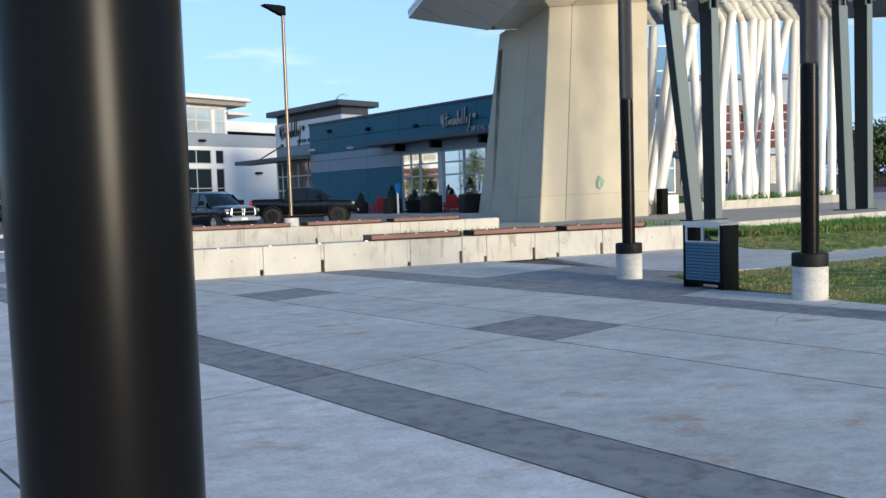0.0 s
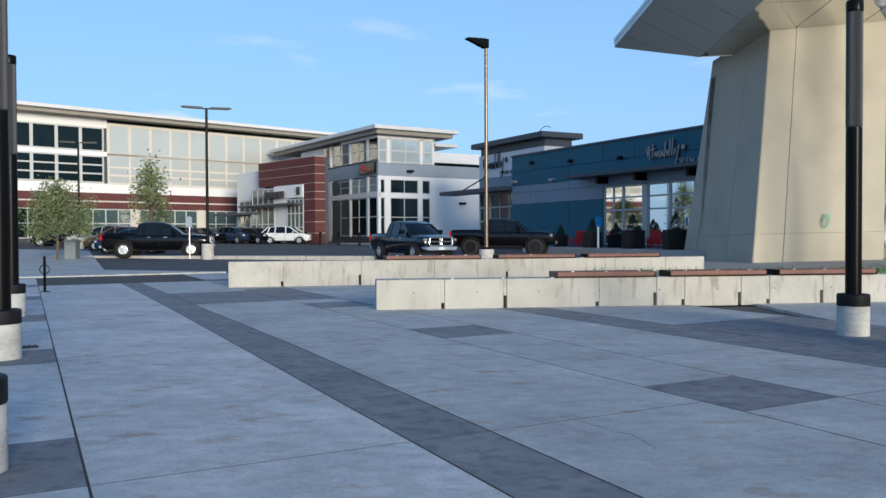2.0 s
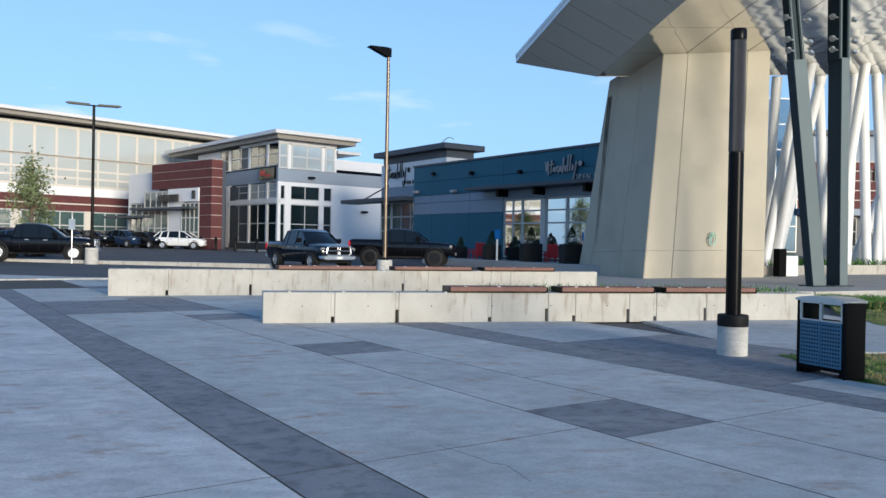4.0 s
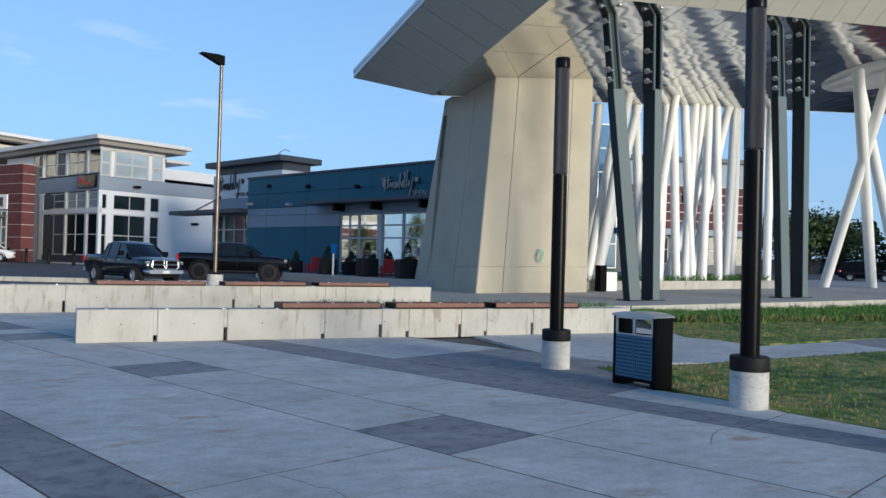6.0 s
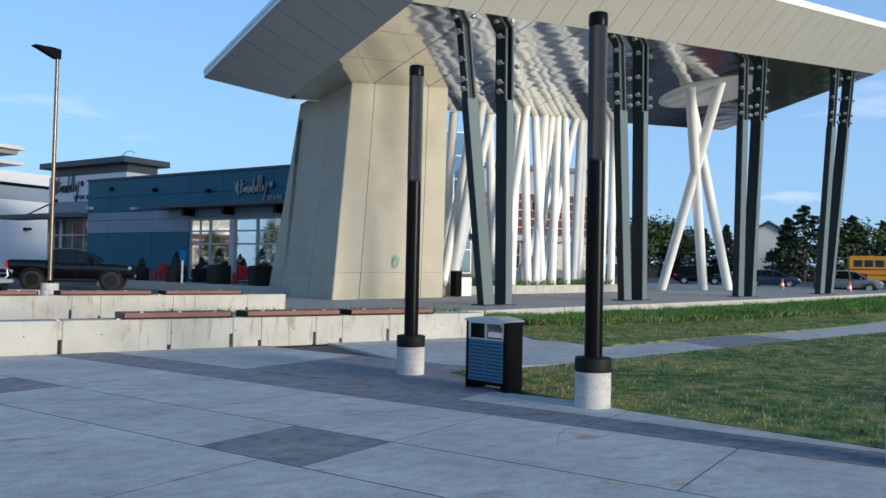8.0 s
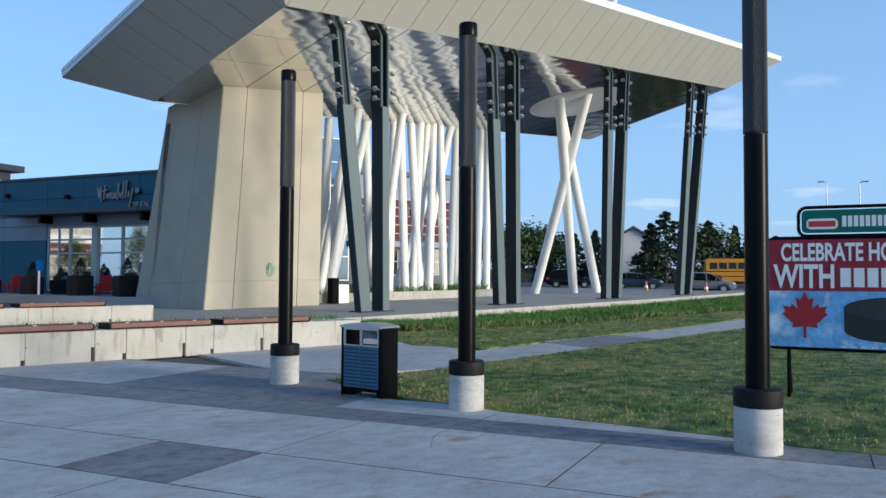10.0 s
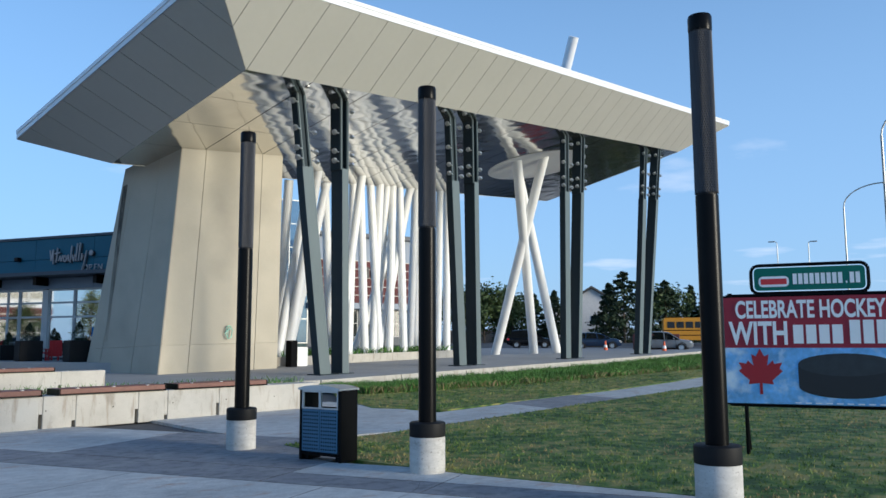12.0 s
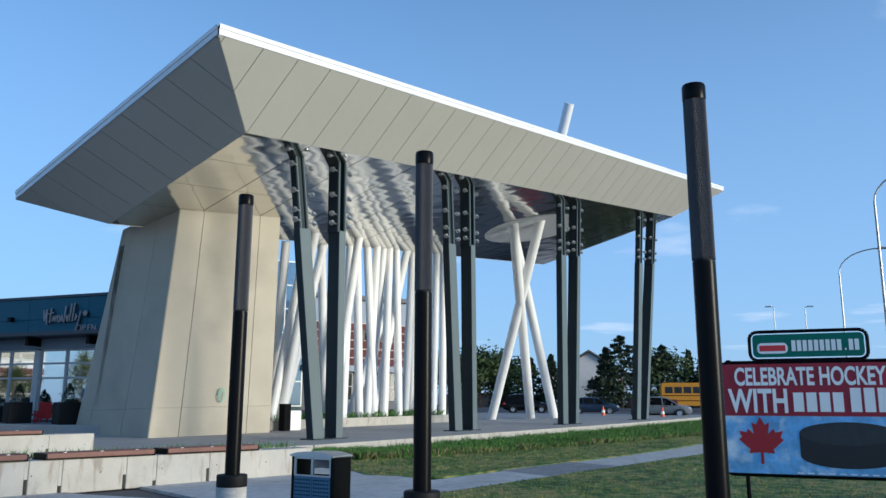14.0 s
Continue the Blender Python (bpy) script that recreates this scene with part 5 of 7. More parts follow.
def scatter_lawn():
    rng = random.Random(3)
    near, dry = [], []
    while len(near) < 60000:
        x = 7.0 + 30 * rng.random() ** 1.7
        y = rng.uniform(-2, 24)
        if not (in_poly(x, y, lawn_poly) or in_poly(x, y, lawn2_poly)):
            continue
        n = noise.noise(Vector((x * 0.6, y * 0.6, 0))) + 0.5 * noise.noise(Vector((x * 2.1, y * 2.1, 3)))
        far = math.hypot(x, y)
        sp = (x, y, ground_z(x, y) + 0.015, rng.uniform(0.012, 0.034) * (1 + max(0, n)), rng.uniform(0.004, 0.007) * (1 + far * 0.05))
        (dry if n < -0.22 and rng.random() < 0.8 else near).append(sp)
    blades("lawn_grass", near, M["blade"], "short mown green grass blades")
    blades("dry_lawn_grass", dry, M["dryblade"], "straw-coloured dry grass in bare patches")
    tall, straw = [], []
    for i in range(95000):
        a = -5.5 + 48 * rng.random() ** 1.5
        back = 4.3 - 0.042 * max(0, a - 5)
        front = min(8.0, 6.9 + 0.25 * (a + 7.7)) if a < -1 else min(10.0, 8.0 + 0.12 * (a + 1)) - 0.16 * max(0, a - 18)
        front = max(front, back + 0.6)
        b = back + (front - back) * rng.random() ** 0.6 + rng.gauss(0, 0.08)
        p = W(a, b, 0)
        bump = 0.7 + 0.35 * noise.noise(Vector((a * 0.8, b, 1)))
        sp = (p.x, p.y, ground_z(p.x, p.y), rng.uniform(0.20, 0.38) * bump, rng.uniform(0.008, 0.016))
        (straw if rng.random() < 0.3 and b > front - 0.2 else tall).append(sp)
    for i in range(900):          # planting strips behind the seat walls
        s = rng.uniform(4.5, 12.4)
        p = O2 + D2 * s + Vector((0, 0.62 + rng.random() * 0.5, 0))
        tall.append((p.x, p.y, 0.5, rng.uniform(0.12, 0.3), 0.007))
    blades("tall_grass", tall, M["reed"], "tall green ornamental grass along the deck kerb", 0.24)
    under = []
    for i in range(5000):         # low planting among the white poles
        a, b = rng.uniform(3.6, 21.8), rng.uniform(-12.6, -8.9)
        if noise.noise(Vector((a * 0.5, b * 0.5, 9))) < -0.05:
            continue
        p = W(a, b, deck_z(a) + 0.4)
        under.append((p.x, p.y, p.z, rng.uniform(0.15, 0.5), rng.uniform(0.012, 0.03)))
    blades("planter_foliage", under, M["reed"], "low green planting at the feet of the white poles", 0.5)
    blades("straw_grass", straw, M["dryblade"], "dry straw tufts under the ornamental grass")


scatter_lawn()


# ---- planting bed behind the front seat wall, planter under the white poles ----
def beds():
    m = basis(O2, D2)
    bm = boxb(3.9, 12.6, 0.56, 1.25, -0.05, 0.5, m)
    solid("planting_bed", bm, M["soil"], "soil planting bed behind the seat wall", "planting bed", kind="structure")
    bm = bmesh.new()
    n = 9
    for i in range(n):
        a0, a1 = 3.4 + 18.6 * i / n, 3.4 + 18.6 * (i + 0.995) / n
        vs = []
        for a in (a0, a1):
            for b in (-8.3, -8.75):
                for z in (0.0, deck_z(a) + 0.48):
                    vs.append(bm.verts.new(W(a, b, z)))
        for q in ((0, 1, 5, 4), (2, 6, 7, 3), (1, 3, 7, 5), (0, 2, 3, 1), (4, 5, 7, 6)):
            bm.faces.new([vs[k] for k in q])
    solid("planter_wall", bm, M["cast"], "low pale concrete planter wall under the poles", "planter", kind="structure")
    bm = bmesh.new()
    sheet(bm, [W(3.4, -8.7, deck_z(3) + 0.4), W(22, -8.7, deck_z(22) + 0.4), W(22, -13, deck_z(22) + 0.4), W(3.4, -13, deck_z(3) + 0.4)])
    solid("planter_soil", bm, M["soil"], "dark soil in the planter", "soil", kind="structure")


beds()


# ---- street furniture ----
def lamp_post(p, h, arms, label):
    l = thing("parking_lamp", Matrix.Translation(p), label, "street lamp", "car park lamps")
    part("footing", lathe(bmesh.new(), [(0.0, -0.2), (0.33, -0.2), (0.33, 0.78), (0.31, 0.8), (0.0, 0.8)], 24, cap=False), M["footing"], l, "pale concrete drum footing", soft_angle=40)
    part("mast", lathe(bmesh.new(), [(0.085, 0.8), (0.07, h)], 14), M["mast"] if len(arms) == 1 else M["black"], l, soft_angle=50)
    part("base_cover", lathe(bmesh.new(), [(0.17, 0.8), (0.17, 0.84), (0.1, 0.9)], 14), M["black"], l, soft_angle=50)
    for a in arms:
        bm = bmesh.new()
        m = pose(0, 0, h, 0, 0, a)
        rod(bm, m @ Vector((0, 0, -0.05)), m @ Vector((0.35, 0, 0.0)), 0.035, seg=8)
        if len(arms) == 1:
            prism(bm, [(-0.08, -0.34), (-0.08, 0.04), (0.2, 0.06), (0.95, 0.02), (1.0, -0.02), (0.75, -0.10), (0.1, -0.34)], -0.14, 0.14, m)
        else:
            prism(bm, [(0.2, -0.05), (0.2, 0.05), (1.2, 0.07), (1.35, 0.03), (1.2, -0.03)], -0.15, 0.15, m)
        part("lamp_head", bm, M["black"], l, "flat black lamp head")
    return l


M["mast"] = material("bronze_mast", (0.16, 0.12, 0.085), 0.3, metal=0.55, var=0.1)
lamp_post(Vector((3.07, 35.9, 0.05)), 9.95, [205], "bronze parking lot mast with one flat lamp head")
lamp_post(Vector((-11.64, 45.0, 0.25)), 8.25, [20, 200], "black parking lot mast with two flat lamp heads")
lamp_post(Vector((-26.0, 62.0, 0.6)), 8.0, [20, 200], "bronze parking lot mast with two flat lamp heads")


def small_posts():
    s = thing("sign_post", Matrix.Translation((-12.54, 44.7, 0.22)), "thin galvanised sign post with a small plate", "sign")
    part("post", lathe(bmesh.new(), [(0.03, 0), (0.03, 2.35)], 8), M["galv"], s)
    part("plate", boxb(-0.16, 0.16, -0.05, -0.04, 1.75, 2.3, bevel=0.0), M["galv"], s)
    r = thing("cycle_post", Matrix.Translation((-9.9, 22.6, 0)), "black cycle stand post with two loops", "cycle stand")
    part("post", lathe(bmesh.new(), [(0.035, 0), (0.035, 0.95), (0.03, 0.97)], 10), M["black"], r)
    part("base_plate", lathe(bmesh.new(), [(0.13, 0), (0.13, 0.015)], 14), M["black"], r)
    bm = bmesh.new()
    for s_ in (-1, 1):
        pts = [(s_ * (0.035 + 0.10 * math.sin(k / 8 * math.pi)), 0, 0.48 + 0.26 * k / 8) for k in range(9)]
        for p, q in zip(pts, pts[1:]):
            rod(bm, p, q, 0.012, seg=6)
    part("loop", bm, M["black"], r)
    b = thing("waste_bin", Matrix.Translation((-18.6, 44.0, 0.2)), "grey square waste bin beside parked cars", "litter bin")
    part("body", boxb(-0.3, 0.3, -0.3, 0.3, 0.05, 1.05, bevel=0.02), M["framed"], b)
    part("lid", boxb(-0.33, 0.33, -0.33, 0.33, 1.05, 1.12, bevel=0.02), M["galv"], b)
    for i, (x, y) in enumerate(((-9.3, 73.5), (-7.4, 71.6), (-5.4, 69.4), (-3.2, 67.2), (-10.8, 74.8))):
        p = thing("bollard", Matrix.Translation((x, y, ground_z(x, y) - 0.05)), "black round-topped steel bollard by the shops", "bollard", "car park bollards")
        part("tube", lathe(bmesh.new(), [(0.12, 0), (0.12, 1.1), (0.08, 1.17), (0.0, 1.19)], 14, cap=False), M["black"], p, soft_angle=50)
    d = thing("drain_grate", basis(G(0.62, 12.7, 0.004), G2), "rusty rectangular drain grate in the paving", "drain")
    part("tray", boxb(-0.3, 0.3, -0.14, 0.14, -0.01, 0.002), M["joint"], d)
    for k in range(9):
        part("bar", boxb(-0.28 + k * 0.065, -0.255 + k * 0.065, -0.13, 0.13, 0.0, 0.012), M["rust"], d)
    bb = thing("utility_box", basis(W(4.6, -7.3, deck_z(4.6)), E1), "white utility cabinet beside the planter", "cabinet")
    part("body", boxb(0, 0.9, 0, 0.5, 0, 1.0, bevel=0.02), M["white"], bb)
    pb = thing("deck_bin", basis(W(4.0, -6.9, deck_z(4.0)), E1), "slim black bin post on the deck", "litter bin")
    part("body", boxb(0, 0.45, 0, 0.45, 0, 1.35, bevel=0.03), M["black"], pb)


M["rust"] = material("rusty_iron", (0.10, 0.055, 0.04), 0.8, metal=0.3, var=0.3)
small_posts()


# ---- plaza patio things by the restaurant ----
def terrace_z(x, y):
    return 0.66


def patio():
    # raised walk along the storefront
    d = Vector((0.454, -0.891, 0))
    bm = boxb(8.0, 24.0, -4.4, -0.02, -0.5, 0.66, basis(Vector((7.0, 62.64, 0)), d), bevel=0.02)
    solid("pavement", bm, M["deckc"], "raised grey concrete walk before the restaurant", "pavement", kind="structure")
    for x, y, s in ((9.4, 54.3, 0.8), (10.7, 50.2, 1.0), (12.0, 49.5, 0.85), (12.2, 46.2, 1.1), (13.5, 42.5, 1.1)):
        p = thing("planter_pot", Matrix.Translation((x, y, terrace_z(x, y))), "square black planter with a clipped dark shrub", "planter", "patio planters")
        part("pot", boxb(-0.5 * s, 0.5 * s, -0.5 * s, 0.5 * s, 0, 0.95 * s, bevel=0.03), M["blackrough"], p)
        vs, fs = [], []
        rng = random.Random(int(x * 10))
        for i in range(500):
            h = rng.random()
            r = 0.42 * s * (1 - h) ** 0.7 * math.sqrt(rng.random())
            a = rng.uniform(0, 6.28)
            c = Vector((r * math.cos(a), r * math.sin(a), 0.92 * s + h * 0.85 * s))
            u = Vector((rng.gauss(0, 1), rng.gauss(0, 1), rng.gauss(0, 1))).normalized() * 0.07
            v = Vector((rng.gauss(0, 1), rng.gauss(0, 1), rng.gauss(0, 1))).normalized() * 0.05
            k = len(vs)
            vs += [c - u, c + v, c + u]
            fs.append((k, k + 1, k + 2))
        me = bpy.data.meshes.new("shrub")
        me.from_pydata(vs, [], fs)
        me.materials.append(M["needle"])
        ob = new("shrub", me)
        ob.parent = p
    for x, y, a in ((10.3, 53.6, 200), (10.5, 52.5, 160), (13.3, 46.6, 200), (13.6, 46.4, 160)):
        c = thing("patio_chair", pose(x, y, terrace_z(x, y), 0, 0, a), "bright red slatted patio armchair", "chair", "patio chairs")
        part("seat", boxb(-0.3, 0.3, -0.3, 0.3, 0.36, 0.42, pose(0, 0, 0, -8)), M["red"], c)
        for k in range(4):
            part("back_slat", boxb(-0.3 + 0.155 * k, -0.17 + 0.155 * k, 0.28, 0.32, 0.3, 1.15, pose(0, 0, 0, -14)), M["red"], c)
        for sx in (-0.36, 0.36):
            part("arm", boxb(sx - 0.06, sx + 0.06, -0.35, 0.35, 0.58, 0.62), M["red"], c)
            part("front_leg", boxb(sx - 0.03, sx + 0.03, -0.33, -0.25, 0, 0.58), M["red"], c)
            part("rear_leg", boxb(sx - 0.03, sx + 0.03, 0.22, 0.3, 0, 0.58), M["red"], c)
    s = thing("parking_sign", Matrix.Translation((10.6, 48.1, 0.66)), "blue parking sign on a white post", "sign")
    part("post", boxb(-0.05, 0.05, -0.05, 0.05, 0, 1.3), M["white"], s)
    part("plate", boxb(-0.17, 0.17, -0.10, -0.065, 1.28, 1.85, bevel=0.01), M["blue"], s, "blue sign plate")


patio()

# ---- vehicles ----
def wheel(parent, x, y, r, side, rim_mat):
    w = part("wheel", lathe(bmesh.new(), [(r * 0.62, -0.11), (r * 0.9, -0.115), (r, -0.09), (r, 0.09), (r * 0.9, 0.115), (r * 0.62, 0.11)], 26, cap=False), M["tyre"], parent, "black rubber tyre", m=pose(x, y, r, 90 * side), soft_angle=35)
    bm = bmesh.new()
    lathe(bm, [(r * 0.64, -0.10), (r * 0.64, 0.08), (r * 0.58, 0.085), (r * 0.56, 0.03), (0.0, 0.03)], 26, cap=False)
    for k in range(6):
        box(bm, 0.05, r * 0.6, -0.028, 0.028, 0.03, 0.075, pose(0, 0, 0, 0, 0, 60 * k))
    lathe(bm, [(0.08, 0.03), (0.08, 0.09), (0.0, 0.095)], 12, cap=False)
    part("rim", bm, rim_mat, w, "alloy rim", soft_angle=30)


def shell(bm, stations, crown=0.03):
    """A body lofted along x. Each station: x, underside, top, half width."""
    rows = []
    for x, zb, zt, w in stations:
        h = zt - zb
        half = [(w * 0.87, zb), (w * 0.945, zb + 0.14 * h), (w * 0.985, zb + 0.36 * h), (w, zb + 0.60 * h), (w * 0.985, zb + 0.76 * h), (w * 0.95, zb + 0.90 * h), (w * 0.88, zb + 0.97 * h), (w * 0.60, zt + crown * 0.6), (0, zt + crown)]
        ring = [(y, z) for y, z in half] + [(-y, z) for y, z in half[-2::-1]]
        rows.append([bm.verts.new((x, y, z)) for y, z in ring])
    n = len(rows[0])
    for p, q in zip(rows, rows[1:]):
        for i in range(n):
            bm.faces.new((p[i], p[(i + 1) % n], q[(i + 1) % n], q[i]))
    bm.faces.new(rows[0])
    bm.faces.new(rows[-1][::-1])
    return bm


def cabin(parent, profile, sill, w_low, w_top, paint, posts):
    """Dark glass lofted under a side profile of (x, z) points, with painted rails, pillars and roof."""
    top = max(z for x, z in profile)

    def half(z):
        return w_low + (w_top - w_low) * (z - sill) / (top - sill)
    bm = bmesh.new()
    rows = []
    for x, z in profile:
        w = half(z)
        ring = [(half(sill), sill - 0.05), (w, z - 0.03), (w - 0.07, z), (0, z + 0.025), (-w + 0.07, z), (-w, z - 0.03), (-half(sill), sill - 0.05)]
        rows.append([bm.verts.new((x, y, max(zz, sill - 0.05))) for y, zz in ring])
    for p, q in zip(rows, rows[1:]):
        for i in range(6):
            bm.faces.new((p[i], p[i + 1], q[i + 1], q[i]))
    bm.faces.new(rows[0])
    bm.faces.new(rows[-1][::-1])
    part("glasshouse", bm, M["carglass"], parent, "dark reflective window glass", soft_angle=25)
    bm = bmesh.new()
    rows = []
    for x, z in [p for p in profile if p[1] > top - 0.16]:
        w = half(z) + 0.008
        ring = [(w, z - 0.07), (w, z - 0.02), (w - 0.07, z + 0.014), (0, z + 0.042), (-w + 0.07, z + 0.014), (-w, z - 0.02), (-w, z - 0.07)]
        rows.append([bm.verts.new((x, y, zz)) for y, zz in ring])
    for p, q in zip(rows, rows[1:]):
        for i in range(6):
            bm.faces.new((p[i], p[i + 1], q[i + 1], q[i]))
    part("roof", bm, paint, parent, soft_angle=35)
    for sg in (-1, 1):
        pts = [Vector((x, sg * (half(z) - 0.005), z - 0.02)) for x, z in profile]
        for nm, p, q in (("front_pillar", pts[0], pts[1]), ("rear_pillar", pts[-2], pts[-1])):
            part(nm, beam(bmesh.new(), p, q, 0.09, 0.05, (1, 0, 0), bevel=0.01), paint, parent)
        for xb, xt, zt in posts:
            p, q = Vector((xb, sg * (half(sill) + 0.006), sill - 0.02)), Vector((xt, sg * (half(zt) + 0.006), zt))
            part("pillar", beam(bmesh.new(), p, q, 0.10, 0.03, (1, 0, 0)), paint, parent)


def wheel_well(parent, x, y, r, side):
    prof = [(0.0, 0.0), (r - 0.02, 0.0), (r, 0.045), (r + 0.045, 0.04), (r + 0.05, -0.2), (0.0, -0.2)]
    part("wheel_arch", lathe(bmesh.new(), prof, 28, m=pose(0, 0, 0, 90 * side), cap=False), M["blackrough"], parent, "black wheel arch", m=Matrix.Translation((x, y, r - 0.04)), soft_angle=35)


def pickup(m, paint, label, front_chrome=True, tall=1.0, rims="rim"):
    """Length along x, nose at +x."""
    c = thing("pickup_truck", m, label, "pickup truck", "parked vehicles")
    r, fx, rx = 0.42 * tall, 1.95, -1.72
    up = 0.10 * (tall - 1.0) * 10
    bm = shell(bmesh.new(), [(2.93, 0.62 + up, 1.02 + up, 0.80), (2.88, 0.52 + up, 1.12 + up, 0.90), (2.62, 0.46 + up, 1.19 + up, 0.965), (2.1, 0.44 + up, 1.235 + up, 0.985), (1.25, 0.44 + up, 1.27 + up, 0.99), (-1.06, 0.44 + up, 1.27 + up, 0.99)])
    part("body", bm, paint, c, soft_angle=35)
    bm = shell(bmesh.new(), [(-1.09, 0.44 + up, 1.33 + up, 0.99), (-2.75, 0.46 + up, 1.33 + up, 0.985), (-2.90, 0.52 + up, 1.32 + up, 0.95), (-2.93, 0.62 + up, 1.28 + up, 0.93)], 0.0)
    part("bed", bm, paint, c, "pickup bed with a folded cover", soft_angle=35)
    part("bed_cover", boxb(-2.82, -1.14, -0.84, 0.84, 1.325 + up, 1.345 + up, bevel=0.008), M["blackrough"], c)
    part("hood_bulge", shell(bmesh.new(), [(2.7, 1.12 + up, 1.19 + up, 0.42), (2.4, 1.15 + up, 1.25 + up, 0.5), (1.35, 1.2 + up, 1.31 + up, 0.55)], 0.01), paint, c, soft_angle=35)
    part("underbody", boxb(-2.7, 2.5, -0.78, 0.78, 0.34 + up, 0.56 + up), M["blackrough"], c)
    prof = [(1.42, 1.27 + up), (0.72, 1.80 + up), (0.45, 1.90 + up), (0.1, 1.94 + up), (-0.6, 1.94 + up), (-0.88, 1.88 + up), (-1.04, 1.29 + up)]
    cabin(c, prof, 1.26 + up, 0.95, 0.72, paint, ((0.28, 0.22, 1.86 + up), (-0.62, -0.62, 1.86 + up)))
    for y in (-0.87, 0.87):
        sg = 1 if y > 0 else -1
        for x in (fx, rx):
            wheel_well(c, x, sg * 0.95, r + 0.06, -sg)
            wheel(c, x, sg * 0.935, r, -sg, M[rims])
        part("mirror", boxb(0.92, 1.08, y + sg * 0.10, y + sg * 0.38, 1.30 + up, 1.52 + up, bevel=0.04), M["black"], c)
        hl = part("headlight", boxb(2.74, 2.92, y - 0.11 - sg * 0.06, y + 0.11 - sg * 0.06, 0.93 + up, 1.08 + up, bevel=0.03), M["lampk"], c, "clear headlight in a dark housing")
        part("lamp_bezel", boxb(2.925, 2.94, y - 0.13 - sg * 0.08, y + 0.17 - sg * 0.08, 0.985 + up, 1.0 + up), M["black"], hl)
        part("tail_light", boxb(-2.955, -2.84, y - 0.10 + sg * 0.03, y + 0.09 + sg * 0.03, 0.93 + up, 1.25 + up, bevel=0.02), M["lampr"], c, "red tail light")
        for x in (-0.45, 0.45):
            part("door_handle", boxb(x, x + 0.22, y + sg * 0.115, y + sg * 0.15, 1.08 + up, 1.115 + up, bevel=0.008), M["chrome"] if front_chrome else M["black"], c)
        for x in (1.22, 0.25, -0.68):
            part("door_seam", boxb(x, x + 0.012, y + sg * 0.10, y + sg * 0.122, 0.56 + up, 1.18 + up), M["blackrough"], c)
        part("side_step", boxb(-1.0, 1.3, y - 0.04 + sg * 0.06, y + 0.08 + sg * 0.06, 0.40, 0.46, bevel=0.02), M["black"], c)
    g = part("grille", boxb(2.86, 2.945, -0.62, 0.62, 0.74 + up, 1.12 + up, bevel=0.05), M["black"], c, "dark grille")
    if front_chrome:
        bm = bmesh.new()
        pts = [(-0.66, 0.82), (-0.62, 1.08), (-0.5, 1.13), (0.5, 1.13), (0.62, 1.08), (0.66, 0.82), (0.55, 0.72), (-0.55, 0.72)]
        for p, q in zip(pts, pts[1:] + pts[:1]):
            rod(bm, (2.945, p[0], p[1] + up), (2.945, q[0], q[1] + up), 0.042, seg=8)
        rod(bm, (2.95, -0.62, 0.93 + up), (2.95, 0.62, 0.93 + up), 0.03, seg=8)
        rod(bm, (2.945, -0.04, 0.76 + up), (2.945, -0.07, 1.10 + up), 0.018, seg=8)
        rod(bm, (2.945, 0.04, 0.76 + up), (2.945, 0.07, 1.10 + up), 0.018, seg=8)
        part("grille_surround", bm, M["chrome"], g, "chrome grille bars", soft_angle=40)
    part("front_bumper", shell(bmesh.new(), [(2.75, 0.50 + up, 0.70 + up, 0.98), (2.95, 0.48 + up, 0.70 + up, 0.96), (3.04, 0.52 + up, 0.68 + up, 0.86)], 0.0), M["chrome"] if front_chrome else M["black"], c, soft_angle=35)
    part("plate", boxb(3.035, 3.05, -0.16, 0.16, 0.54 + up, 0.66 + up), M["lampw"], c)
    part("rear_bumper", boxb(-3.05, -2.88, -0.93, 0.93, 0.5 + up, 0.68 + up, bevel=0.04), M["chrome"] if front_chrome else M["black"], c)
    return c


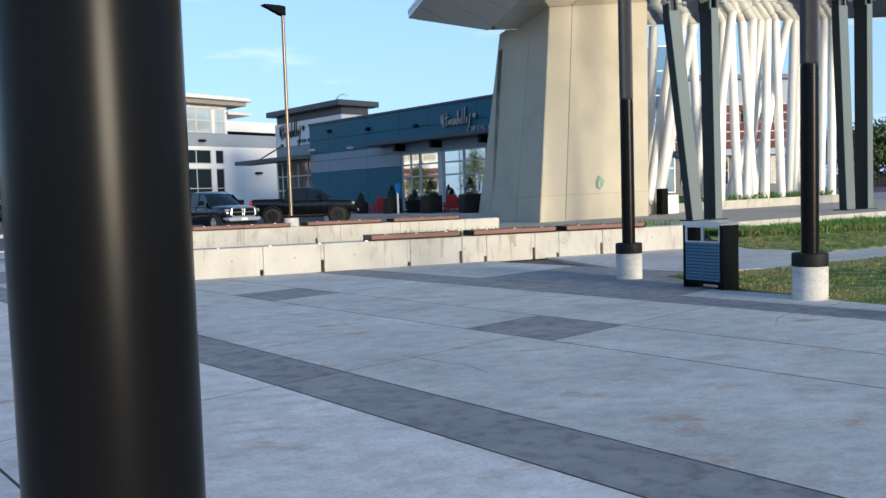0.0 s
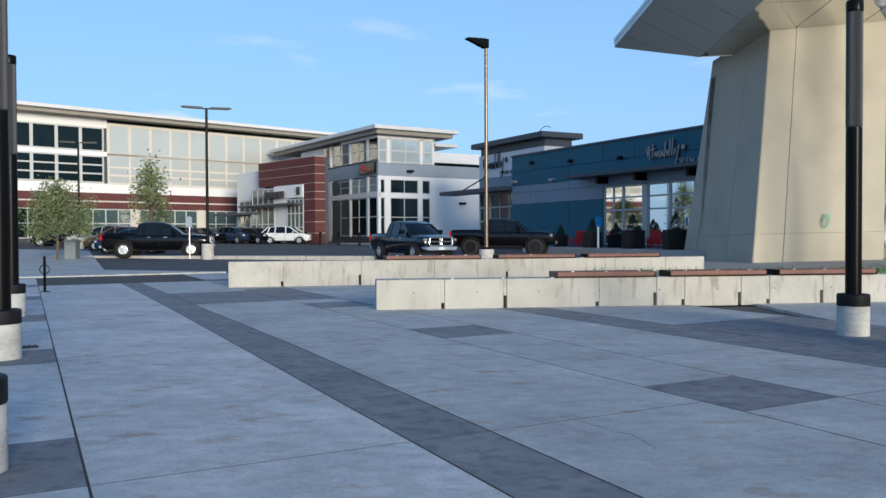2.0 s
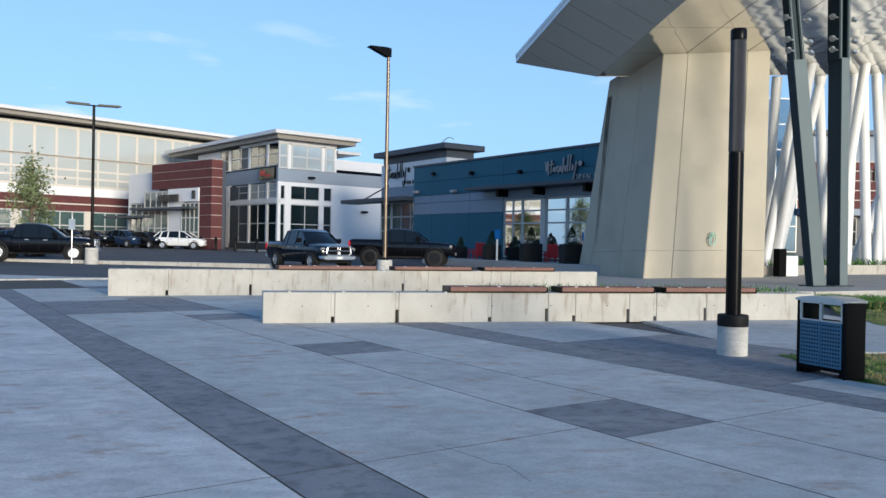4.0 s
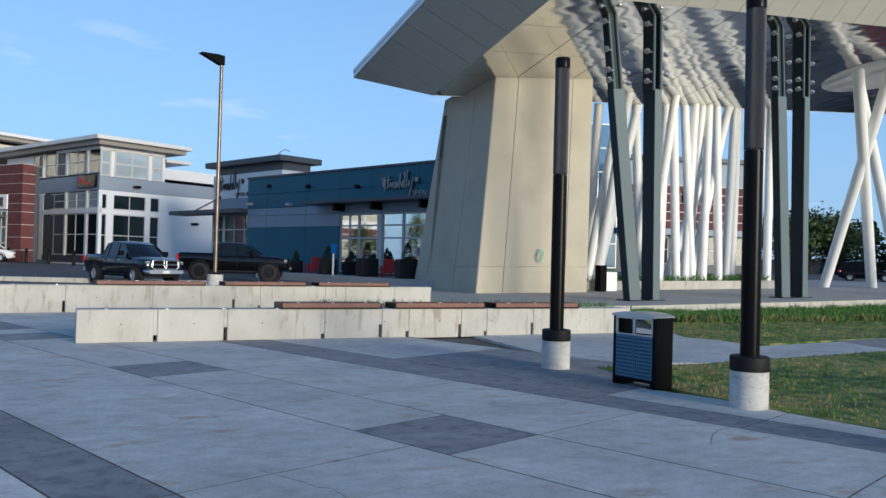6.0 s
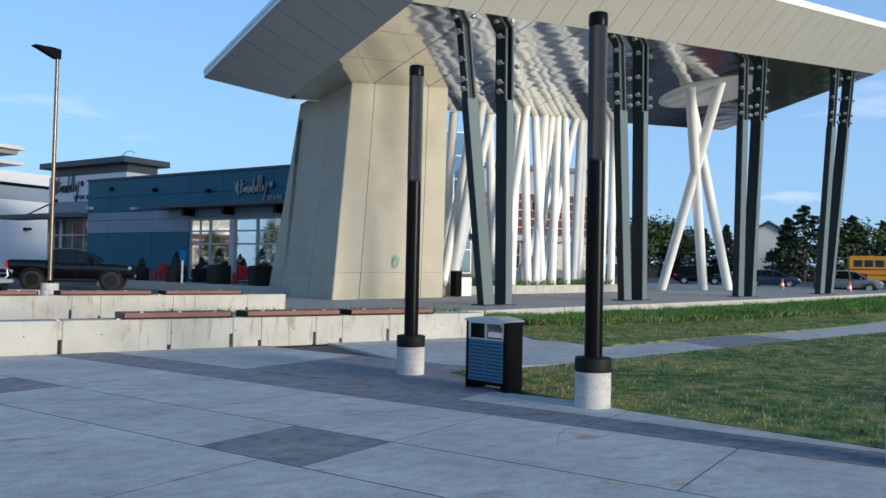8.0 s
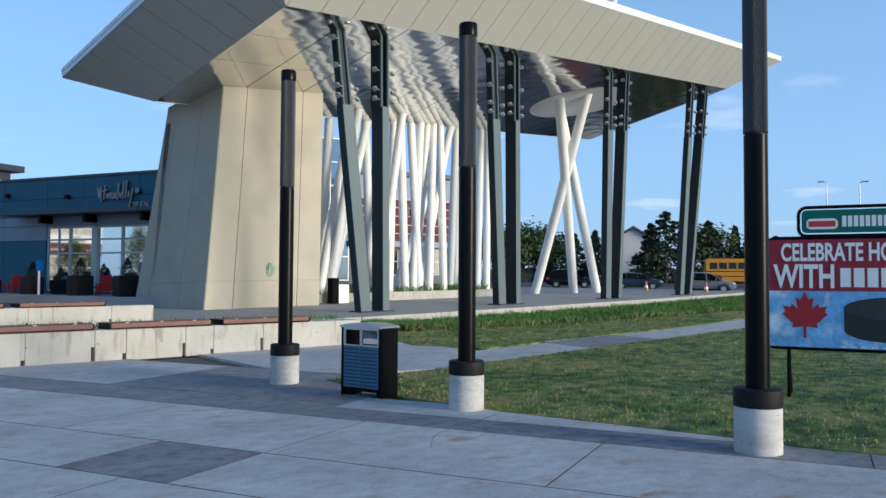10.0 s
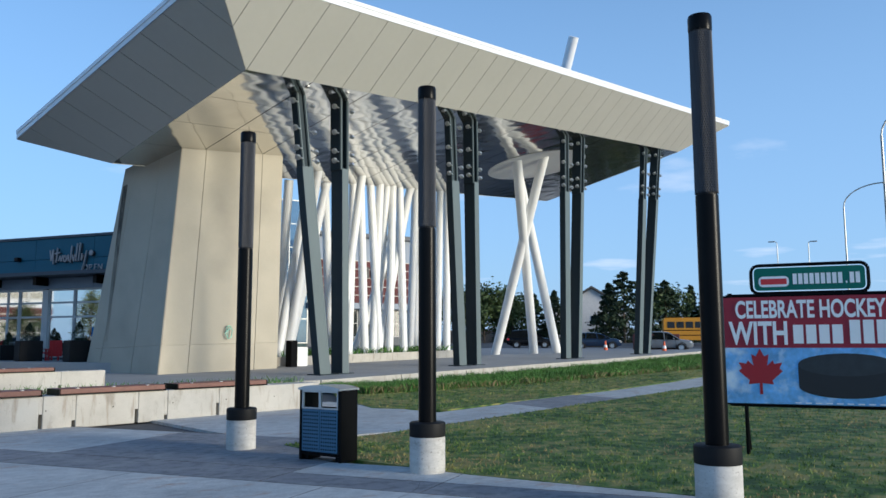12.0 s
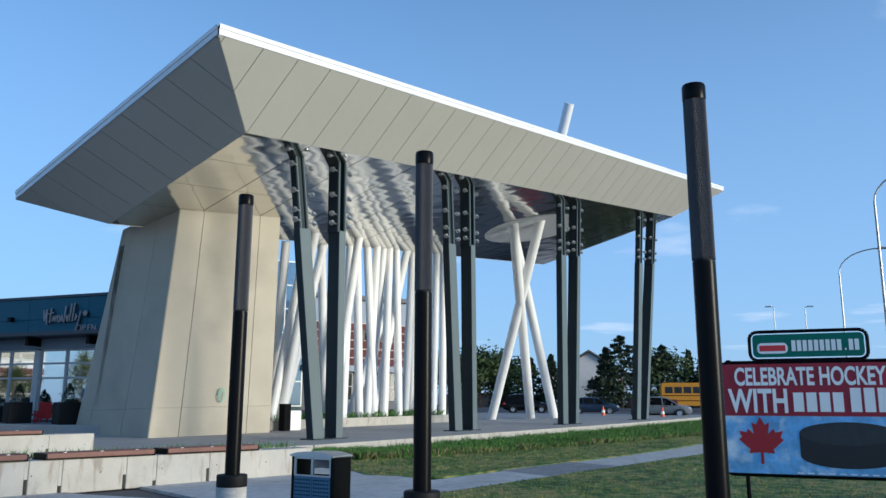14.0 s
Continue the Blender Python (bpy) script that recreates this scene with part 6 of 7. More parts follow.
def suv(m, paint, label, h=1.66, ln=4.7, name="suv", cat="car"):
    c = thing(name, m, label, cat, "parked vehicles")
    k = ln / 4.7
    r, fx, rx = 0.355, 1.42 * k, -1.38 * k
    bm = shell(bmesh.new(), [(2.36 * k, 0.48, 0.70, 0.55), (2.30 * k, 0.36, 0.80, 0.74), (2.08 * k, 0.30, 0.92, 0.86), (1.7 * k, 0.28, 0.99, 0.905), (1.15 * k, 0.27, 1.05, 0.92), (-1.5 * k, 0.27, 1.09, 0.92), (-2.0 * k, 0.30, 1.08, 0.89), (-2.28 * k, 0.36, 1.03, 0.82), (-2.36 * k, 0.50, 0.95, 0.74)])
    part("body", bm, paint, c, soft_angle=40)
    part("sill", boxb(-2.0 * k, 2.0 * k, -0.86, 0.86, 0.22, 0.34, bevel=0.03), M["blackrough"], c, "black lower cladding")
    prof = [(1.3 * k, 1.06), (0.52 * k, h - 0.13), (0.25 * k, h - 0.05), (-0.3 * k, h), (-1.1 * k, h - 0.02), (-1.75 * k, h - 0.12), (-2.2 * k, 1.10)]
    cabin(c, prof, 1.05, 0.85, 0.60, paint, ((0.12 * k, 0.05 * k, h - 0.08), (-0.95 * k, -0.92 * k, h - 0.08), (-1.65 * k, -1.5 * k, h - 0.12)))
    for y in (-0.82, 0.82):
        sg = 1 if y > 0 else -1
        for x in (fx, rx):
            wheel_well(c, x, sg * 0.865, r + 0.05, -sg)
            wheel(c, x, sg * 0.85, r, -sg, M["rim"])
        part("mirror", boxb(0.78 * k, 0.92 * k, y + sg * 0.06, y + sg * 0.24, 1.04, 1.17, bevel=0.04), paint, c)
        part("headlight", boxb(2.0 * k, 2.27 * k, y - 0.12 - sg * 0.12, y + 0.12 - sg * 0.12, 0.72, 0.85, bevel=0.03), M["lampw"], c, "clear headlight")
        part("tail_light", boxb(-2.34 * k, -2.1 * k, y - 0.12 - sg * 0.06, y + 0.12 - sg * 0.06, 0.82, 1.0, bevel=0.03), M["lampr"], c, "red tail light")
        for x in (0.25, -0.75):
            part("door_handle", boxb(x * k, (x + 0.2) * k, y + sg * 0.09, y + sg * 0.115, 0.9, 0.93), M["black"], c)
        for x in (0.98, 0.05, -0.95):
            part("door_seam", boxb(x * k, x * k + 0.012, y + sg * 0.08, y + sg * 0.103, 0.40, 0.98), M["blackrough"], c)
    part("grille", boxb(2.25 * k, 2.375 * k, -0.45, 0.45, 0.50, 0.70, bevel=0.03), M["black"], c)
    return c


def heading(x, y, az, dz=0.0):
    return pose(x, y, ground_z(x, y) - 0.06 + dz, 0, 0, 90 - az)


P_black, P_blue, P_white = car_paint("paint_black", (0.003, 0.003, 0.004)), car_paint("paint_blue_black", (0.005, 0.009, 0.018)), car_paint("paint_white", (0.72, 0.72, 0.71))
P_bronze, P_silver, P_red = car_paint("paint_bronze", (0.10, 0.055, 0.03)), car_paint("paint_silver", (0.20, 0.215, 0.235)), car_paint("paint_red", (0.32, 0.02, 0.02))
P_navy = car_paint("paint_navy", (0.015, 0.03, 0.07))
pickup(heading(-0.35, 41.9, 150, 0.12), P_blue, "dark blue pickup truck with chrome grille parked in the lot")
pickup(heading(4.8, 46.6, 104, 0.12), P_black, "black lifted pickup truck parked in the lot", False, 1.12, "rimk")
pickup(heading(-14.9, 46.8, 84, 0.08), P_black, "black crew-cab pickup with silver rims at the kerb")
suv(heading(-12.6, 75.6, 100, 0.0), P_white, "white crossover parked before the shops", 1.66)
for i, (x, y) in enumerate(((-20.6, 78.5), (-17.9, 77.6), (-15.8, 76.8), (-23, 79.5))):
    suv(heading(x, y, 130), P_black if i != 1 else P_navy, "dark car in the row before the shops", 1.5 + 0.1 * (i % 2))
for i, (x, y, p, l) in enumerate(((-18.8, 53.6, P_navy, "dark blue car in the kerbside row"), (-21.8, 59.0, P_bronze, "bronze crossover in the kerbside row"), (-24.8, 64.1, P_silver, "silver car in the kerbside row"), (-26.8, 67.5, P_white, "white car in the kerbside row"), (-30.3, 68.6, P_black, "black car in the kerbside row"))):
    suv(heading(x, y, 268), p, l, 1.62 + 0.08 * (i % 3))
for x, y, az, p, l, h in ((63.5, 58.5, 138, P_black, "black van on the far street", 1.9), (63.8, 50.2, 138, P_navy, "dark blue crossover on the far street", 1.6), (61.5, 41.0, 150, P_silver, "silver minivan with roof box on the far street", 1.7), (75.0, 60.0, 138, P_red, "red car on the far street", 1.45)):
    suv(heading(x, y, az), p, l, h, 4.9)


def school_bus(m):
    b = thing("school_bus", m, "yellow school bus with dark windows", "bus")
    bm = bmesh.new()
    prism(bm, [(-5.5, 0.6), (-5.5, 2.9), (-5.3, 3.1), (4.0, 3.1), (4.2, 2.9), (4.25, 1.75), (5.6, 1.6), (5.7, 0.6)], -1.2, 1.2)
    part("body", bm, M["yellow"], b)
    for k in range(9):
        for y in (-1.21, 1.21):
            part("window", boxb(-5.1 + k * 1.0, -4.3 + k * 1.0, y - 0.01, y + 0.01, 1.95, 2.65), M["carglass"], b)
    for z in (1.1, 1.65):
        part("rub_rail", boxb(-5.5, 4.2, -1.23, -1.2, z, z + 0.08), M["black"], b)
    for x in (-3.4, 4.3):
        for y, s in ((-1.05, 1), (1.05, -1)):
            wheel(b, x, y, 0.5, s, M["rim"])


school_bus(heading(83.5, 49.0, 142))
for x, y in ((59.6, 49.2), (57.5, 44.2), (57.0, 38.0)):
    c = thing("traffic_cone", Matrix.Translation((x, y, ground_z(x, y) - 0.06)), "orange traffic cone with white band", "traffic cone", "traffic cones")
    part("cone", lathe(bmesh.new(), [(0.2, 0.03), (0.05, 0.95), (0.0, 0.96)], 14, cap=False), M["orange"], c)
    part("band", lathe(bmesh.new(), [(0.155, 0.4), (0.12, 0.62)], 14, cap=False), M["signw"], c)
    part("base", boxb(-0.25, 0.25, -0.25, 0.25, 0, 0.04), M["orange"], c)


# ---- trees ----
def leaf_mesh(name, pts, size, mat, rng):
    vs, fs = [], []
    for p in pts:
        u = Vector((rng.gauss(0, 1), rng.gauss(0, 1), rng.gauss(0, 0.7))).normalized()
        v = u.cross(Vector((rng.gauss(0, 1), rng.gauss(0, 1), rng.gauss(0, 1)))).normalized()
        s = size * rng.uniform(0.6, 1.3)
        k = len(vs)
        vs += [p - u * s, p + v * s * 0.45, p + u * s, p - v * s * 0.45]
        fs.append((k, k + 1, k + 2, k + 3))
    me = bpy.data.meshes.new(name)
    me.from_pydata(vs, [], fs)
    me.materials.append(mat)
    return me


def broadleaf(p, h, r, mat, n, seed, label, clear=0.2, size=0.16, slim=1.0):
    rng = random.Random(seed)
    t = thing("tree", Matrix.Translation(p), label, "tree")
    bm = bmesh.new()
    rod(bm, (0, 0, -0.1), (0.05, 0, h * 0.55), 0.02 * h, 0.010 * h, seg=8)
    tips = []
    for k in range(16):
        z = h * (clear + (0.75 - clear) * k / 16)
        a = k * 2.4 + rng.random()
        l = r * (0.55 + 0.5 * rng.random()) * (1.0 if z < h * 0.55 else 0.7)
        q = Vector((l * math.cos(a), l * math.sin(a), z + l * 0.6 * slim))
        rod(bm, (0.02, 0, min(z, h * 0.54)), q, 0.007 * h, 0.003 * h, seg=5)
        tips.append(q)
    rod(bm, (0.05, 0, h * 0.5), (0, 0, h * 0.95), 0.01 * h, 0.003 * h, seg=6)
    tips += [Vector((0, 0, h * 0.9)), Vector((0.1, 0.1, h * 0.8)), Vector((-0.1, 0.1, h * 0.7))]
    part("trunk", bm, M["bark"], t)
    pts = []
    for i in range(n):
        c = tips[rng.randrange(len(tips))]
        g = Vector((rng.gauss(0, r * 0.24), rng.gauss(0, r * 0.24), rng.gauss(0, h * 0.075)))
        pts.append(c + g)
    ob = new("crown", leaf_mesh("crown", pts, size, mat, rng))
    ob.parent = t
    return t


def conifer(p, h, r, n, seed, label, ragged=0.3):
    rng = random.Random(seed)
    t = thing("conifer", Matrix.Translation(p), label, "tree")
    part("trunk", rod(bmesh.new(), (0, 0, -0.2), (0, 0, h), 0.018 * h, 0.004 * h, seg=8), M["bark"], t)
    pts = []
    boughs = []
    for k in range(46):
        f = 0.06 + 0.94 * k / 46
        a = k * 2.4
        l = r * (1 - f) ** 0.75 * rng.uniform(1 - ragged, 1.1)
        boughs.append((f * h, a, l))
    for i in range(n):
        z, a, l = boughs[rng.randrange(len(boughs))]
        d = rng.random() ** 0.6 * l
        w = 0.12 * h * (1 - z / h) * 0.5 + 0.15
        pts.append(Vector((d * math.cos(a) + rng.gauss(0, w * 0.5), d * math.sin(a) + rng.gauss(0, w * 0.5), z - 0.15 * d + rng.gauss(0, w * 0.4))))
    ob = new("crown", leaf_mesh("crown", pts, 0.022 * h + 0.08, M["needle"], rng))
    ob.parent = t
    return t


def on_ground(x, y):
    return Vector((x, y, ground_z(x, y) - 0.06))


def polar(az, d):
    return on_ground(0.9 + d * math.sin(radians(az)), 1.05 + d * math.cos(radians(az)))


broadleaf(on_ground(-18.7, 42.5), 4.1, 1.35, M["leaf_pale"], 8000, 1, "small pale-leaved tree at the car park edge", 0.22, 0.085)
broadleaf(on_ground(-19.2, 58.0), 6.6, 1.2, M["leaf_pale"], 2300, 2, "slim young green tree among parked cars", 0.2, 0.13, 1.6)
broadleaf(on_ground(-38, 72), 5.5, 2.0, M["leaf"], 2500, 5, "green tree before the office block", 0.2, 0.14)
for az, d, h, r, s in ((44.2, 118, 8.5, 4.0, 11), (46.2, 122, 7.0, 3.6, 12), (42.8, 118, 7.5, 4, 13), (56.4, 118, 8, 4, 14), (60.5, 120, 5.5, 3.2, 15), (63.5, 130, 5.5, 4, 16)):
    broadleaf(polar(az, d), h, r, M["leaf"], 2600, s, "dark green bushy tree across the street", 0.08, 0.34)
for az, d, h, r, s in ((45.7, 128, 9.5, 2.2, 21), (47.8, 130, 8.5, 2.8, 22), (49.2, 128, 9.0, 3.0, 23), (54.0, 112, 10.6, 6.4, 24), (56.8, 116, 9.4, 5.6, 25), (58.5, 122, 9.0, 2.0, 26), (59.3, 122, 8.0, 1.6, 27), (53.0, 114, 9.0, 3.6, 28)):
    conifer(polar(az, d), h * 0.92, r, 3400, s, "tall dark conifer across the street")


# ---- houses and far buildings ----
def far_house():
    o = polar(51.8, 135)
    h = thing("far_house", basis(o, Vector((math.sin(radians(140)), math.cos(radians(140)), 0))), "grey-sided house with a gabled roof", "house")
    part("wall", boxb(-6, 6, 0, 9, -0.5, 5.2), M["siding"], h)
    bm = bmesh.new()
    prism(bm, [(-6.6, 5.0), (0, 9.0), (6.6, 5.0), (6.6, 5.3), (0, 9.35), (-6.6, 5.3)], -0.5, 9.5)
    part("roof", bm, M["roofdark"], h)
    bm = bmesh.new()
    prism(bm, [(-6, 5.2), (0, 8.9), (6, 5.2)], 0.0, 0.3)
    part("gable", bm, M["siding"], h)
    for x in (-3.5, 0.5, 3.5):
        part("window", boxb(x - 0.7, x + 0.7, -0.05, 0.02, 2.9, 4.4), M["glass"], h)
    part("neighbour_wall", boxb(10, 26, 2, 10, -0.5, 3.0), M["siding"], h)
    for k in range(6):
        f = thing("far_fence", basis(polar(43 + k * 3.2, 140), Vector((math.sin(radians(140)), math.cos(radians(140)), 0))), "dark boundary fence panel", "fence", "far fence")
        part("panel", boxb(-4.4, 4.4, 0, 0.1, -0.5, 2.2), M["roofdark"], f)


far_house()


def stone_sign():
    o = polar(56.4, 72)
    s = thing("stone_sign", basis(o, Vector((math.sin(radians(140)), math.cos(radians(140)), 0))), "low stone entrance sign with pale letters", "sign")
    part("block", boxb(-2.3, 1.6, 0, 0.6, -0.3, 1.5, bevel=0.05), M["brick"], s)
    text_part("lettering", "BURN", 0.85, M["letw"], s, pose(0.2, -0.03, 0.8, 90), 0.02)


stone_sign()


def clinic():
    """The glass and brick building seen between the white poles."""
    o = polar(27.6, 92)
    d = Vector((math.sin(radians(100)), math.cos(radians(100)), 0))
    b = thing("brick_and_glass_building", Matrix.Translation(o), "brick building with grey upper band and glass entrance tower", "building")
    f = Facade(b, o, d)
    f.block("glass_tower", 0, 7, -0.6, 17, M["glasst"], y1=7)
    f.window(0, 7, 0.5, 17, 3, 6, M["glassb"], M["framed"], y=-0.05, bar=0.12)
    f.block("wall", 7.1, 24, -0.6, 4.5, M["slate"], y0=0.5, y1=10)
    x = 8.0
    while x < 23:
        f.window(x, x + 2.4, 1.2, 4.4, 2, 2, M["glass"], M["frame"], y=0.42)
        x += 3.2
    f.block("canopy_band", 7.1, 24, 4.5, 5.2, M["greyp"], y0=-1.0, y1=10)
    zc = [5.2, 6.25, 7.3, 8.35, 9.4, 10.4]
    for z0, z1 in zip(zc, zc[1:]):
        f.block("brick_course", 7.1, 24, z0, z1 - 0.1, M["brick"], y0=0.3, y1=10)
        f.block("string_course", 7.1, 24, z1 - 0.1, z1, M["cream"], y0=0.28, y1=10)
    f.block("upper_band", 7.1, 24, 10.4, 13.2, M["greyp"], y0=0.4, y1=10)
    f.block("roof_edge", 6.8, 24.4, 13.2, 13.7, M["slate"], y0=-0.2, y1=10.2)
    bm = bmesh.new()
    for k in range(5):
        box(bm, 14.5 + k * 0.8, 15.0 + k * 0.8, 0.1, 0.28, 8.3, 9.6)
    part("sign_bars", bm, M["letk"], b, m=f.m)


M["glassb"] = material("blue_glass", (0.12, 0.20, 0.30), 0.05, metal=0.6, var=0.1, bump=0)
clinic()


def street_lamp(p, h, az, reach, label):
    l = thing("street_lamp", Matrix.Translation(p), label, "street lamp", "street lamps")
    part("mast", rod(bmesh.new(), (0, 0, 0), (0, 0, h - reach * 0.6), 0.085, 0.06, seg=8), M["framed"], l)
    d = Vector((math.sin(radians(az)), math.cos(radians(az)), 0))
    bm = bmesh.new()
    pts = [Vector((0, 0, h - reach * 0.6)) + d * reach * (1 - math.cos(k / 8 * math.pi / 2)) + Vector((0, 0, reach * 0.6 * math.sin(k / 8 * math.pi / 2))) for k in range(9)]
    for a, b in zip(pts, pts[1:]):
        rod(bm, a, b, 0.05, seg=6)
    part("arm", bm, M["framed"], l)
    part("lamp_head", boxb(-0.15, 0.75, -0.15, 0.15, -0.08, 0.08, basis(pts[-1], d), bevel=0.03), M["framed"], l)


street_lamp(polar(68.2, 70), 13.2, 150, 3.0, "tall curved-arm street lamp")
street_lamp(polar(70.6, 45), 13.4, 150, 3.0, "tall curved-arm street lamp")
street_lamp(polar(64.1, 125), 14.5, 330, 0.4, "tall street lamp far off")
street_lamp(polar(66.0, 125), 14.3, 150, 0.4, "tall street lamp far off")


# ---- advertising sign on the lawn ----
def outline_mesh(pts, y0, y1):
    return prism(bmesh.new(), pts, y0, y1)


def lawn_sign():
    tl, tr = Vector((11.64, 7.11, 0)), Vector((12.44, 5.39, 0))
    d = (tr - tl).normalized()
    s = thing("lawn_sign", basis(tl, d), "portable hockey advertising sign in a black tube frame", "sign")
    w, z0, z1 = 2.28, 0.72, 2.22
    zm = 1.50
    def rounded(x0, x1, a, b, r):
        out = []
        for cx, cz, st in ((x1 - r, b - r, 0), (x0 + r, b - r, 90), (x0 + r, a + r, 180), (x1 - r, a + r, 270)):
            out += [(cx + r * math.cos(radians(st + k * 22.5)), cz + r * math.sin(radians(st + k * 22.5))) for k in range(5)]
        return out
    fr = bmesh.new()
    o = rounded(-0.02, w + 0.02, z0 - 0.02, z1 + 0.02, 0.10)
    for p, q in zip(o, o[1:] + o[:1]):
        rod(fr, (p[0], 0.03, p[1]), (q[0], 0.03, q[1]), 0.028, seg=8)
    part("frame", fr, M["black"], s, "black tube frame")
    part("lower_print", boxb(0.0, w, 0.0, 0.03, z0, zm), M["ice"], s, "pale blue ice print")
    part("upper_print", boxb(0.0, w, 0.0, 0.03, zm, z1), M["maroon"], s, "maroon printed band")
    text_part("lettering", "CELEBRATE HOCKEY", 0.34, M["signw"], s, pose(1.12, -0.006, 2.03, 90), 0.003, sx=0.595, bold=0.009)
    text_part("lettering", "WITH", 0.45, M["signw"], s, pose(0.47, -0.006, 1.69, 90), 0.003, sx=0.66, bold=0.012)
    x = 0.92
    for wd, h in ((0.165, 0.26), (0.165, 0.26), (0.165, 0.26), (0.165, 0.26), (0.05, 0), (0.165, 0.32), (0.165, 0.32), (0.165, 0.32), (0.165, 0.32)):
        if h:
            part("name_bar", boxb(x, x + wd - 0.035, -0.008, -0.001, 1.56, 1.56 + h), M["signw"], s)
        x += wd
    # maple leaf
    half = [(0, 0.40), (0.055, 0.29), (0.115, 0.32), (0.09, 0.16), (0.165, 0.235), (0.185, 0.185), (0.285, 0.205), (0.25, 0.12), (0.29, 0.085), (0.15, -0.045), (0.165, -0.10), (0.018, -0.085), (0.02, -0.24), (-0.0, -0.24)]
    leaf = half + [(-x, z) for x, z in half[::-1][1:-1]]
    part("maple_leaf", outline_mesh([(0.47 + x, 1.09 + z) for x, z in leaf], -0.007, -0.001), M["maple"], s, "dark red maple leaf print")
    # puck
    px_, pz, rx, rz, dp = 1.56, 1.27, 0.60, 0.155, 0.36
    top = [(px_ + rx * math.cos(k / 32 * 6.2832), pz + rz * math.sin(k / 32 * 6.2832)) for k in range(32)]
    low = [(px_ - rx, pz)] + [(px_ - rx * math.cos(math.pi * k / 20), pz - dp + 0.06 - rz * math.sin(math.pi * k / 20)) for k in range(21)] + [(px_ + rx, pz)]
    part("puck_side", outline_mesh(low, -0.005, -0.001), M["puck"], s, "black puck print")
    part("puck_top", outline_mesh(top, -0.008, -0.001), M["puckt"], s)
    bm = bmesh.new()
    for k in range(9):
        box(bm, 0.9 + 0.13 * k, 0.98 + 0.13 * k, -0.005, -0.001, 0.735, 0.75)
    part("small_print", bm, M["signw"], s)
    # top board
    o = rounded(0.40, 1.90, z1 + 0.05, z1 + 0.45, 0.10)
    fr = bmesh.new()
    for p, q in zip(o, o[1:] + o[:1]):
        rod(fr, (p[0], 0.03, p[1]), (q[0], 0.03, q[1]), 0.024, seg=8)
    part("top_frame", fr, M["black"], s)
    part("top_board", outline_mesh(rounded(0.44, 1.86, z1 + 0.09, z1 + 0.41, 0.06), 0.0, 0.03), M["signg"], s, "green top board")
    part("logo_shape", outline_mesh(rounded(0.50, 0.90, z1 + 0.14, z1 + 0.29, 0.06), -0.005, -0.001), M["signw"], s)
    part("logo_bar", boxb(0.53, 0.87, -0.008, -0.004, z1 + 0.175, z1 + 0.255), M["red"], s)
    bm = bmesh.new()
    for k in range(12):
        if k != 9:
            part("address_bar", boxb(0.95 + 0.072 * k, 1.003 + 0.072 * k, -0.005, -0.001, z1 + 0.17, z1 + 0.32), M["signw"], s)
        else:
            part("address_bar", boxb(0.97 + 0.072 * k, 0.99 + 0.072 * k, -0.005, -0.001, z1 + 0.17, z1 + 0.20), M["signw"], s)
    for x in (0.26, 2.05):
        part("leg", rod(bmesh.new(), (x, 0.03, 0.0), (x, 0.03, z0), 0.028, seg=8), M["black"], s)
        part("brace", rod(bmesh.new(), (x, 0.55, 0.0), (x, 0.05, 0.62), 0.02, seg=8), M["black"], s)
    for x in (0.1, 0.6, 1.1, 1.6, 2.15):
        part("clamp", boxb(x - 0.03, x + 0.03, -0.01, 0.06, z1 + 0.0, z1 + 0.06), M["black"], s)


lawn_sign()

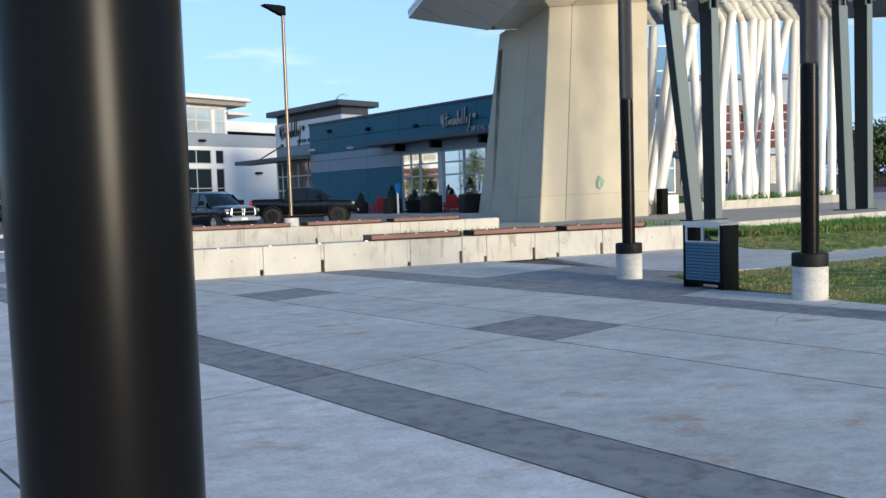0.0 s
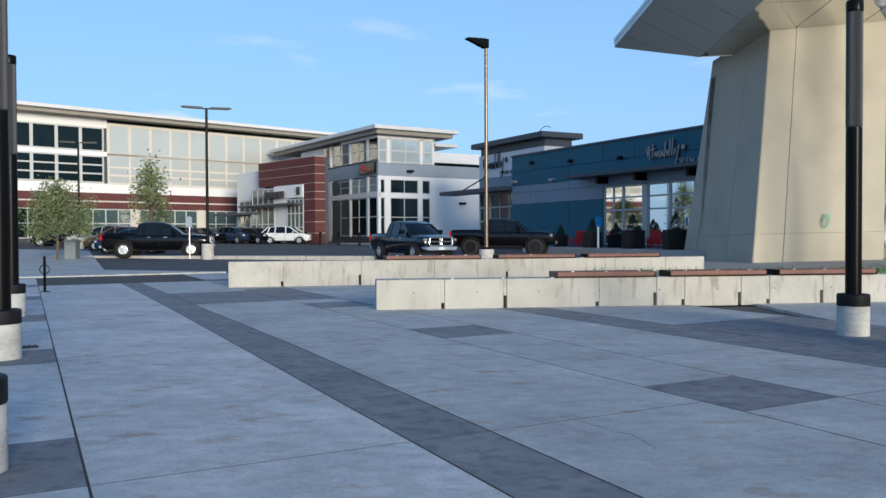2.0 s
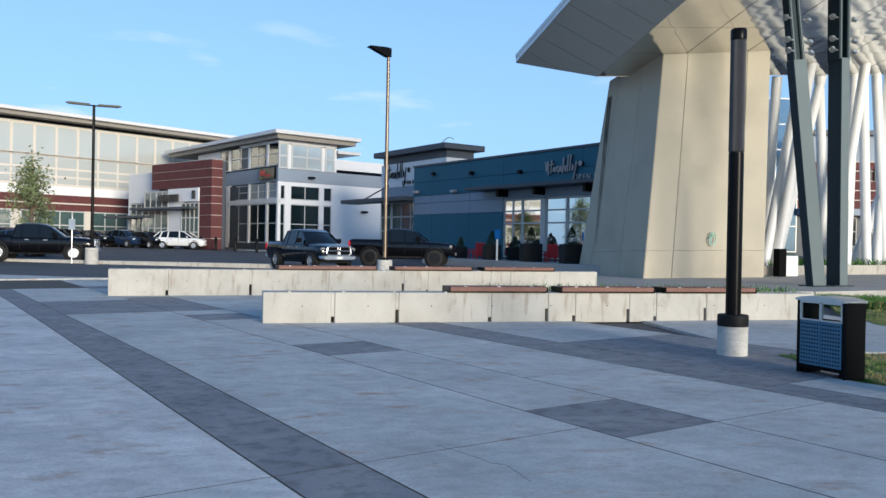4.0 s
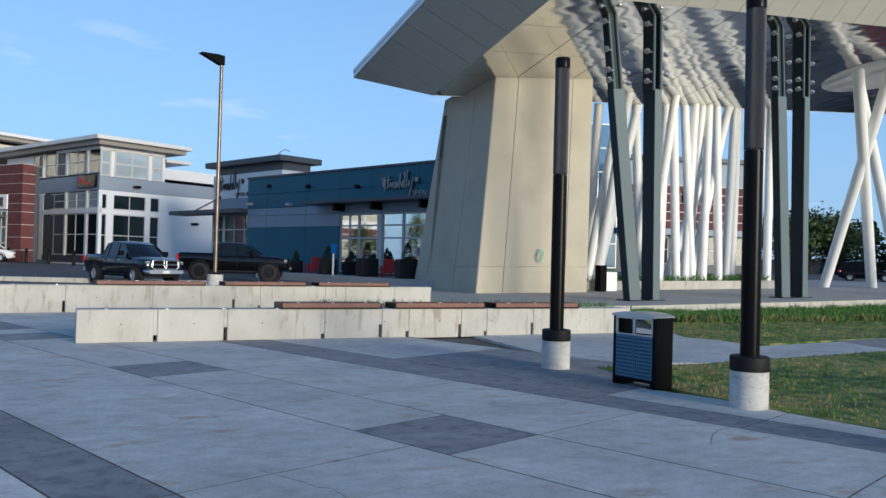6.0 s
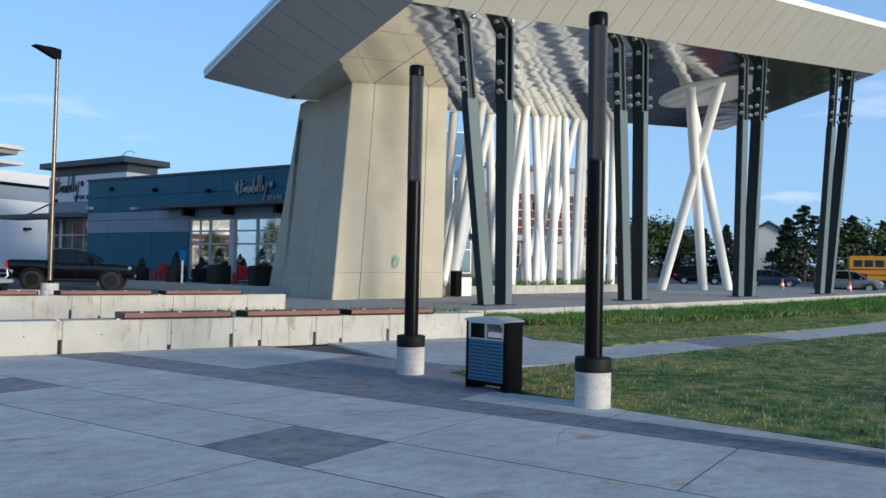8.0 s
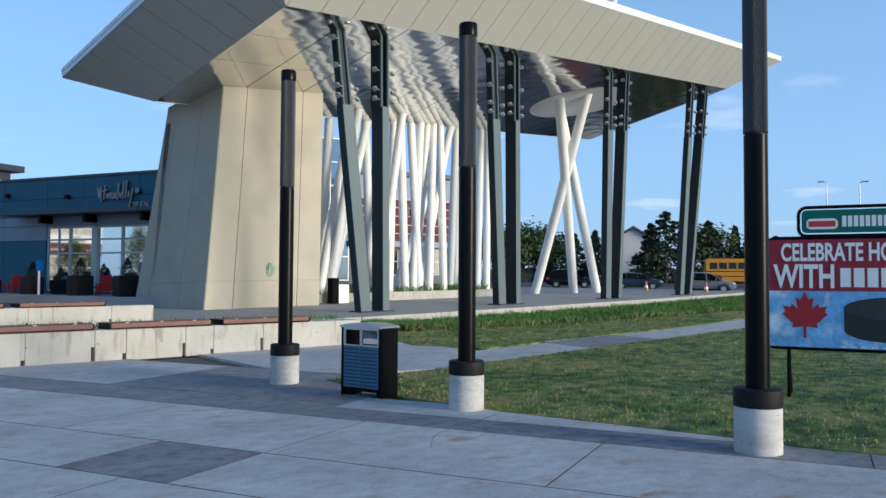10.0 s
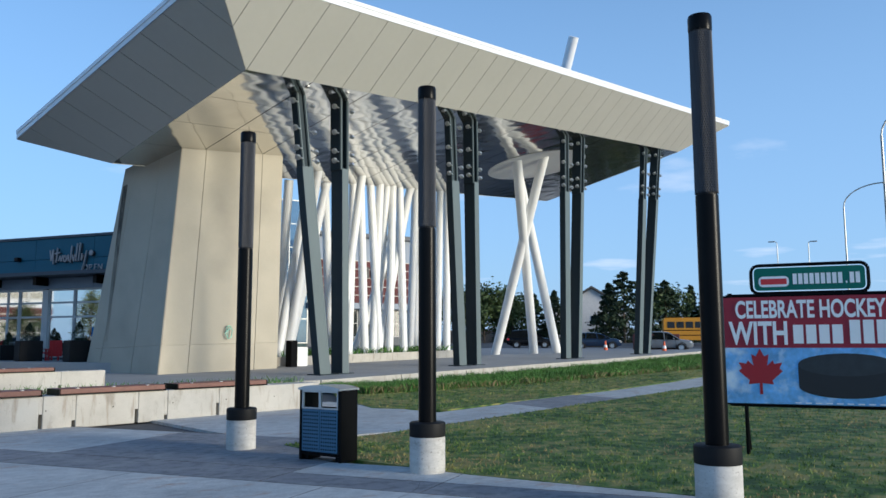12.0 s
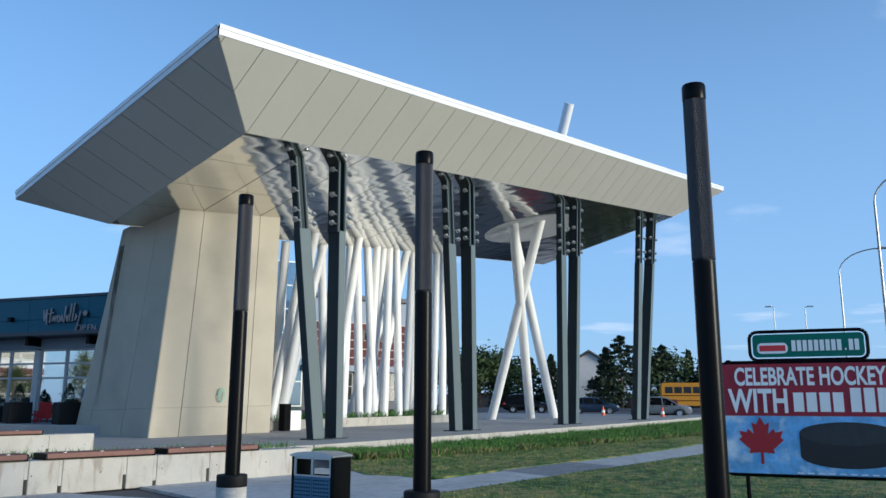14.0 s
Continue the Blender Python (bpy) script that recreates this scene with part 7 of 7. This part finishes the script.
# ---- plaza paving, slab by slab ----
def build_plaza():
    # bed below the slabs
    bm = bmesh.new()
    pts = [G(-26, -16), G(10.9, -16), G(10.9, 6.1), G(13.2, 6.1), G(13.2, 14.2), G(16, 16), G(16, 30), G(10, 34), G(-26, 34)]
    top = [bm.verts.new(p + Vector((0, 0, -0.005))) for p in pts]
    low = [bm.verts.new(p + Vector((0, 0, -0.12))) for p in pts]
    bm.faces.new(top)
    for i in range(len(pts)):
        bm.faces.new((top[i], low[i], low[(i + 1) % len(pts)], top[(i + 1) % len(pts)]))
    bed = solid("pavement", bm, M["joint"], "plaza of large grey concrete slabs with charcoal bands", "pavement", kind="structure")
    gap = 0.006
    near = []

    def cell(u0, u1, v0, v1, dark):
        near.append((u0 + 0.009, u1 - 0.009, v0 + gap, v1 - gap, dark))
    P0, PP, PS = 5.25, 5.5, 1.25            # start, period and size of the dark squares
    marks = [P0 + PP * k for k in range(-4, 6)]

    def column(u0, u1, cuts, dark_fn):
        for v0, v1 in zip(cuts, cuts[1:]):
            cell(u0, u1, v0, v1, dark_fn(0.5 * (v0 + v1)))
    sq = sorted([m for m in marks] + [m + PS for m in marks])
    bays = [m + 0.45 for m in marks]
    mid = sorted(marks + [m + PP / 2 for m in marks])
    in_sq = lambda v: any(m < v < m + PS for m in marks)
    left = [5.7 + 5.35 * k for k in range(-4, 6)]
    sql = sorted(left + [m + 1.32 for m in left])
    in_sql = lambda v: any(m < v < m + 1.32 for m in left)
    plain = lambda v: False
    always = lambda v: True
    for u0, u1, cuts, fn in (
            (-26.0, -20.0, bays, plain), (-20.0, -14.5, bays, plain), (-14.5, -9.0, bays, plain), (-9.0, -5.0, bays, plain), (-5.0, -0.12, bays, plain),
            (-0.12, 1.1, sql, in_sql), (6.17, 7.42, sorted(sq + [18.5]), lambda v: in_sq(v) or 18.5 < v < 21.8), (7.42, 9.3, mid, plain)):
        column(u0, u1, [c for c in cuts if -16.5 < c < 33], fn)
    column(9.3, 9.98, [-16, -10.5, -5, 0.1, 4.1, 6.15], always)
    column(9.98, 10.9, [-16, -10.5, -5, 0.1, 4.1, 6.15], plain)
    column(9.3, 10.25, [6.15, 10.4, 14.4], always)
    column(10.25, 13.1, [6.15, 10.4], always)
    column(10.25, 13.1, [10.4, 14.1], plain)
    column(9.3, 13.1, [18.4, 22, 27.5, 33], plain)
    # the long charcoal band widens a little along its length
    band_l = lambda v: 3.19 + 0.0135 * min(max(v, 0), 20)
    band_r = lambda v: 3.82 + 0.02 * min(max(v, 0), 11)
    for left_of, right_of, cuts, fn in (
            (lambda v: 1.1, band_l, bays, plain), (band_l, band_r, bays, always),
            (band_r, lambda v: 6.17, sorted(bays + [18.5]), lambda v: 18.5 < v < 22.3)):
        cuts = [c for c in cuts if -16.5 < c < 33]
        for v0, v1 in zip(cuts, cuts[1:]):
            va, vb = v0 + gap, v1 - gap
            bm = bmesh.new()
            flat_pts = [G(left_of(va) + 0.009, va), G(right_of(va) - 0.009, va), G(right_of(vb) - 0.009, vb), G(left_of(vb) + 0.009, vb)]
            hi = [bm.verts.new(p) for p in flat_pts]
            lo = [bm.verts.new(p + Vector((0, 0, -0.08))) for p in flat_pts]
            bm.faces.new(hi)
            # side faces take the dark joint colour to paint shade into the gaps
            for i in range(4):
                bm.faces.new((hi[i], lo[i], lo[(i + 1) % 4], hi[(i + 1) % 4])).material_index = 1
            piece("slab", mesh_of(bm, "slab", [M["slab_dark"] if fn((v0 + v1) / 2) else M["slab_pale"] if right_of is band_l else M["slab"], M["joint"]]), bed, Matrix())
    # hairline cracks
    for line in (((6.90, 8.29), (6.70, 8.08), (6.47, 7.91), (6.20, 7.78), (6.00, 7.62), (5.70, 7.26)), ((1.60, 7.32), (1.72, 7.15), (1.87, 6.91), (1.93, 6.78), (2.03, 6.72), (2.11, 6.31))):
        bm = bmesh.new()
        for k, (p, q) in enumerate(zip(line, line[1:])):
            beam(bm, (*p, 0.0), (*q, 0.0), 0.0035 + 0.0015 * (k % 2), 0.002, (0.3, 1, 0) if k % 2 else (1, 0.2, 0))
        part("crack", bm, M["joint"], bed, "thin dark crack across a slab")
    shared = {}
    for u0, u1, v0, v1, dark in near:
        pale = u1 < 1.2
        key = (round(u1 - u0, 3), round(v1 - v0, 3), dark, pale)
        if key not in shared:
            a, b = key[0] / 2, key[1] / 2
            bm = boxb(-a, a, -b, b, -0.08, 0.0)
            for f in bm.faces:          # sides in dark joint colour, standing in for shade in the gaps
                f.material_index = 0 if all(v.co.z > -0.01 for v in f.verts) else 1
            shared[key] = mesh_of(bm, "slab", [M["slab_dark"] if dark else M["slab_pale"] if pale else M["slab"], M["joint"]])
        m = basis(G((u0 + u1) / 2, (v0 + v1) / 2), G2)
        piece("slab", shared[key], bed, m)


build_plaza()


draped("pavement", [(-30.59, 59.68), (-23.03, 56.60), (-12.99, 34.25), (-7.65, 33.10), (-11.78, 31.02), (-38.00, 17.95)], 0.006, M["slab"], "pale concrete walk between plaza and car park", "pavement")


def car_park_kerbs():
    bm = boxb(0, 26, 0, 0.35, -0.1, 0.16, basis(Vector((-21.5, 47.3, 0.22)), Vector((13, -2.6, 0))), bevel=0.03)
    solid("kerb", bm, M["cast"], "pale concrete car park kerb", "kerb", kind="structure")
    bm = boxb(0, 24, 0, 3.0, -0.1, 0.1, basis(Vector((-8.0, 76.0, 0.62)), Vector((12, -10, 0))), bevel=0.03)
    solid("pavement", bm, M["deckc"], "grey concrete walk before the shops", "pavement", kind="structure")


car_park_kerbs()
